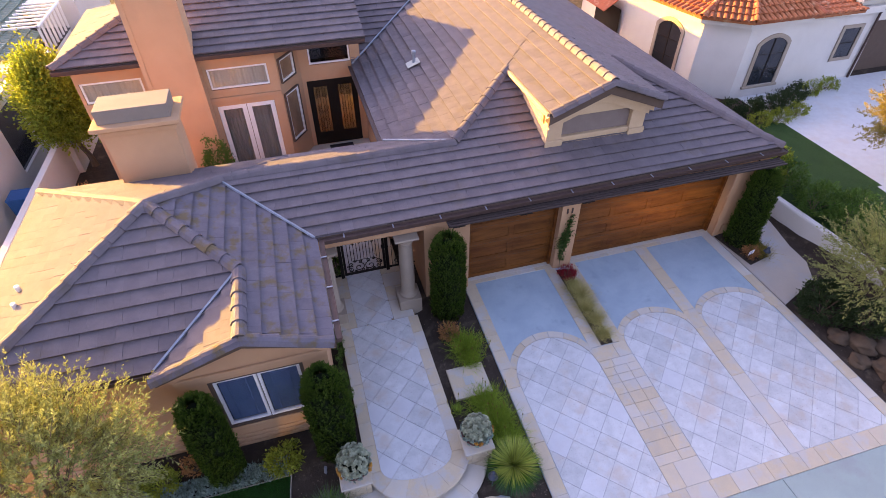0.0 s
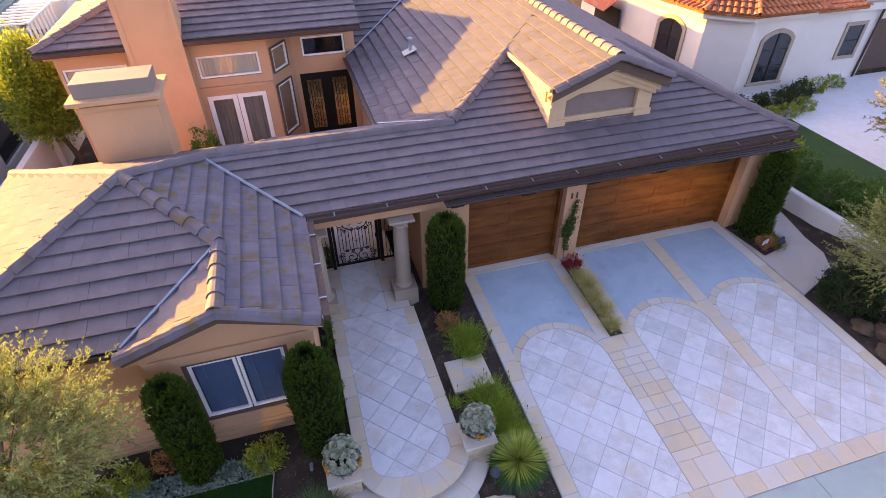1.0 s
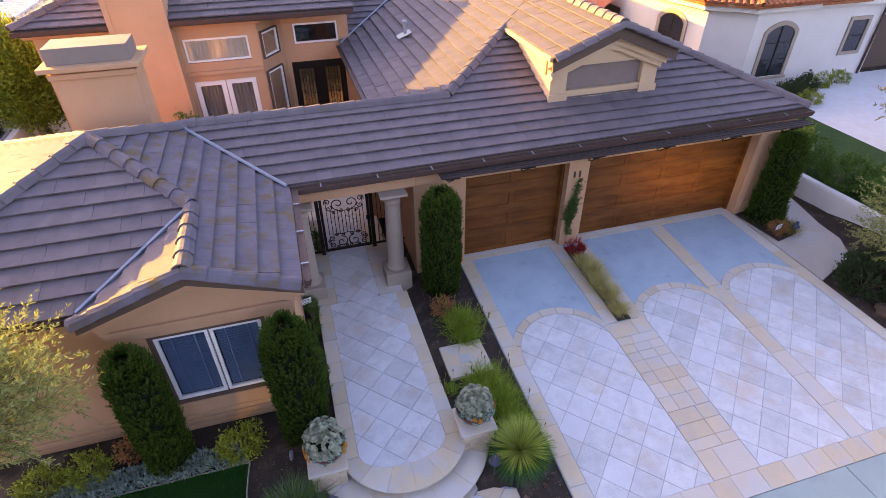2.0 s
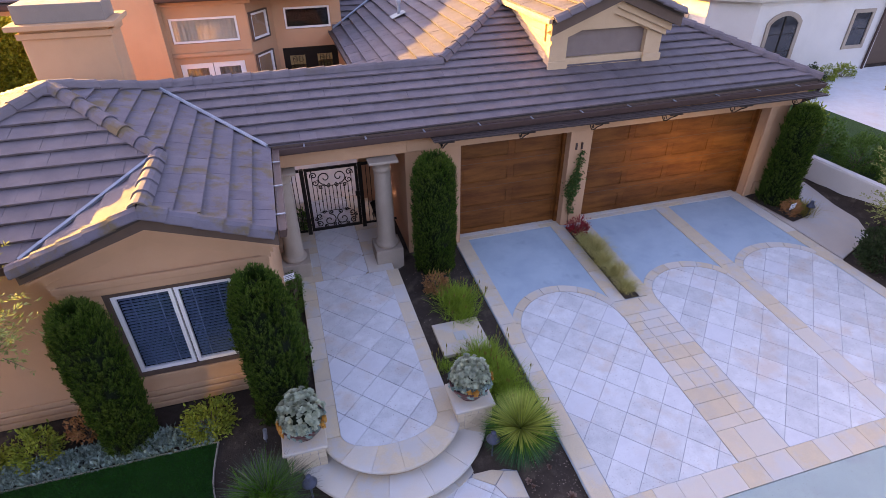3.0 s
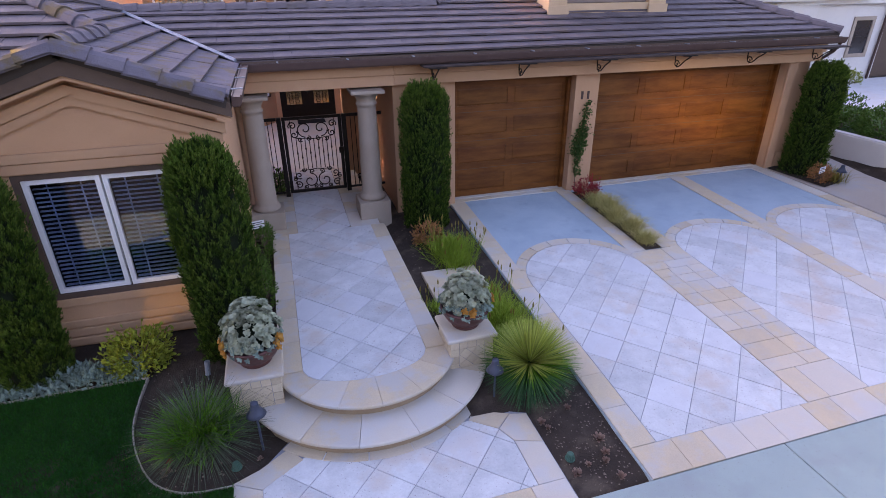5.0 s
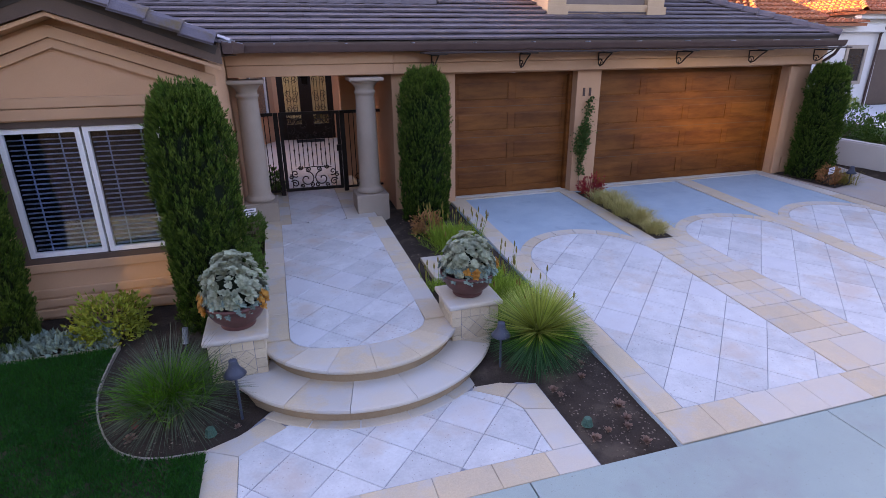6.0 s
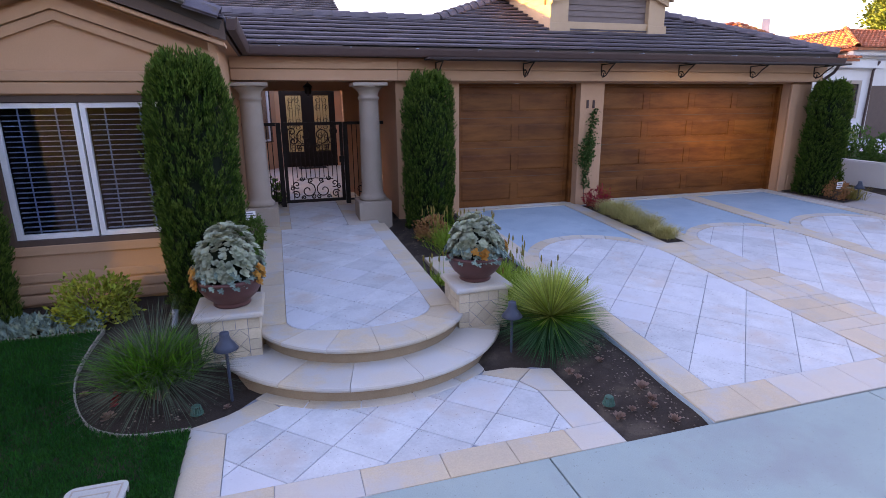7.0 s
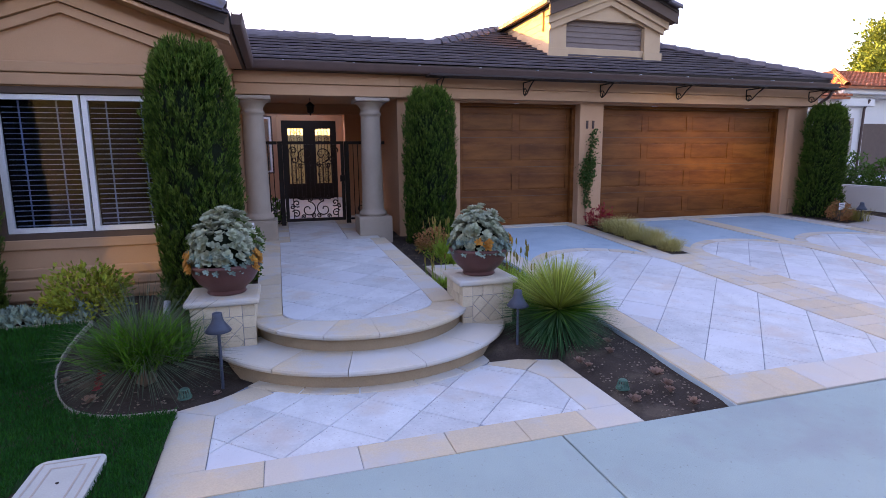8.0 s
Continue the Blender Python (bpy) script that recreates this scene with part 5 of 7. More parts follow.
def rosette(bm_v, bm_f, c, nrm, size, n, r, cup=0.7, round_=0.55):
    """Spoon leaves round a centre, added to vertex and face lists."""
    nrm = Vector(nrm).normalized()
    s = nrm.cross(Vector((0.3, 0.2, 1)) if abs(nrm.z) < 0.9 else Vector((1, 0, 0))).normalized()
    u = nrm.cross(s)
    hub = len(bm_v)
    bm_v.append(Vector(c))
    for i in range(n):
        a = i * 2.4 + r.uniform(-0.2, 0.2)
        lift = cup * (0.25 + 0.9 * i / n)
        d = (s * math.cos(a) + u * math.sin(a)) * math.cos(lift) + nrm * math.sin(lift)
        side = d.cross(nrm).normalized()
        up = side.cross(d)
        ln = size * (1 - 0.45 * i / n)
        w = ln * round_
        k = len(bm_v)
        for t, ww, h in ((0.05, 0.25, 0.0), (0.55, 0.9, -0.02), (0.85, 0.85, 0.03)):
            p = Vector(c) + d * ln * t + up * h * ln
            bm_v += [p + side * w * ww / 2 + up * 0.06 * ln, p - side * w * ww / 2 + up * 0.06 * ln, p - up * 0.05 * ln]
        bm_v.append(Vector(c) + d * ln + up * 0.06 * ln)
        bm_f += [(hub, k + 2, k), (hub, k + 1, k + 2)]
        for j in (0, 3):
            bm_f += [(k + j, k + j + 2, k + j + 5, k + j + 3), (k + j + 2, k + j + 1, k + j + 4, k + j + 5)]
        bm_f += [(k + 6, k + 8, k + 9), (k + 8, k + 7, k + 9)]


def succulent_bowl(loc, seed, yaw, wide, high, blooms):
    t = thing("planter_bowl", loc, "brown clay bowl of pale silver-green succulents on a pedestal", "potted plant", "pedestal bowls")
    t.rotation_euler = (0, 0, yaw)
    part("pot", lathe([(0.0, 0.0), (0.15, 0.0), (0.16, 0.012), (0.15, 0.03), (0.16, 0.045), (0.22, 0.1), (0.262, 0.17), (0.275, 0.225), (0.29, 0.235), (0.292, 0.255), (0.278, 0.265), (0.262, 0.25), (0.25, 0.22), (0.0, 0.2)], 32, scale=1.13), M["pot"], t, "glazed brown clay bowl", True)
    part("potting_soil", lathe([(0.0, 0.2), (0.255, 0.225), (0.0, 0.26)], 20), M["soil"], t)
    r = random.Random(seed)
    V_, F_ = [], []
    for i in range(235):
        d = Vector(sphere_dirs(235, seed, 0.0)[i])
        c = Vector((d.x * wide, d.y * wide, 0.33 + d.z * high))
        rosette(V_, F_, c * r.uniform(0.84, 1.1), d + Vector((r.uniform(-0.35, 0.35), r.uniform(-0.35, 0.35), 0.5)), r.uniform(0.05, 0.072), 12, r, r.uniform(0.85, 1.2), 0.74)
    for i in range(26):
        a, q = i * 2.4, math.sqrt(i / 26) * 0.6
        d = Vector((q * math.cos(a), q * math.sin(a), math.sqrt(1 - q * q)))
        c = Vector((d.x * wide, d.y * wide, 0.33 + d.z * high))
        rosette(V_, F_, c * r.uniform(0.92, 1.08), d + Vector((r.uniform(-0.3, 0.3), r.uniform(-0.3, 0.3), 0.3)), r.uniform(0.045, 0.066), 12, r, r.uniform(0.85, 1.2), 0.74)
    part("foliage", raw_mesh("foliage", V_, F_, L["silver"], True), None, t, "pale silver-green spoon-leaved succulent")
    V_, F_ = [], []
    for i in range(130):
        a = r.uniform(0, 6.283)
        q = r.uniform(0.26, 0.34)
        c = Vector((q * math.cos(a), q * math.sin(a), r.uniform(0.24, 0.4)))
        rosette(V_, F_, c, (math.cos(a), math.sin(a), 0.6), r.uniform(0.035, 0.05), 8, r)
    part("trailing_foliage", raw_mesh("trailing_foliage", V_, F_, L["dusty"], True), None, t, "small blue-green trailing sedum")
    for a0, cnt in blooms:
        for i in range(cnt):
            V_, F_ = [], []
            a = a0 + r.uniform(-0.22, 0.22)
            c = Vector((0.335 * math.cos(a), 0.335 * math.sin(a), r.uniform(0.25, 0.4)))
            rosette(V_, F_, c, (math.cos(a), math.sin(a), 0.5), 0.058, 14, r, 0.9)
            part("rosette", raw_mesh("rosette", V_, F_, L["orange"], True), None, t, "orange-yellow rosette")
    # filler mound, coloured near-black as shade between the rosettes
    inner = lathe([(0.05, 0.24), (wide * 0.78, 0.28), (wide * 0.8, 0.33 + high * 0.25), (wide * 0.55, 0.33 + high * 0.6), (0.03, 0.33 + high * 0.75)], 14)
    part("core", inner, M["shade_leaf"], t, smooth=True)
    return t


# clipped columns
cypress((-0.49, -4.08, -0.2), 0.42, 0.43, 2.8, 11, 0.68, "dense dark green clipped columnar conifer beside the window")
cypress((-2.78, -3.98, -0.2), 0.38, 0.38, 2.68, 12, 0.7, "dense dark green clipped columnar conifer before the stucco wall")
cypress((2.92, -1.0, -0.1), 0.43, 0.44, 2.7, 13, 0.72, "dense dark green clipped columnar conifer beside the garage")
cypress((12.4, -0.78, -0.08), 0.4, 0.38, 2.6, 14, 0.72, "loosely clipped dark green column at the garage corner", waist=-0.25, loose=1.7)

pincushion((3.03, -5.52, -0.46), 0.575, 1900, "round spiky yucca, upper blades coloured lit, lower ones shaded", 21)
grass_lily((-0.82, -5.52, -0.46), 0.66, "dark green spiky grass plant in the curved bed", 22)

succulent_bowl((-0.2, -4.86, 0.142), 31, 0.0, 0.3, 0.42, ((3.5, 9), (5.7, 6)))
succulent_bowl((2.4, -4.86, 0.142), 32, 0.0, 0.27, 0.35, ((4.55, 4), (6.0, 3)))

# trees
tree("olive_tree", (-4.8, -5.25, -0.42), 2.3, (1.62, 1.4, 1.35), 3.6, 56000, 0.07, L["olive"], "olive tree with fine grey-green leaves, sunlit top", 41, wide=0.3, limbs=11, twig=0.55)
tree("small_tree", (13.95, -4.25, -0.35), 1.1, (1.6, 1.6, 1.3), 1.8, 36000, 0.07, L["olive"], "small olive tree with sunlit crown and twisted trunk", 42, wide=0.3, thick=0.14, twig=0.55)
tree("small_tree", (19.3, 0.3, 0.46), 0.9, (1.4, 1.4, 1.6), 2.1, 26000, 0.1, L["gold"], "tall shrub with golden sunlit leaves", 43, wide=0.3, twig=0.5)
tree("tree", (-7.75, 10.0, -0.2), 1.0, (0.85, 0.95, 1.75), 2.6, 30000, 0.12, L["sunny"], "bushy green tree in the side yard", 44, lean=(-0.25, 0.0), wide=0.6)
for i, (x, y, s, z) in enumerate(((41, 17, 2.3, 6.2), (45.5, 20, 3.0, 8.2), (46, 14, 2.6, 6.8))):
    tree("tree", (x, y, 0), z * 0.5, (s, s, s * 1.05), z, 9000, 0.3, L["fartree"], "tall leafy green tree beyond the next-door house", 50 + i, wide=0.55, thick=0.25)
tree("tree", (21, 26, 0), 3.0, (2.0, 2.0, 1.6), 6.6, 4000, 0.28, L["yellowgreen"], "distant leafy tree behind the roofs", 54, wide=0.55, thick=0.2)

# shrubs round the house
shrub("shrub", (-1.62, -4.1, -0.2), (0.4, 0.34, 0.36), 1500, 0.07, L["yellowgreen"], "small yellow-green euonymus bush", 61)
shrub("shrub", (-4.05, -3.95, -0.2), (0.36, 0.32, 0.34), 1300, 0.068, L["yellowgreen"], "small yellow-green bush before the wall", 62)
shrub("shrub", (-4.75, -4.0, -0.2), (0.34, 0.3, 0.34), 1200, 0.068, L["yellowgreen"], "small yellow-green bush under the olive", 63)
shrub("shrub", (-3.4, -3.75, -0.2), (0.25, 0.2, 0.45), 700, 0.06, L["rust"], "brownish dry bush against the wall", 64)
shrub("red_shrub", (6.58, -0.72, -0.04), (0.24, 0.24, 0.26), 900, 0.055, L["red"], "small deep red bush at the pillar foot", 65)
shrub("shrub", (2.72, -1.78, -0.14), (0.27, 0.25, 0.28), 900, 0.06, L["rust"], "rusty orange dry flowering bush", 66)
shrub("shrub", (12.75, -3.75, -0.3), (0.85, 0.7, 0.7), 4200, 0.085, L["darkgreen"], "broad dark green bush at the driveway edge", 67)
shrub("shrub", (16.3, -1.0, 0.2), (0.75, 0.7, 0.7), 2600, 0.08, L["green"], "rounded green shrub at the lawn edge", 69)
shrub("shrub", (13.4, -4.5, -0.35), (0.6, 0.6, 0.6), 2200, 0.085, L["darkgreen"], "dark green bush under the small tree", 68)
for i, (x, y, s) in enumerate(((15.1, -0.6, 0.7), (15.3, -1.7, 0.65), (15.6, -2.9, 0.7), (15.0, 0.7, 0.75))):
    shrub("shrub", (x, y, soil_z(x, y)), (s, s, s * 0.9), 2600, 0.08, L["green"], "leafy green shrub behind the white wall", 70 + i, group="shrubs behind the wall")
shrub("shrub", (14.75, 1.2, 0.3), (0.6, 0.6, 1.0), 2200, 0.1, L["yellowgreen"], "tall light green shrub at the house corner", 75)
for i, (x, y, s) in enumerate(((16.5, 5.6, 0.6), (17.4, 5.2, 0.65), (18.3, 5.3, 0.7), (19.3, 5.5, 0.75), (20.3, 6.0, 0.6))):
    shrub("hedge_bush", (x, y, 0.4), (s, s * 0.7, s * 0.75), 1800, 0.08, L["darkgreen"], "dark green bush at the foot of the white house", 80 + i, group="bushes at the white house")
for i, (x, y) in enumerate(((17.3, 4.5), (18.2, 4.5), (19.2, 4.7), (21.3, 6.2), (22.3, 6.3))):
    shrub("hedge_bush", (x, y, 0.42), (0.55, 0.4, 0.38), 1300, 0.06, L["yellowgreen"], "low light green clipped hedge plant", 86 + i, group="low hedge plants")
shrub("shrub", (-2.8, 6.45, 0.09), (0.55, 0.4, 1.4), 3200, 0.08, L["green"], "green bush beside the courtyard doors", 92)
shrub("shrub", (-7.4, 4.4, -0.18), (0.6, 1.0, 0.9), 2500, 0.09, L["darkgreen"], "dark green bush in the narrow side yard", 93)
shrub("shrub", (-7.3, 6.4, -0.18), (0.6, 1.2, 0.7), 2200, 0.09, L["rust"], "brownish overgrown bush in the side yard", 94)
shrub("shrub", (2.25, 3.3, 0.08), (0.28, 0.4, 0.55), 900, 0.08, L["green"], "green shrub in the entry courtyard", 95)
shrub("shrub", (-0.12, -1.2, -0.12), (0.16, 0.9, 0.28), 1500, 0.045, L["green"], "low green hedge along the walkway", 96)
shrub("shrub", (-0.12, -2.9, -0.14), (0.16, 0.9, 0.26), 1500, 0.045, L["green"], "low green hedge along the walkway edge", 97)
shrub("fern", (0.22, 1.2, 0.1), (0.16, 0.25, 0.3), 500, 0.07, L["green"], "leafy green fern inside the gate", 98)
shrub("rust_plant", (12.2, -1.45, -0.08), (0.26, 0.22, 0.26), 900, 0.05, L["rust"], "reddish leafy plant in the corner bed", 99)
tuft((12.6, -1.38, -0.07), 0.42, 520, 0.36, L["gold"], "golden grassy plant in the corner bed", 100, "grass_tuft", droop=0.3, width=0.008)

# grasses
for i, (x, y, h) in enumerate(((6.56, -1.2, 0.5), (6.6, -1.55, 0.62), (6.54, -1.95, 0.55), (6.6, -2.4, 0.52), (6.57, -2.88, 0.4))):
    tuft((x, y, drive_z(y)), h, 700, 0.2, L["straw"], "straw-green feathery grass tuft", 110 + i, group="feathery grass tufts", droop=0.42, width=0.004)
tuft((3.02, -2.22, -0.17), 0.4, 1300, 0.42, L["reed"], "bright green reedy plant with yellow flower spikes", 120, "reed_clump", droop=0.25, width=0.008, stalks=26)
tuft((3.0, -2.6, -0.19), 0.32, 800, 0.36, L["reed"], "bright green reedy plant with yellow flower spikes", 121, "reed_clump", droop=0.25, width=0.008, stalks=12)
tuft((3.0, -3.85, -0.28), 0.36, 1400, 0.44, L["reed"], "green reedy clump with yellow flower spikes", 122, "reed_clump", droop=0.3, width=0.009, stalks=18)
tuft((3.1, -4.35, -0.32), 0.4, 1500, 0.46, L["reed"], "green reedy clump beside the pedestal", 123, "reed_clump", droop=0.3, width=0.008, stalks=14)
tuft((3.2, -4.9, -0.37), 0.38, 1000, 0.4, L["reed"], "green reedy clump behind the yucca", 124, "reed_clump", droop=0.3, width=0.008, stalks=8)
tuft((2.28, -3.9, -0.22), 0.22, 160, 0.2, L["reed"], "small green clump with flower stalks", 125, "reed_clump", droop=0.4, width=0.007, stalks=9)


def vine():
    t = thing("vine", (6.5, -0.3, 0.0), "green climbing vine on the garage pillar", "vine")
    r = rng_of(130)
    stem = [(0.02, -0.02, 0.0), (-0.03, -0.02, 0.5), (0.0, -0.02, 1.0), (0.08, -0.02, 1.4), (0.12, -0.02, 1.9)]
    part("stem", tube(stem, 0.008, 5), M["bark"], t)
    n = 1100
    z = np.concatenate([r.normal(1.1, 0.2, n // 2), r.uniform(0.35, 1.95, n - n // 2)])
    x = np.interp(z, [0.3, 0.9, 1.25, 1.9], [-0.02, -0.03, 0.02, 0.12]) + r.normal(scale=0.07, size=n) * np.where(np.abs(z - 1.1) < 0.3, 1.2, 0.7)
    y = -0.02 - np.abs(r.normal(scale=0.05, size=n))
    d = np.stack([r.normal(scale=0.7, size=n), -np.ones(n) * 0.7, r.normal(scale=0.7, size=n)], 1)
    part("foliage", leaves("foliage", np.stack([x, y, z], 1), d, 0.055, 0.04, L["vineleaf"], 131), None, t)


vine()


def cover(name, x0, x1, y0, y1, n, size, material, label, seed, height=0.14):
    """Low mounding ground cover."""
    r = rng_of(seed)
    x, y = r.uniform(x0, x1, n), r.uniform(y0, y1, n)
    z = np.array([soil_z(a, b) + height * (0.6 + 0.6 * noise.noise((a * 3, b * 3, seed))) for a, b in zip(x, y)]) * 1.0
    d = np.stack([r.normal(scale=0.7, size=n), r.normal(scale=0.7, size=n), np.ones(n)], 1)
    z -= r.uniform(0, height * 0.7, n)
    return tagged(new(name, leaves(name, np.stack([x, y, z], 1), d, size, size * 0.45, material, seed)), label, "ground cover", kind="stuff")


cover("ground_cover", -5.2, -1.55, -4.4, -3.98, 5200, 0.085, L["dusty"], "silver-grey leafy ground cover along the lawn", 140)


def lawn_blades():
    r = rng_of(150)
    n = 110000
    x, y = r.uniform(-4.6, -0.5, n), r.uniform(-7.25, -4.4, n)
    poly = ccw(LAWN)
    inside = np.zeros(n, bool)
    for (ax, ay), (bx, by) in zip(poly, poly[1:] + poly[:1]):
        cross = ((ay > y) != (by > y)) & (x < (bx - ax) * (y - ay) / (by - ay + 1e-12) + ax)
        inside ^= cross
    lidbox = (x > -1.24) & (x < -0.8) & (y > -7.3) & (y < -6.66)
    keep = inside & ~lidbox
    x, y = x[keep], y[keep]
    z = np.array([lawn_z(a, b) for a, b in zip(x, y)])
    k = len(x)
    d = np.stack([r.normal(scale=0.45, size=k), r.normal(scale=0.45, size=k), np.ones(k)], 1)
    me = leaves("grass", np.stack([x, y, z], 1), d, 0.045, 0.0075, L["grass"], 151)
    tagged(new("grass", me), "short dark green lawn grass blades", "grass", kind="stuff")


lawn_blades()


def bed_litter():
    """Loose chips and pebbles on the open beds."""
    r = rng_of(160)
    V_, F_ = [], []
    for x0, x1, y0, y1, n in ((2.85, 3.58, -7.2, -5.7, 420), (-1.5, -0.3, -6.0, -5.0, 260), (-2.4, -0.6, -5.4, -4.3, 200), (2.15, 3.55, -2.9, -0.9, 200), (12.2, 13.8, -7.0, -3.4, 400)):
        for _ in range(n):
            x, y = r.uniform(x0, x1), r.uniform(y0, y1)
            s = r.uniform(0.004, 0.014)
            c = Vector((x, y, soil_z(x, y) + s * 0.4))
            k = len(V_)
            for q in ((1, 0, 0), (-1, 0, 0), (0, 1, 0), (0, -1, 0), (0, 0, 0.6), (0, 0, -0.6)):
                V_.append(c + Vector(q) * s * r.uniform(0.6, 1.3))
            F_ += [(k + a, k + b, k + 4) for a, b in ((0, 2), (2, 1), (1, 3), (3, 0))] + [(k + b, k + a, k + 5) for a, b in ((0, 2), (2, 1), (1, 3), (3, 0))]
    tagged(new("mulch_chips", raw_mesh("mulch_chips", V_, F_, M["chips"])), "pale chips and pebbles scattered on the soil", "mulch", kind="stuff")


M["chips"] = mat("chips", (0.2, 0.155, 0.12), 0.95, (0.08, 0.06, 0.05), 30, 60, 0, vary=0.5, island=True)
bed_litter()

# small rosette succulents in the beds
for i, (x, y, s) in enumerate(((3.27, -5.79, 0.085), (3.37, -5.91, 0.06), (3.26, -6.12, 0.06), (2.86, -6.24, 0.07), (2.9, -6.33, 0.05), (3.38, -6.63, 0.09), (3.35, -6.81, 0.07), (3.3, -6.91, 0.06), (3.35, -7.12, 0.07), (2.92, -6.97, 0.075), (3.09, -6.9, 0.05), (-1.46, -5.35, 0.055), (-1.18, -5.74, 0.08), (-0.25, -5.77, 0.045))):
    r = random.Random(200 + i)
    V_, F_ = [], []
    rosette(V_, F_, (0, 0, 0.02), (0, -0.15, 1), s, 22, r, 1.15, 0.42)
    solo("rosette_succulent", raw_mesh("rosette_succulent", V_, F_, L["pinkish"], True), None, "small pinkish-brown rosette succulent on bare soil", "succulent", (x, y, soil_z(x, y)), "bed rosettes")
r = random.Random(230)
V_, F_ = [], []
for k in range(5):
    rosette(V_, F_, (0.012 * k, 0, 0.05 + 0.035 * k), (0.2, -0.3, 1), 0.045, 9, r, 0.7)
solo("red_succulent", raw_mesh("red_succulent", V_, F_, L["red"], True), None, "tall reddish branching succulent in the curved bed", "succulent", (-1.16, -5.62, -0.46))


# ---- entry gate, pedestals, lamps and small things ----
def gate():
    g = thing("gate", (0, 0.95, 0.1), "black wrought iron entry gate with scrollwork", "gate")
    zt = 1.66
    for x in (0.39, 1.69):
        part("post", box(x - 0.045, x + 0.045, -0.045, 0.045, -0.05, zt, 0.005), M["iron"], g)
    part("gate_frame", wall_x(0.445, 1.635, -0.025, 0.025, 0.06, zt, [(0.51, 1.57, 0.12, zt - 0.06)]), M["iron"], g)
    cx = 1.04
    for k in range(1, 12):
        x = 0.51 + 0.0883 * k
        mid = abs(x - cx) < 0.36
        part("bar", tube([(x, 0, 0.56 if mid else 0.12), (x, 0, 1.2 if mid else zt - 0.06)], 0.008, 6), M["iron"], g)
        if mid:
            part("knuckle", lathe([(0.008, -0.035), (0.018, 0), (0.008, 0.035)], 8, (x, 0, 0.9 + 0.09 * ((k * 5) % 3 - 1))), M["iron"], g)
    for f in (1, -1):
        for px, pz, r_, tn, st in ((0.16, 0.3, 0.17, 1.25, 1.57), (0.4, 0.22, 0.085, 1.4, 0.5), (0.38, 0.43, 0.08, 1.3, -2.2), (0.1, 0.5, 0.055, 1.3, -1.57), (0.27, 0.54, 0.05, 1.3, 2.5), (0.06, 0.17, 0.05, 1.2, 1.57), (0.25, 0.16, 0.045, 1.3, -0.6), (0.47, 0.36, 0.05, 1.3, 1.2), (0.16, 1.4, 0.17, 1.25, -1.57), (0.4, 1.48, 0.085, 1.4, -0.5), (0.38, 1.3, 0.08, 1.3, 2.2), (0.1, 1.2, 0.055, 1.3, 1.57), (0.27, 1.19, 0.05, 1.3, -2.5)):
            part("scroll", tube(spiral_path(cx + f * px, -0.01, pz, r_, tn, st, f), 0.0125, 5), M["iron"], g)
    for z in (0.52, 1.22):
        part("cross_bar", tube([(cx - 0.36, 0, z), (cx, 0, z + (0.03 if z < 1 else -0.03)), (cx + 0.36, 0, z)], 0.009, 5), M["iron"], g)
    part("latch", box(1.54, 1.64, -0.05, -0.026, 0.85, 0.98, 0.004), M["iron"], g)
    for x0, x1 in ((-0.28, 0.34), (1.735, 2.48)):
        s = thing("fence_panel", (0, 0.95, 0.1), "black wrought iron fence panel beside the gate", "fence", "gate side panels")
        part("top_rail", box(x0, x1, -0.02, 0.02, zt - 0.06, zt), M["iron"], s)
        part("bottom_rail", box(x0, x1, -0.02, 0.02, 0.06, 0.1), M["iron"], s)
        n = int((x1 - x0) / 0.1)
        for k in range(1, n + 1):
            x = x0 + (x1 - x0) * k / (n + 1)
            part("bar", tube([(x, 0, 0.1), (x, 0, zt - 0.05)], 0.008, 6), M["iron"], s)
        for k in range(2):
            x = x0 + (x1 - x0) * (0.3 + 0.4 * k)
            part("scroll", tube(spiral_path(x, -0.012, 0.3, 0.12, 1.4, 1.57, 1 if k else -1), 0.009, 5), M["iron"], s)


gate()


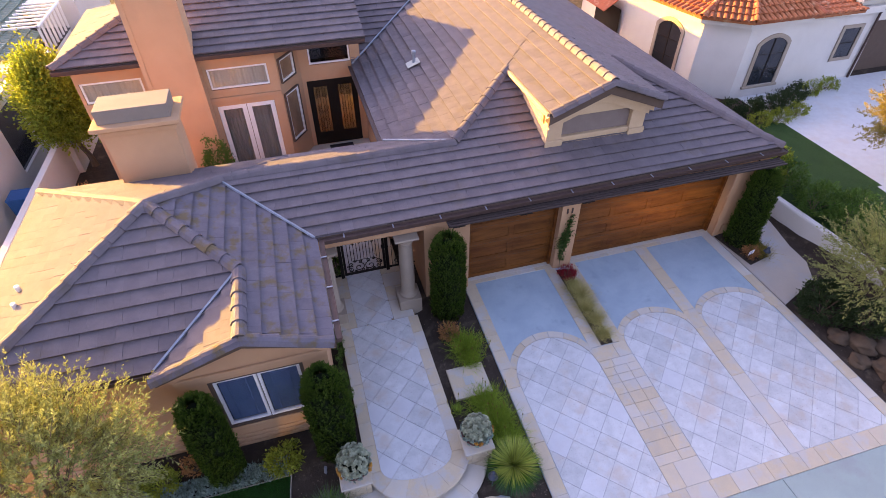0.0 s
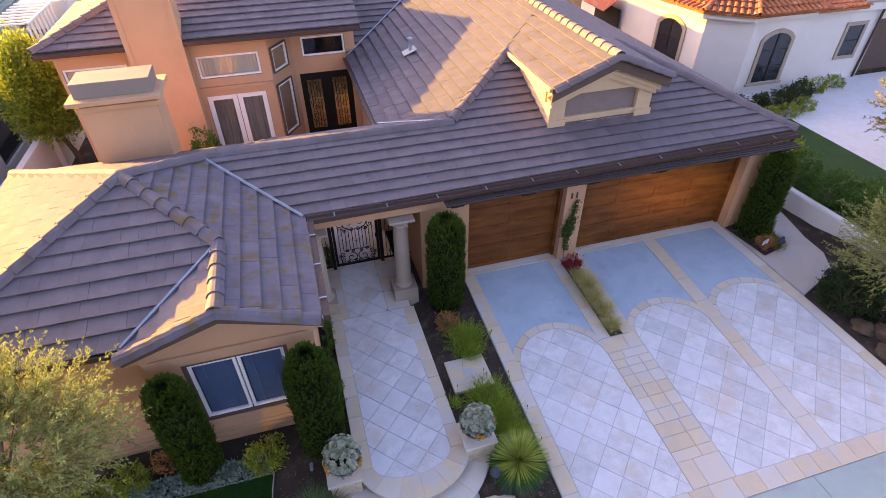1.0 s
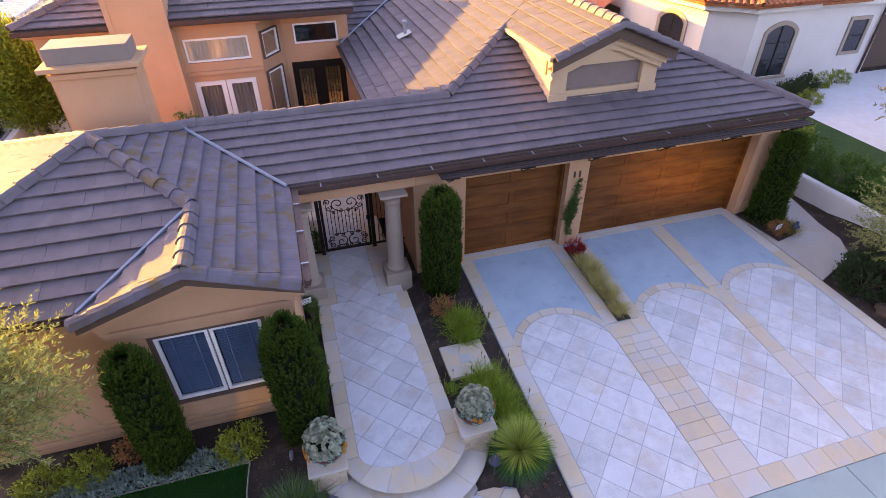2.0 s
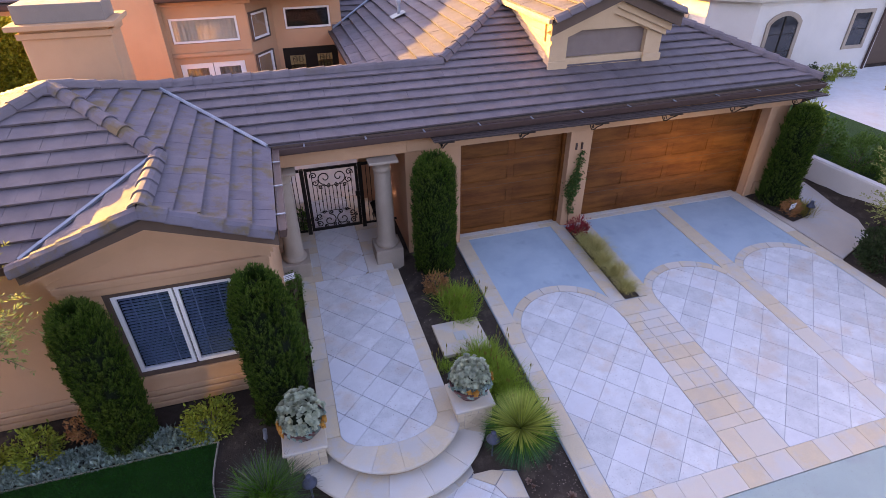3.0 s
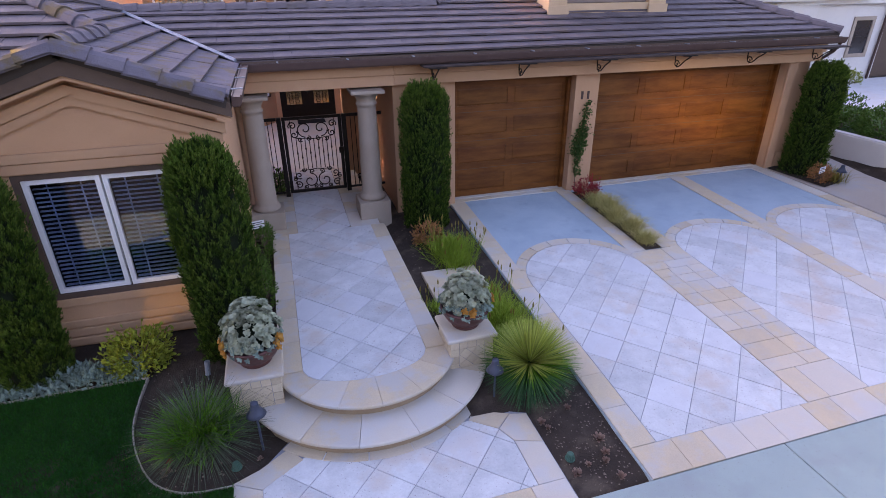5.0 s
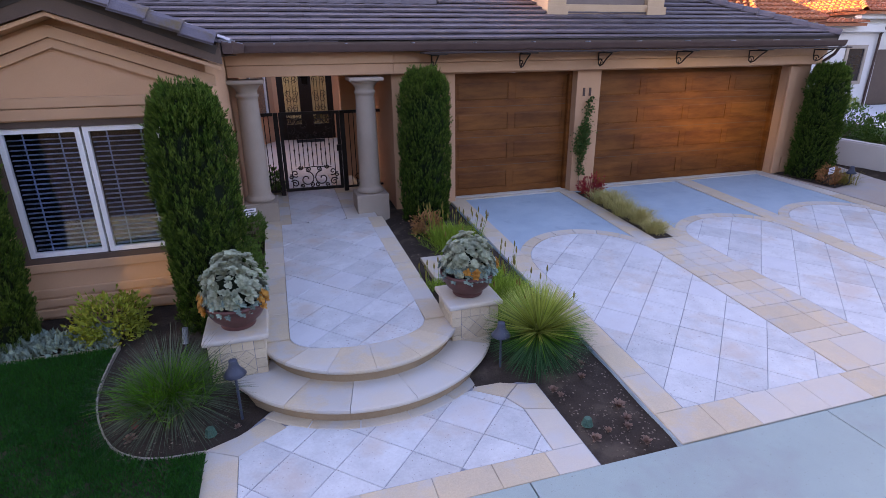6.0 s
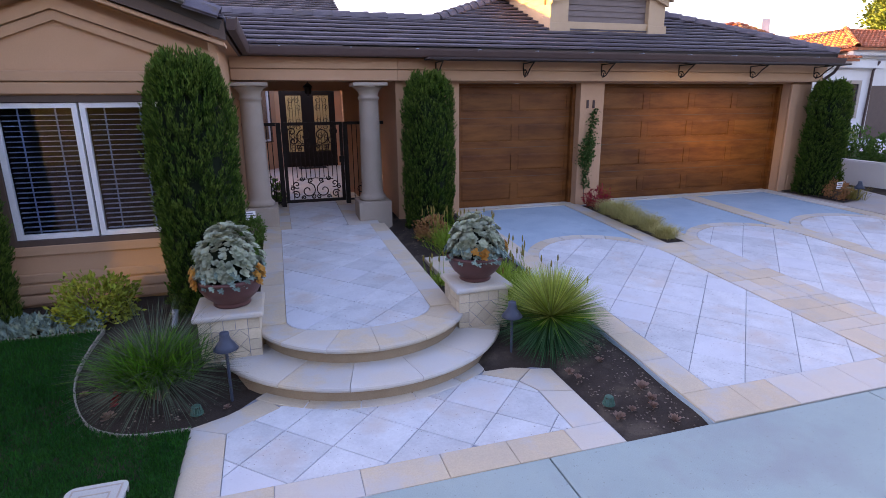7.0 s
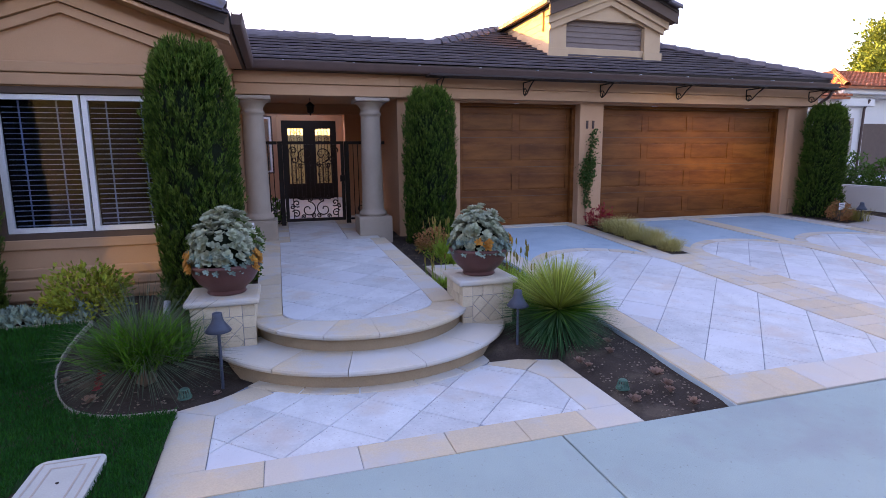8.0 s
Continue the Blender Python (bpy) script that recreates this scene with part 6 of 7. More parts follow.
def pedestal(x0, x1, y0, y1, z0):
    cx, cy = (x0 + x1) / 2, (y0 + y1) / 2
    t = thing("pedestal", (cx, cy, z0), "square pedestal clad in small tan stone tiles with a slab cap", "pedestal", "stair pedestals")
    hx, hy = (x1 - x0) / 2 - 0.045, (y1 - y0) / 2 - 0.045
    top_ = 0.14 - z0
    part("body", box(-hx + 0.008, hx - 0.008, -hy + 0.008, hy - 0.008, 0, top_ - 0.055), M["grout"], t)
    part("cap", box(-hx - 0.045, hx + 0.045, -hy - 0.045, hy + 0.045, top_ - 0.06, top_, 0.02), M["border"], t, "thick stone slab cap")
    # square tiles round the rim, larger diagonal ones below
    for face in range(4):
        half = hx if face in (0, 2) else hy
        out = hy if face in (0, 2) else hx
        m = Matrix.Rotation(math.pi / 2 * face, 4, "Z")
        n = 5
        w = 2 * half / n
        rows_ = int((top_ - 0.06) / w + 0.99)

        def tile(poly):
            vs = [(x, -out, z) for x, z in poly] + [(x, -out + 0.012, z) for x, z in poly]
            k = len(poly)
            fs = [tuple(range(k))] + [(i, k + i, k + (i + 1) % k, (i + 1) % k) for i in range(k)]
            o = part("tile", raw_mesh("tile", [m @ Vector(v) for v in vs], fs, M["border_pale"]), None, t)

        zt = top_ - 0.062
        for r_ in range(rows_):
            for c in range(n):
                if 1 <= r_ <= 3 and 1 <= c <= n - 2:
                    continue
                xa, xb = -half + c * w + 0.003, -half + (c + 1) * w - 0.003
                za, zb = max(0.0, zt - (r_ + 1) * w + 0.003), zt - r_ * w - 0.003
                if zb - za > 0.02:
                    tile([(xa, za), (xb, za), (xb, zb), (xa, zb)])
        reg = [(-half + w + 0.003, zt - 4 * w + 0.003), (half - w - 0.003, zt - 4 * w + 0.003), (half - w - 0.003, zt - w - 0.003), (-half + w + 0.003, zt - w - 0.003)]
        d = w * 0.75
        for a in range(-3, 4):
            for b in range(-3, 4):
                x, z = (a + b) * d, zt - 2.5 * w + (a - b) * d
                e = d - 0.004
                cut = clip([(x, z - e), (x + e, z), (x, z + e), (x - e, z)], reg)
                if len(cut) > 2 and area(cut) > 0.0006:
                    tile(cut)
    return t


M["border_pale"] = mat("pedestal_tile", (0.58, 0.49, 0.36), 0.75, (0.5, 0.41, 0.29), 8, 80, 0.2, vary=0.12)
pedestal(-0.55, 0.1, -5.2, -4.55, -0.5)
pedestal(2.07, 2.73, -5.19, -4.55, -0.5)


def path_light(loc, h=0.55):
    t = thing("path_light", loc, "dark bronze pagoda-shaded garden path light on a stake", "lamp", "path lights")
    part("stake", tube([(0, 0, -0.05), (0, 0, h - 0.14)], 0.014, 8), M["plastic"], t)
    part("shade", lathe([(0.0, h - 0.13), (0.1, h - 0.16), (0.108, h - 0.152), (0.08, h - 0.112), (0.052, h - 0.072), (0.042, h - 0.035), (0.04, h), (0.03, h + 0.006), (0.0, h + 0.008)], 20), M["plastic"], t, smooth=True)


path_light((-0.22, -5.62, -0.48), 0.62)
path_light((2.5, -5.68, -0.47), 0.6)
path_light((12.62, -1.62, -0.08), 0.42)


def spot(loc):
    t = thing("spotlight", loc, "small grey garden spotlight aimed at the shrub", "lamp")
    part("stake", tube([(0, 0, -0.05), (0, 0, 0.12)], 0.01, 6), M["plastic"], t)
    part("head", tube([(0, 0, 0.12), (0.02, 0.02, 0.3)], 0.032, 12), M["flashing"], t)


spot((-0.82, -4.55, -0.28))


def lantern():
    t = thing("pendant_lantern", (1.0, 0.7, 2.28), "black iron pendant lantern under the porch ceiling", "lamp")
    part("chain", tube([(0, 0, 0.22), (0, 0, 0.33)], 0.006, 5), M["iron"], t)
    part("body", lathe([(0.0, -0.04), (0.012, -0.03), (0.015, 0.0), (0.05, 0.015), (0.062, 0.03), (0.07, 0.13), (0.095, 0.14), (0.06, 0.18), (0.015, 0.22), (0.0, 0.22)], 10), M["iron"], t)


lantern()


def drain(loc):
    t = thing("drain_grate", loc, "small green domed drain grate in the bed", "drain", "drain grates")
    part("rim", lathe([(0.045, 0.0), (0.055, 0.0), (0.055, 0.012), (0.045, 0.012)], 18), M["green_plastic"], t)
    part("dome_top", lathe([(0.0, 0.07), (0.034, 0.07), (0.03, 0.078), (0.0, 0.08)], 16), M["green_plastic"], t)
    for k in range(14):
        a = 2 * math.pi * k / 14
        part("rib", tube([(0.05 * math.cos(a), 0.05 * math.sin(a), 0.005), (0.033 * math.cos(a), 0.033 * math.sin(a), 0.073)], 0.004, 4), M["green_plastic"], t)


M["green_plastic"] = mat("green_plastic", (0.05, 0.13, 0.1), 0.5, scale=9, bump=0.02)
drain((2.94, -6.78, -0.475))
drain((-0.48, -5.86, -0.47))

# utility box lid set in the lawn
lid = thing("utility_lid", (-0.99, -6.97, -0.462), "pale grey concrete utility box lid with grooved rims in the lawn", "lid")
corner = [(sx * 0.13 + 0.06 * math.cos(radians(a)), sy * 0.23 + 0.06 * math.sin(radians(a))) for sx, sy, a0 in ((1, 1, 0), (-1, 1, 90), (-1, -1, 180), (1, -1, 270)) for a in range(a0, a0 + 91, 18)]
part("frame", prism([(x, y, -0.05) for x, y in corner], (0, 0, 0.08)), M["lid"], lid)
for a, b in ((0.15, 0.25), (0.09, 0.18)):
    path = [(a, -b, 0.0305), (a, b, 0.0305), (-a, b, 0.0305), (-a, -b, 0.0305)]
    part("groove", sweep([(-0.006, 0.0), (0.006, 0.0), (0.006, 0.0015), (-0.006, 0.0015)], path, closed=True), M["edging"], lid)
part("bolt", lathe([(0.0, 0.03), (0.01, 0.03), (0.01, 0.034), (0.0, 0.034)], 10), M["iron"], lid)

# stepping slab with a small marker plate
slab = thing("stepping_slab", (2.8, -3.2, drive_z(-3.2)), "square tan stepping slab in the bed with a pale plate", "slab")
part("stone", box(-0.46, 0.46, -0.44, 0.44, -0.06, 0.02, 0.01), M["border"], slab)
part("plate", box(-0.12, 0.12, -0.12, 0.12, 0.02, 0.026, 0.003), M["lid"], slab)

# small yard signs
def yard_sign(loc, yaw):
    t = thing("yard_sign", loc, "small white yard sign on a thin stake", "sign", "yard signs")
    t.rotation_euler = (0, 0, yaw)
    part("stake", tube([(0, 0, -0.05), (0, 0, 0.42)], 0.008, 6), M["fascia"], t)
    for z in (0.3, 0.38):
        p = part("board", box(-0.11, 0.11, -0.018, -0.009, z, z + 0.065, 0.003), M["white"], t)
        part("writing_bar", box(-0.09, 0.07, -0.021, -0.019, z + 0.025, z + 0.04), M["plastic"], p, "plain dark bar")


yard_sign((12.03, -1.6, -0.09), 0.2)
yard_sign((-0.2, -1.0, -0.06), 0.3)
M["blue_plastic"] = mat("blue_plastic", (0.02, 0.11, 0.3), 0.5, scale=6, bump=0.02)
bin_ = thing("bin", (-9.1, 7.0, -0.16), "blue plastic wheeled bin beside the boundary wall", "bin")
part("lid", box(-0.32, 0.32, -0.36, 0.3, 0.95, 1.0, 0.01), M["blue_plastic"], bin_)
part("body", prism([(-0.26, -0.3, 0), (0.26, -0.3, 0), (0.3, -0.34, 0.95), (-0.3, -0.34, 0.95)], (0, 0.62, 0)), M["blue_plastic"], bin_)
# boulders at the right edge
for i, (x, y, s) in enumerate(((12.55, -4.6, 0.26), (12.95, -4.95, 0.34), (12.5, -5.35, 0.24), (12.9, -5.75, 0.33), (12.62, -6.2, 0.2), (13.5, -5.9, 0.36), (13.35, -5.2, 0.3))):
    bm = bmesh.new()
    bmesh.ops.create_icosphere(bm, subdivisions=3, radius=s)
    for v in bm.verts:
        v.co *= 1 + 0.5 * noise.noise(v.co * 4 / s * 0.4 + Vector((i, 0, 0)))
        v.co.z *= 0.6
    solo("boulder", bm, M["rock"], "rough tan boulder in the planting bed", "boulder", (x, y, soil_z(x, y) + s * 0.2), "bed boulders", smooth=True)


# ---- roof slopes with their tiles ----
def slope(parent, plan, origin, along, up, pitch, exposure, material, width=0.3, v0=0.0, limit=300, thick=0.1, label="", shift=0.0, lap=0.05):
    """A tiled roof plane over a convex plan outline. origin: an eave point; along, up: plan directions; pitch: rise per run."""
    U = Vector((along[0], along[1], 0)).normalized()
    D = Vector((up[0], up[1], 0)).normalized()
    run = math.sqrt(1 + pitch * pitch)
    V = (D + Vector((0, 0, pitch))).normalized()
    N = U.cross(V)
    if N.z < 0:
        N = -N
    O = Vector(origin)
    flat = [((Vector((x, y, 0)) - Vector((O.x, O.y, 0))).dot(U), (Vector((x, y, 0)) - Vector((O.x, O.y, 0))).dot(D) * run) for x, y in plan]
    region = ccw(flat)
    base = part("roof_slope", prism([O + U * u + V * v - N * 0.004 for u, v in region], -N * thick), M["roof_under"], parent, label)
    basis = Matrix((U, V, N)).transposed().to_4x4()
    if basis.to_3x3().determinant() < 0:
        basis = Matrix((-U, V, N)).transposed().to_4x4()
        region = ccw([(-u, v) for u, v in region])
    basis.translation = O

    def top(v, c):
        return 0.012 + lap - lap * (v - c * exposure) / exposure

    def tile_mesh(poly, c, du=0.0, dv=0.0):
        k = len(poly)
        vs = [(u - du, v - dv, top(v, c)) for u, v in poly] + [(u - du, v - dv, top(v, c) - 0.7 * lap) for u, v in poly]
        fs = [tuple(range(k)), tuple(range(2 * k - 1, k - 1, -1))] + [(i, k + i, k + (i + 1) % k, (i + 1) % k) for i in range(k)]
        return vs, fs

    us, vs_ = [p[0] for p in region], [p[1] for p in region]
    full = {}
    made = 0
    rest_v, rest_f = [], []
    c = int(math.floor(min(vs_) / exposure + 1e-3))
    rng = random.Random(int(abs(O.x * 100 + O.y * 37 + pitch * 1000)))
    while c * exposure < max(vs_) - 1e-3:
        off = (c % 2) * width * 0.5 + rng.uniform(-0.03, 0.03) + shift
        i = int(math.floor((min(us) - off) / width))
        while off + i * width < max(us):
            u0 = off + i * width
            cell = [(u0 + 0.0015, c * exposure), (u0 + width - 0.0015, c * exposure), (u0 + width - 0.0015, (c + 1) * exposure + 0.015), (u0 + 0.0015, (c + 1) * exposure + 0.015)]
            cut = clip(cell, region)
            i += 1
            if len(cut) < 3 or abs(area(cut)) < 0.003:
                continue
            whole = abs(abs(area(cut)) - abs(area(cell))) < 1e-5
            lift = rng.uniform(0.0, 0.006)
            if made < limit:
                made += 1
                if whole:
                    if "m" not in full:
                        v, f = tile_mesh([(0, 0), (width - 0.003, 0), (width - 0.003, exposure + 0.015), (0, exposure + 0.015)], 0)
                        full["m"] = raw_mesh("roof_tile", v, f, material)
                    o = part("roof_tile", full["m"], None, base)
                    o.matrix_basis = basis @ Matrix.Translation((u0 + 0.0015, c * exposure, lift)) @ Matrix.Rotation(rng.uniform(-0.012, 0.012), 4, "Z")
                else:
                    v, f = tile_mesh(cut, c)
                    o = part("roof_tile", raw_mesh("roof_tile", v, f, material), None, base)
                    o.matrix_basis = basis
            else:
                v, f = tile_mesh(cut, c)
                k = len(rest_v)
                rest_v += v
                rest_f += [tuple(j + k for j in q) for q in f]
        c += 1
    if rest_f:
        o = part("roof_tiles", raw_mesh("roof_tiles", rest_v, rest_f, material), None, base, "further rows of flat roof tiles")
        o["kind"] = "stuff"
        o.matrix_basis = basis
    return base


P = 0.388
RT, RM = M["roof"], M["roof_moss"]
XE = 12.74
RX, RY, RZ = 7.53, 4.87, 5.235
PF = 0.383
RR, zr = 1.22, 3.765
ex_f = 1.92 * math.sqrt(1 + PF * PF) / 7
hip_x = XE - (XE - RX) * (RR + 0.52) / (RY + 0.52)
PH = (RZ - zr) / (RY - RR)
f_low = slope(house, [(-0.12, -0.72), (XE, -0.52), (hip_x, RR), (-2.14, RR)], (-0.12, -0.7, zr - PF * 1.92), (1, 0), (0, 1), PF, ex_f, RT)
f_high = slope(house, [(3.74, RR), (hip_x, RR), (RX, RY)], (-0.12, RR, zr), (1, 0), (0, 1), PH, ex_f, RT)
PE = (RZ - 3.07) / (XE - RX)
# runs on unseen to y=26, lengthened to shade the next-door wall
east = slope(house, [(XE, -0.52), (RX, RY), (RX, 26), (XE, 26)], (XE, -0.52, 3.07), (0, 1), (-1, 0), PE, 0.34, RT)
west = slope(house, [(3.74, RR), (RX, RY), (RX, 13.7), (2.15, 8.3), (2.15, 2.77)], (2.15, 0, RZ - P * (RX - 2.15)), (0, 1), (1, 0), P, 0.34, RT, lap=0.065)
# extra roof out of view, added only to block the low sun
west_sun_block = slope(house, [(2.5, 13.72), (RX, 13.72), (RX, 26), (2.5, 26)], (2.15, 0, RZ - P * (RX - 2.15)), (0, 1), (1, 0), P, 0.34, RT, limit=0)
dorm_w = slope(house, [(5.95, 0.35), (RX, 0.35), (RX, RY), (5.95, 3.3)], (2.15, 0, RZ - P * (RX - 2.15)), (0, 1), (1, 0), P, 0.34, RT, thick=0.07, lap=0.065)
dorm_e = slope(house, [(9.12, 0.35), (RX, 0.35), (RX, RY), (9.12, 3.0)], (9.12, 0.65, RZ - P * (9.12 - RX)), (0, 1), (-1, 0), P, 0.34, RT, thick=0.07)
back_f = slope(house, [(2.15, 8.3), (7.5, 13.7), (2.5, 13.7)], (2.15, 8.3, 3.18), (1, 0), (0, 1), P, 0.34, RT)
GX, GZ, GP_, GR = -6.55, 4.6, 0.36, 2.75
great_f = slope(house, [(GX, 6.97), (2.52, 6.97), (2.52, 6.97 + GR), (GX + GR, 6.97 + GR)], (GX, 6.97, GZ), (1, 0), (0, 1), GP_, 0.34, RT)
great_w = slope(house, [(GX, 6.97), (GX + GR, 6.97 + GR), (GX, 6.97 + 2 * GR)], (GX, 6.97, GZ), (0, 1), (1, 0), GP_, 0.34, RT)
great_r = slope(house, [(2.52, 6.97 + 2 * GR), (2.52, 6.97 + GR), (GX + GR, 6.97 + GR), (GX, 6.97 + 2 * GR)], (2.52, 6.97 + 2 * GR, GZ), (-1, 0), (0, -1), GP_, 0.34, RT)

# wing
AX, AY, AZ = APEX
pe = (AZ - EZ) / (-0.1 - AX)
ex_w = 1.52 * math.sqrt(1 + pe * pe) / 5
BX = -1.66
BZ = EZ + pe * 1.52
w_low = slope(house, [(-0.1, -3.75), (-0.1, -0.75), (BX, 0.73), (BX, -3.75)], (-0.1, -3.75, EZ), (0, 1), (-1, 0), pe, ex_w, RM)
w_up = slope(house, [(BX, -1.92), (BX, 0.73), (-2.17, 1.26), (AX, AY)], (-0.1, -3.75, EZ), (0, 1), (-1, 0), pe, ex_w, RM)
pf = (AZ - EZ) / (AY + 3.55)
w_front = slope(house, [(-6.6, -3.55), (-3.25, -3.55), (BX, -1.93), (AX, AY)], (-6.6, -3.55, EZ), (1, 0), (0, 1), pf, 0.34, RT)
pb = (BZ - EZ) / (BX + 3.25)
w_bay = slope(house, [(-3.27, -3.75), (BX, -3.75), (BX, -1.95), (-3.27, -3.57)], (-3.25, -3.75, EZ), (0, 1), (1, 0), pb, 0.34, RT)
pw = (AZ - EZ) / (AX + 6.6)
w_west = slope(house, [(-6.6, -3.55), (AX, AY), (-6.6, 3.1)], (-6.6, -3.55, EZ), (0, 1), (1, 0), pw, 0.34, RT, lap=0.11)
pr = (AZ - EZ) / (3.12 - AY)
w_rear = slope(house, [(-6.6, 3.12), (AX, AY), (-2.14, 1.24), (-0.5, 2.72), (-0.5, 3.12)], (-6.6, 3.12, EZ), (1, 0), (0, -1), pr, 0.34, RT)
e_rear = slope(house, [(-2.14, RR), (3.74, RR), (2.15, 2.77), (-0.5, 2.77)], (-0.5, 2.77, zr - 1.55 * P), (1, 0), (0, -1), P, 0.34, RT)

# ridge and hip tiles, valley metal
caps(f_low, (3.78, RR, zr + 0.02), (-2.1, RR, zr + 0.02), RT)
caps(west, (3.74, RR, zr + 0.05), (5.95, 3.3, zr + PH * (3.3 - RR) + 0.05), RT)
caps(east, (XE, -0.52, 3.12), (RX + 1.646, RY - 1.7, RZ - 1.7 * PH + 0.06), RT)
caps(dorm_w, (RX, 0.32, RZ + 0.06), (RX, 25.9, RZ + 0.06), RT)
caps(w_up, (BX, -1.93, BZ + 0.06), (AX, AY, AZ + 0.05), RM)
caps(w_low, (BX, -3.78, BZ + 0.05), (BX, -1.95, BZ + 0.05), RM)
caps(w_west, (-6.6, -3.55, EZ + 0.06), (AX, AY, AZ + 0.05), RT)
caps(w_west, (-6.6, 3.12, EZ + 0.06), (AX, AY, AZ + 0.05), RT)
caps(w_rear, (-0.5, 2.62, EZ + 0.25), (AX, AY, AZ + 0.05), RT)
caps(great_w, (GX, 6.97, GZ + 0.06), (GX + GR, 6.97 + GR, GZ + GR * GP_ + 0.05), RT)
caps(great_f, (GX + GR, 6.97 + GR, GZ + GR * GP_ + 0.05), (2.5, 6.97 + GR, GZ + GR * GP_ + 0.05), RT)
for a, b in (((-0.13, -0.73, 3.01), (-2.14, RR, zr + 0.01)), ((-3.24, -3.56, EZ + 0.02), (BX, -1.95, BZ + 0.02)), ((2.16, 8.31, 3.2), (7.4, 13.6, RZ - 0.02)), ((3.7, 1.26, zr), (2.16, 2.76, 3.2))):
    part("valley_flashing", tube([Vector(a) + Vector((0, 0, 0.05)), Vector(b) + Vector((0, 0, 0.05))], 0.034, 5), M["flashing"], house, "grey metal valley flashing")
# rake edge tiles of the bay and dormer gables
for a, b in (((-0.12, -3.77, EZ + 0.03), (BX, -3.77, BZ + 0.03)), ((-3.27, -3.77, EZ + 0.03), (BX, -3.77, BZ + 0.03))):
    caps(w_low, a, b, RM, wide=0.13)
for a, b in (((5.95, 0.36, RZ - P * 1.58 + 0.02), (RX, 0.36, RZ + 0.03)), ((9.12, 0.36, RZ - P * 1.59 + 0.02), (RX, 0.36, RZ + 0.03))):
    caps(dorm_w, a, b, RT, wide=0.13)
# vent pipe
vent = part("vent_pipe", tube([(3.9, 6.12, 3.8), (3.9, 6.12, 4.3)], 0.05, 12), M["flashing"], house, "metal roof vent pipe with flashing")
part("vent_cap", lathe([(0.0, 0.0), (0.075, 0.0), (0.08, 0.05), (0.06, 0.09), (0.0, 0.1)], 14, (3.9, 6.12, 4.24)), M["flashing"], vent)
bm = box(-0.22, 0.22, -0.2, 0.2, -0.008, 0.008)
bmesh.ops.transform(bm, matrix=Matrix.Translation((3.86, 6.12, 3.93)) @ Matrix.Rotation(-math.atan(P), 4, "Y"), verts=bm.verts)
part("vent_flashing", bm, M["lid"], vent)
for x, y in ((-5.75, -1.6), (-5.85, -1.05)):
    z = EZ + pw * (x + 6.6)
    v = part("vent_pipe", tube([(x, y, z), (x, y, z + 0.2)], 0.045, 10), M["white"], house, "short pale roof vent pipe")

# ---- paving pieces ----


def paver(parent, name, poly, zfun, h, material, thick=0.03, bevel=0.004):
    """One paving piece: a cut polygon with a chamfered upper edge, laid on the sloping ground."""
    k = len(poly)
    cx, cy = sum(p[0] for p in poly) / k, sum(p[1] for p in poly) / k
    vs = []
    for inset, dz in ((1.0, h), (0.0, h - bevel), (0.0, h - thick)):
        for x, y in poly:
            dx, dy = cx - x, cy - y
            l = max(1e-4, math.hypot(dx, dy))
            f = bevel * inset / l * 1.3
            vs.append((x + dx * f - cx, y + dy * f - cy, zfun(y + dy * f) + dz - zfun(cy)))
    fs = [tuple(range(k))]
    for r in range(2):
        fs += [(r * k + i, r * k + k + i, r * k + k + (i + 1) % k, r * k + (i + 1) % k) for i in range(k)]
    o = part(name, raw_mesh(name, vs, fs, material), None, parent)
    o.location = (cx, cy, zfun(cy))
    return o


def diamond_field(parent, region, zfun, h, side, origin, material, gap=0.006, askew=0.0):
    """Square tiles laid diagonally, cut to a convex region."""
    ca, sa = math.cos(radians(askew)), math.sin(radians(askew))
    region = ccw(region)
    s = side * math.sqrt(2)
    xs, ys = [p[0] for p in region], [p[1] for p in region]
    rng = random.Random(7)
    n = int((max(xs) - min(xs) + max(ys) - min(ys)) / s * 2) + 8
    for a in range(-n, n):
        for b in range(-n, n):
            ox, oy = (a + b) * s / 2, (a - b) * s / 2
            cx, cy = origin[0] + ox * ca - oy * sa, origin[1] + ox * sa + oy * ca
            if not (min(xs) - s < cx < max(xs) + s and min(ys) - s < cy < max(ys) + s):
                continue
            r = s / 2 - gap * 0.71
            cut = clip([(cx + r * sa, cy - r * ca), (cx + r * ca, cy + r * sa), (cx - r * sa, cy + r * ca), (cx - r * ca, cy - r * sa)], region)
            if len(cut) > 2 and area(cut) > 0.002:
                paver(parent, "paving_tile", cut, zfun, h + rng.uniform(-0.002, 0.002), material)


def strip(parent, x0, x1, y0, y1, zfun, h, material, length, along="y", gap=0.004, name="border_stone", slant=None):
    rng = random.Random(int(abs(x0 * 91 + y0 * 57)))
    lo, hi = (y0, y1) if along == "y" else (x0, x1)
    at = lo
    while at < hi - 0.02:
        nxt = min(hi, at + length * rng.uniform(0.8, 1.2))
        if hi - nxt < length * 0.35:
            nxt = hi
        a, b = at + gap / 2, nxt - gap / 2
        if along == "y":
            sx = (lambda y: 0.0) if slant is None else slant
            poly = [(x0 + sx(a), a), (x1 + sx(a), a), (x1 + sx(b), b), (x0 + sx(b), b)]
        else:
            poly = [(a, y0), (b, y0), (b, y1), (a, y1)]
        paver(parent, name, poly, zfun, h + rng.uniform(-0.001, 0.002), material)
        at = nxt


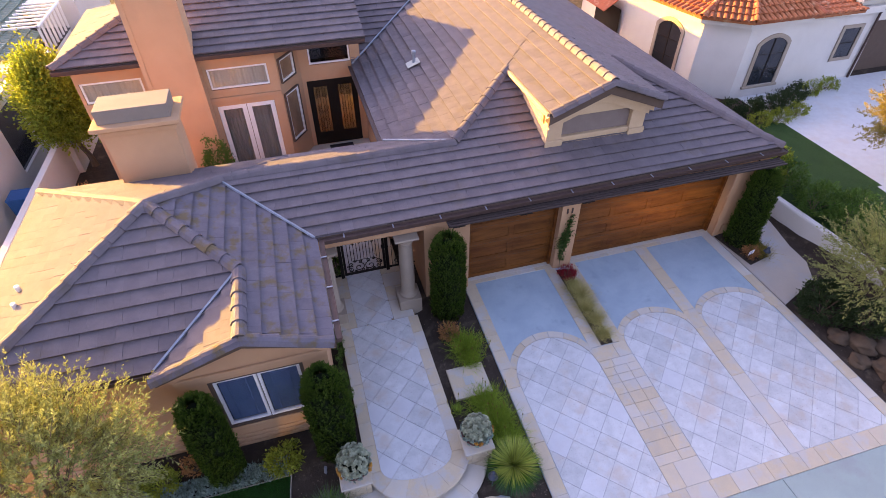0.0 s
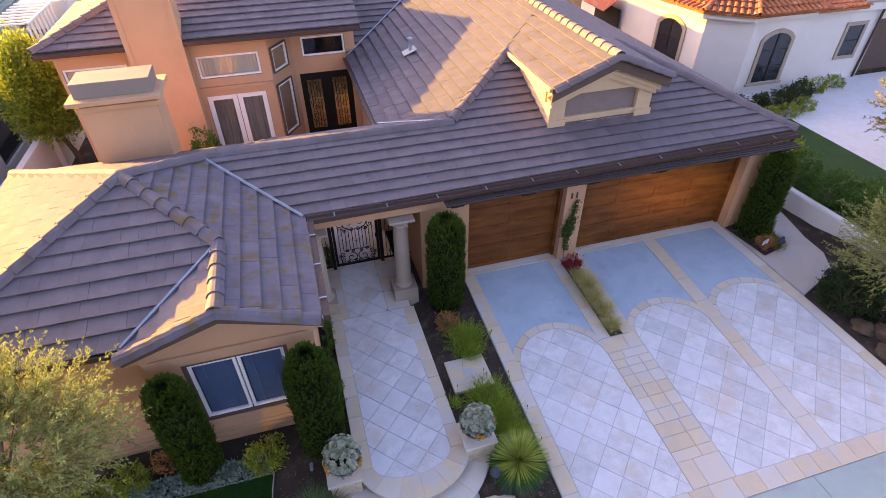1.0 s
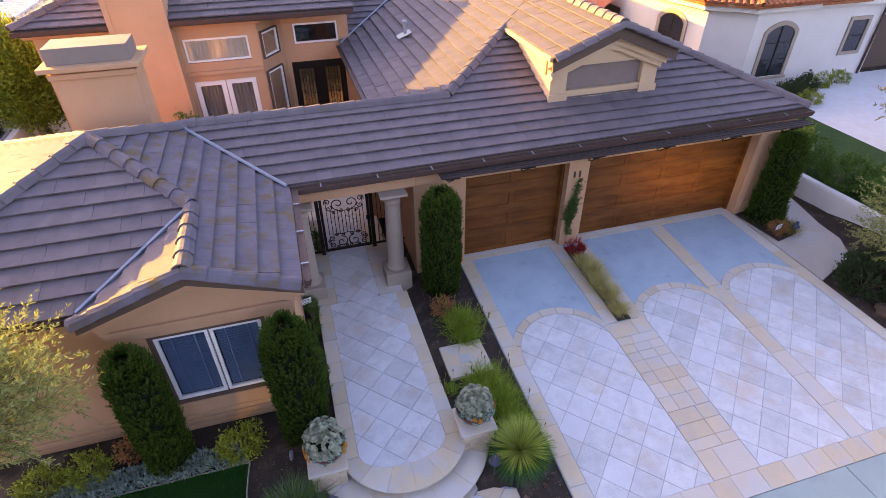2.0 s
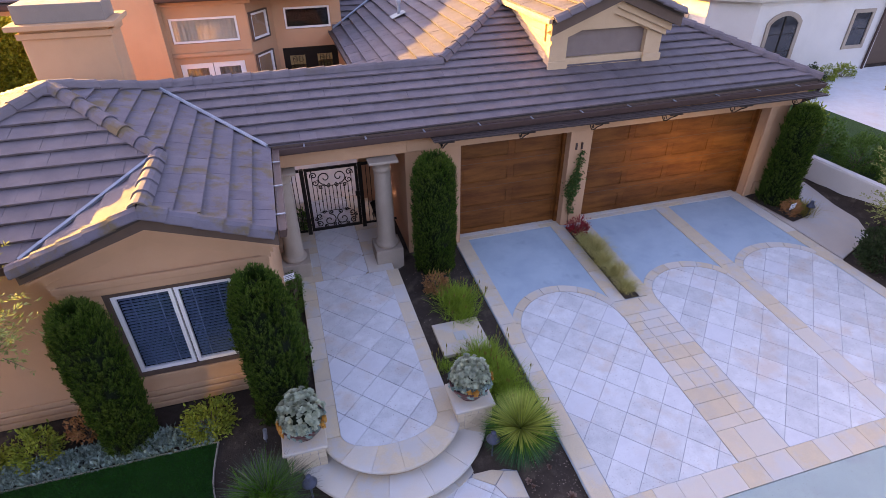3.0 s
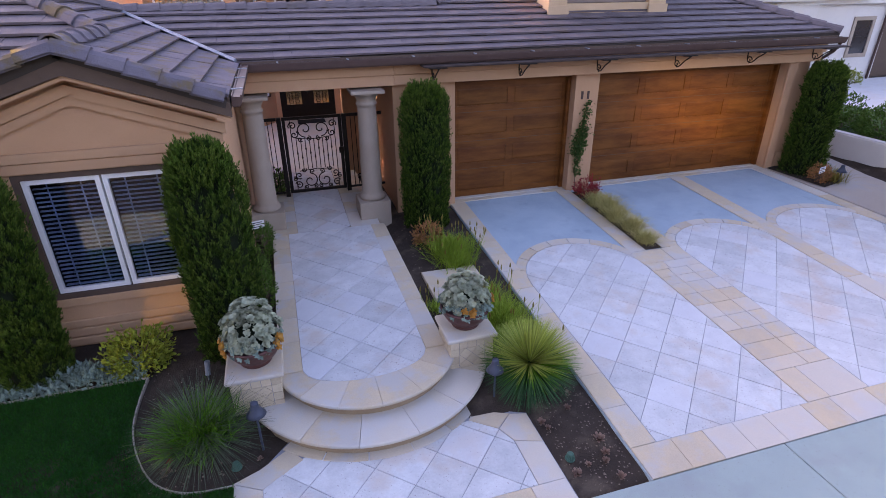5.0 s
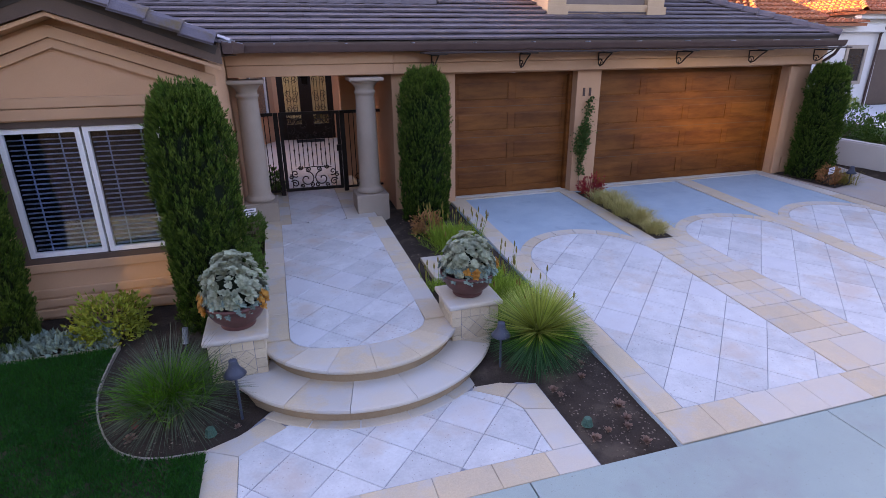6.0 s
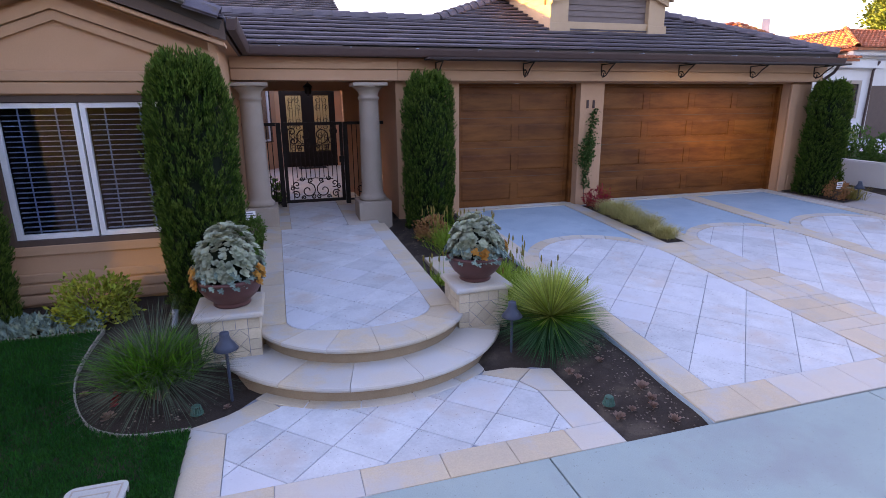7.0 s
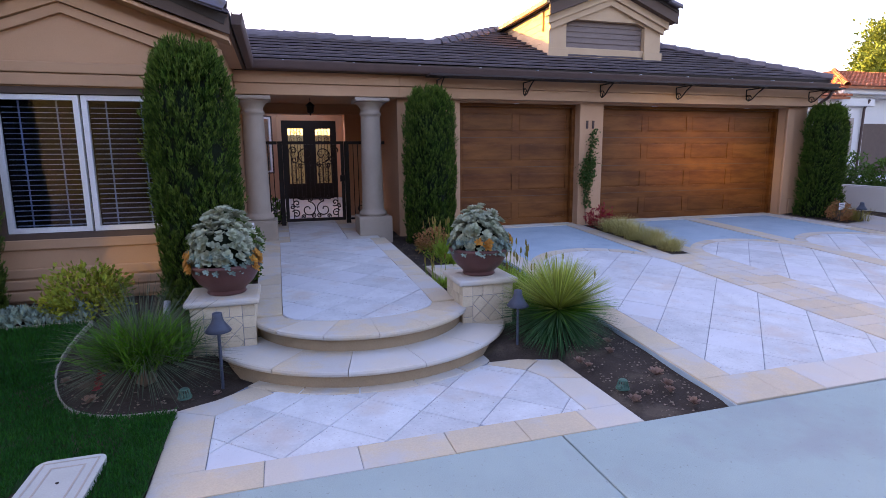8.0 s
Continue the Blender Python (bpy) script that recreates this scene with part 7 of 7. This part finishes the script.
def ring(parent, c, rx0, ry0, rx1, ry1, a0, a1, n, zfun, h, material, name="border_stone", thick=0.03):
    """Wedge stones between two ellipses."""
    for i in range(n):
        p, q = a0 + (a1 - a0) * i / n + 0.25, a0 + (a1 - a0) * (i + 1) / n - 0.25
        m = 3
        inner = [(c[0] + rx0 * math.cos(radians(p + (q - p) * k / m)), c[1] + ry0 * math.sin(radians(p + (q - p) * k / m))) for k in range(m + 1)]
        outer = [(c[0] + rx1 * math.cos(radians(q - (q - p) * k / m)), c[1] + ry1 * math.sin(radians(q - (q - p) * k / m))) for k in range(m + 1)]
        paver(parent, name, ccw(inner + outer), zfun, h, material, thick)


TS = 0.478
B, T = M["border"], M["tile"]


def lane(x0, x1, xb1, top_y, origin, rise):
    """A tile field with an arched head and its stone ring."""
    c, rx, ry = ((x0 + x1) / 2, top_y - rise), (x1 - x0) / 2, rise
    head = [(c[0] + rx * math.cos(radians(a)), c[1] + ry * math.sin(radians(a))) for a in range(0, 181, 12)]
    region = head + [(x0, -6.86), (xb1, -6.86)]
    under = slab_like(region)
    part("grout_bed", under, M["grout"], driveway, "grey grout bed")
    diamond_field(driveway, region, drive_z, 0.0, TS, origin, T)
    ring(driveway, c, rx + 0.004, ry + 0.004, rx + 0.17, ry + 0.2, 2, 178, 9, drive_z, 0.004, B)


def slab_like(region):
    bm = bmesh.new()
    ys = sorted({round(p[1], 3) for p in region} | {-3.6 - 0.4 * k for k in range(9) if -3.6 - 0.4 * k > -6.86})
    region = ccw(region)
    for a, b in zip(ys, ys[1:]):
        c = clip([(-50, a), (50, a), (50, b), (-50, b)], region)
        if len(c) > 2:
            bm.faces.new([bm.verts.new((x, y, drive_z(y) - 0.009)) for x, y in c])
    return bm


lane(3.96, 6.08, 6.08, -2.54, (5.258, -4.92), 1.08)
lane(7.06, 9.06, 9.06, -2.53, (8.633, -4.165), 0.78)
lane(9.46, 11.58, 11.87, -2.47, (10.243, -3.155), 0.78)
# borders
strip(driveway, 3.63, 3.95, -6.86, -0.25, drive_z, 0.004, B, 0.62)
strip(driveway, 3.63, 12.1, -0.25, -0.02, drive_z, 0.004, B, 0.6, "x")
strip(driveway, 3.63, 12.17, -7.26, -6.865, drive_z, 0.004, B, 0.5, "x")
strip(driveway, 6.09, 6.395, -3.15, -0.25, drive_z, 0.004, B, 0.5)
strip(driveway, 6.745, 7.05, -3.15, -0.25, drive_z, 0.004, B, 0.5)
strip(driveway, 9.07, 9.45, -6.865, -0.25, drive_z, 0.005, B, 0.75)
strip(driveway, 11.4, 11.7, -6.865, -0.25, drive_z, 0.004, B, 0.6, slant=lambda y: -y * 0.07)
rng = random.Random(5)
y = -3.16
while y > -6.8:
    d = rng.choice((0.22, 0.32, 0.42, 0.3))
    y1 = max(-6.862, y - d)
    if y1 + 6.862 < 0.15:
        y1 = -6.862
    cuts = rng.choice(([0, 0.45, 1], [0, 0.3, 0.68, 1], [0, 0.62, 1], [0, 0.36, 1]))
    for a, b in zip(cuts, cuts[1:]):
        xa, xb = 6.09 + 0.96 * a + 0.003, 6.09 + 0.96 * b - 0.003
        paver(driveway, "border_stone", [(xa, y1 + 0.003), (xb, y1 + 0.003), (xb, y - 0.003), (xa, y - 0.003)], drive_z, 0.004 + rng.uniform(0, 0.003), B)
    y = y1

# walkway tiles and border
wz = lambda y: walk_z(y)
field = [(0.299, -0.95), (0.301, -4.85)] + [(1.08 + 0.77 * math.cos(radians(a)), -4.85 + 0.37 * math.sin(radians(a))) for a in range(186, 358, 12)] + [(1.86, -4.85), (1.86, -0.95)]
diamond_field(walkway, field, wz, 0.0, 0.463, (1.398, -3.19), T)
diamond_field(walkway, [(0.47, 2.6), (0.47, -0.94), (1.44, -0.94), (1.44, 2.6)], wz, 0.0, 0.463, (1.398, -3.19), T)
strip(walkway, 0.02, 0.295, -4.86, -0.95, wz, 0.002, B, 0.55)
strip(walkway, 1.865, 2.13, -4.86, -0.95, wz, 0.002, B, 0.55, slant=lambda y: 0.03 * (y + 4.86) * -0.4)
strip(walkway, 0.03, 0.465, -0.945, 2.6, wz, 0.002, B, 0.6)
strip(walkway, 1.445, 2.0, -0.945, 2.6, wz, 0.002, B, 0.6)


def nosing(parent, r0, r1, a0, a1, n, z, thick=0.055, overhang=0.035):
    """Wedge slabs with a rounded front edge round a curved step."""
    for i in range(n):
        p, q = a0 + (a1 - a0) * i / n + 0.11, a0 + (a1 - a0) * (i + 1) / n - 0.11
        bm = bmesh.new()
        prof = [(r0, 0.0), (r1 - 0.02, 0.0), (r1 - 0.004, -0.008), (r1 + 0.002, -0.026), (r1 - 0.004, -0.045), (r1 - 0.02, -thick), (r0, -thick)]
        rings = []
        for k in range(7):
            a = radians(p + (q - p) * k / 6)
            rings.append([bm.verts.new((CX + r * math.cos(a), CY + r * math.sin(a), z(CY + r * math.sin(a)) + h)) for r, h in prof])
        for a, b in zip(rings, rings[1:]):
            for j in range(len(prof)):
                bm.faces.new((a[j], a[(j + 1) % len(prof)], b[(j + 1) % len(prof)], b[j]))
        bm.faces.new(rings[0][::-1])
        bm.faces.new(rings[-1])
        part("step_stone", bm, B, parent)


nosing(walkway, 0.58, 1.2, 198, 342, 6, lambda y: -0.147)
nosing(step_low, 1.0, 1.6, 186, 354, 7, lambda y: -0.325)
# landing
flat = lambda y: -0.5
diamond_field(landing, [(-0.2, -6.97), (2.48, -6.97), (2.48, -6.34), (2.38, -6.12), (2.1, -5.9), (0.2, -5.9), (-0.22, -6.2)], flat, 0.0, 0.488, (0.934, -6.616), T, askew=2.0)
ring(landing, (CX, CY), 1.46, 1.46, 1.65, 1.65, 226, 314, 5, flat, 0.006, B)
strip(landing, -0.5, 2.79, -7.262, -6.975, flat, 0.003, B, 0.55, "x")
paver(landing, "border_stone", [(-0.5, -6.97), (-0.205, -6.97), (-0.223, -6.215), (-0.515, -6.05)], flat, 0.003, B)
paver(landing, "border_stone", [(-0.223, -6.205), (0.2, -5.925), (0.05, -5.72), (-0.25, -5.93), (-0.515, -6.045)], flat, 0.003, B)
paver(landing, "border_stone", [(2.485, -6.97), (2.79, -6.97), (2.79, -6.45), (2.49, -6.35)], flat, 0.003, B)
paver(landing, "border_stone", [(2.49, -6.34), (2.79, -6.44), (2.79, -5.985), (2.6, -5.935), (2.395, -6.125)], flat, 0.003, B)
paver(landing, "border_stone", [(2.385, -6.115), (2.595, -5.93), (2.44, -5.86), (2.25, -5.68), (2.1, -5.895)], flat, 0.003, B)
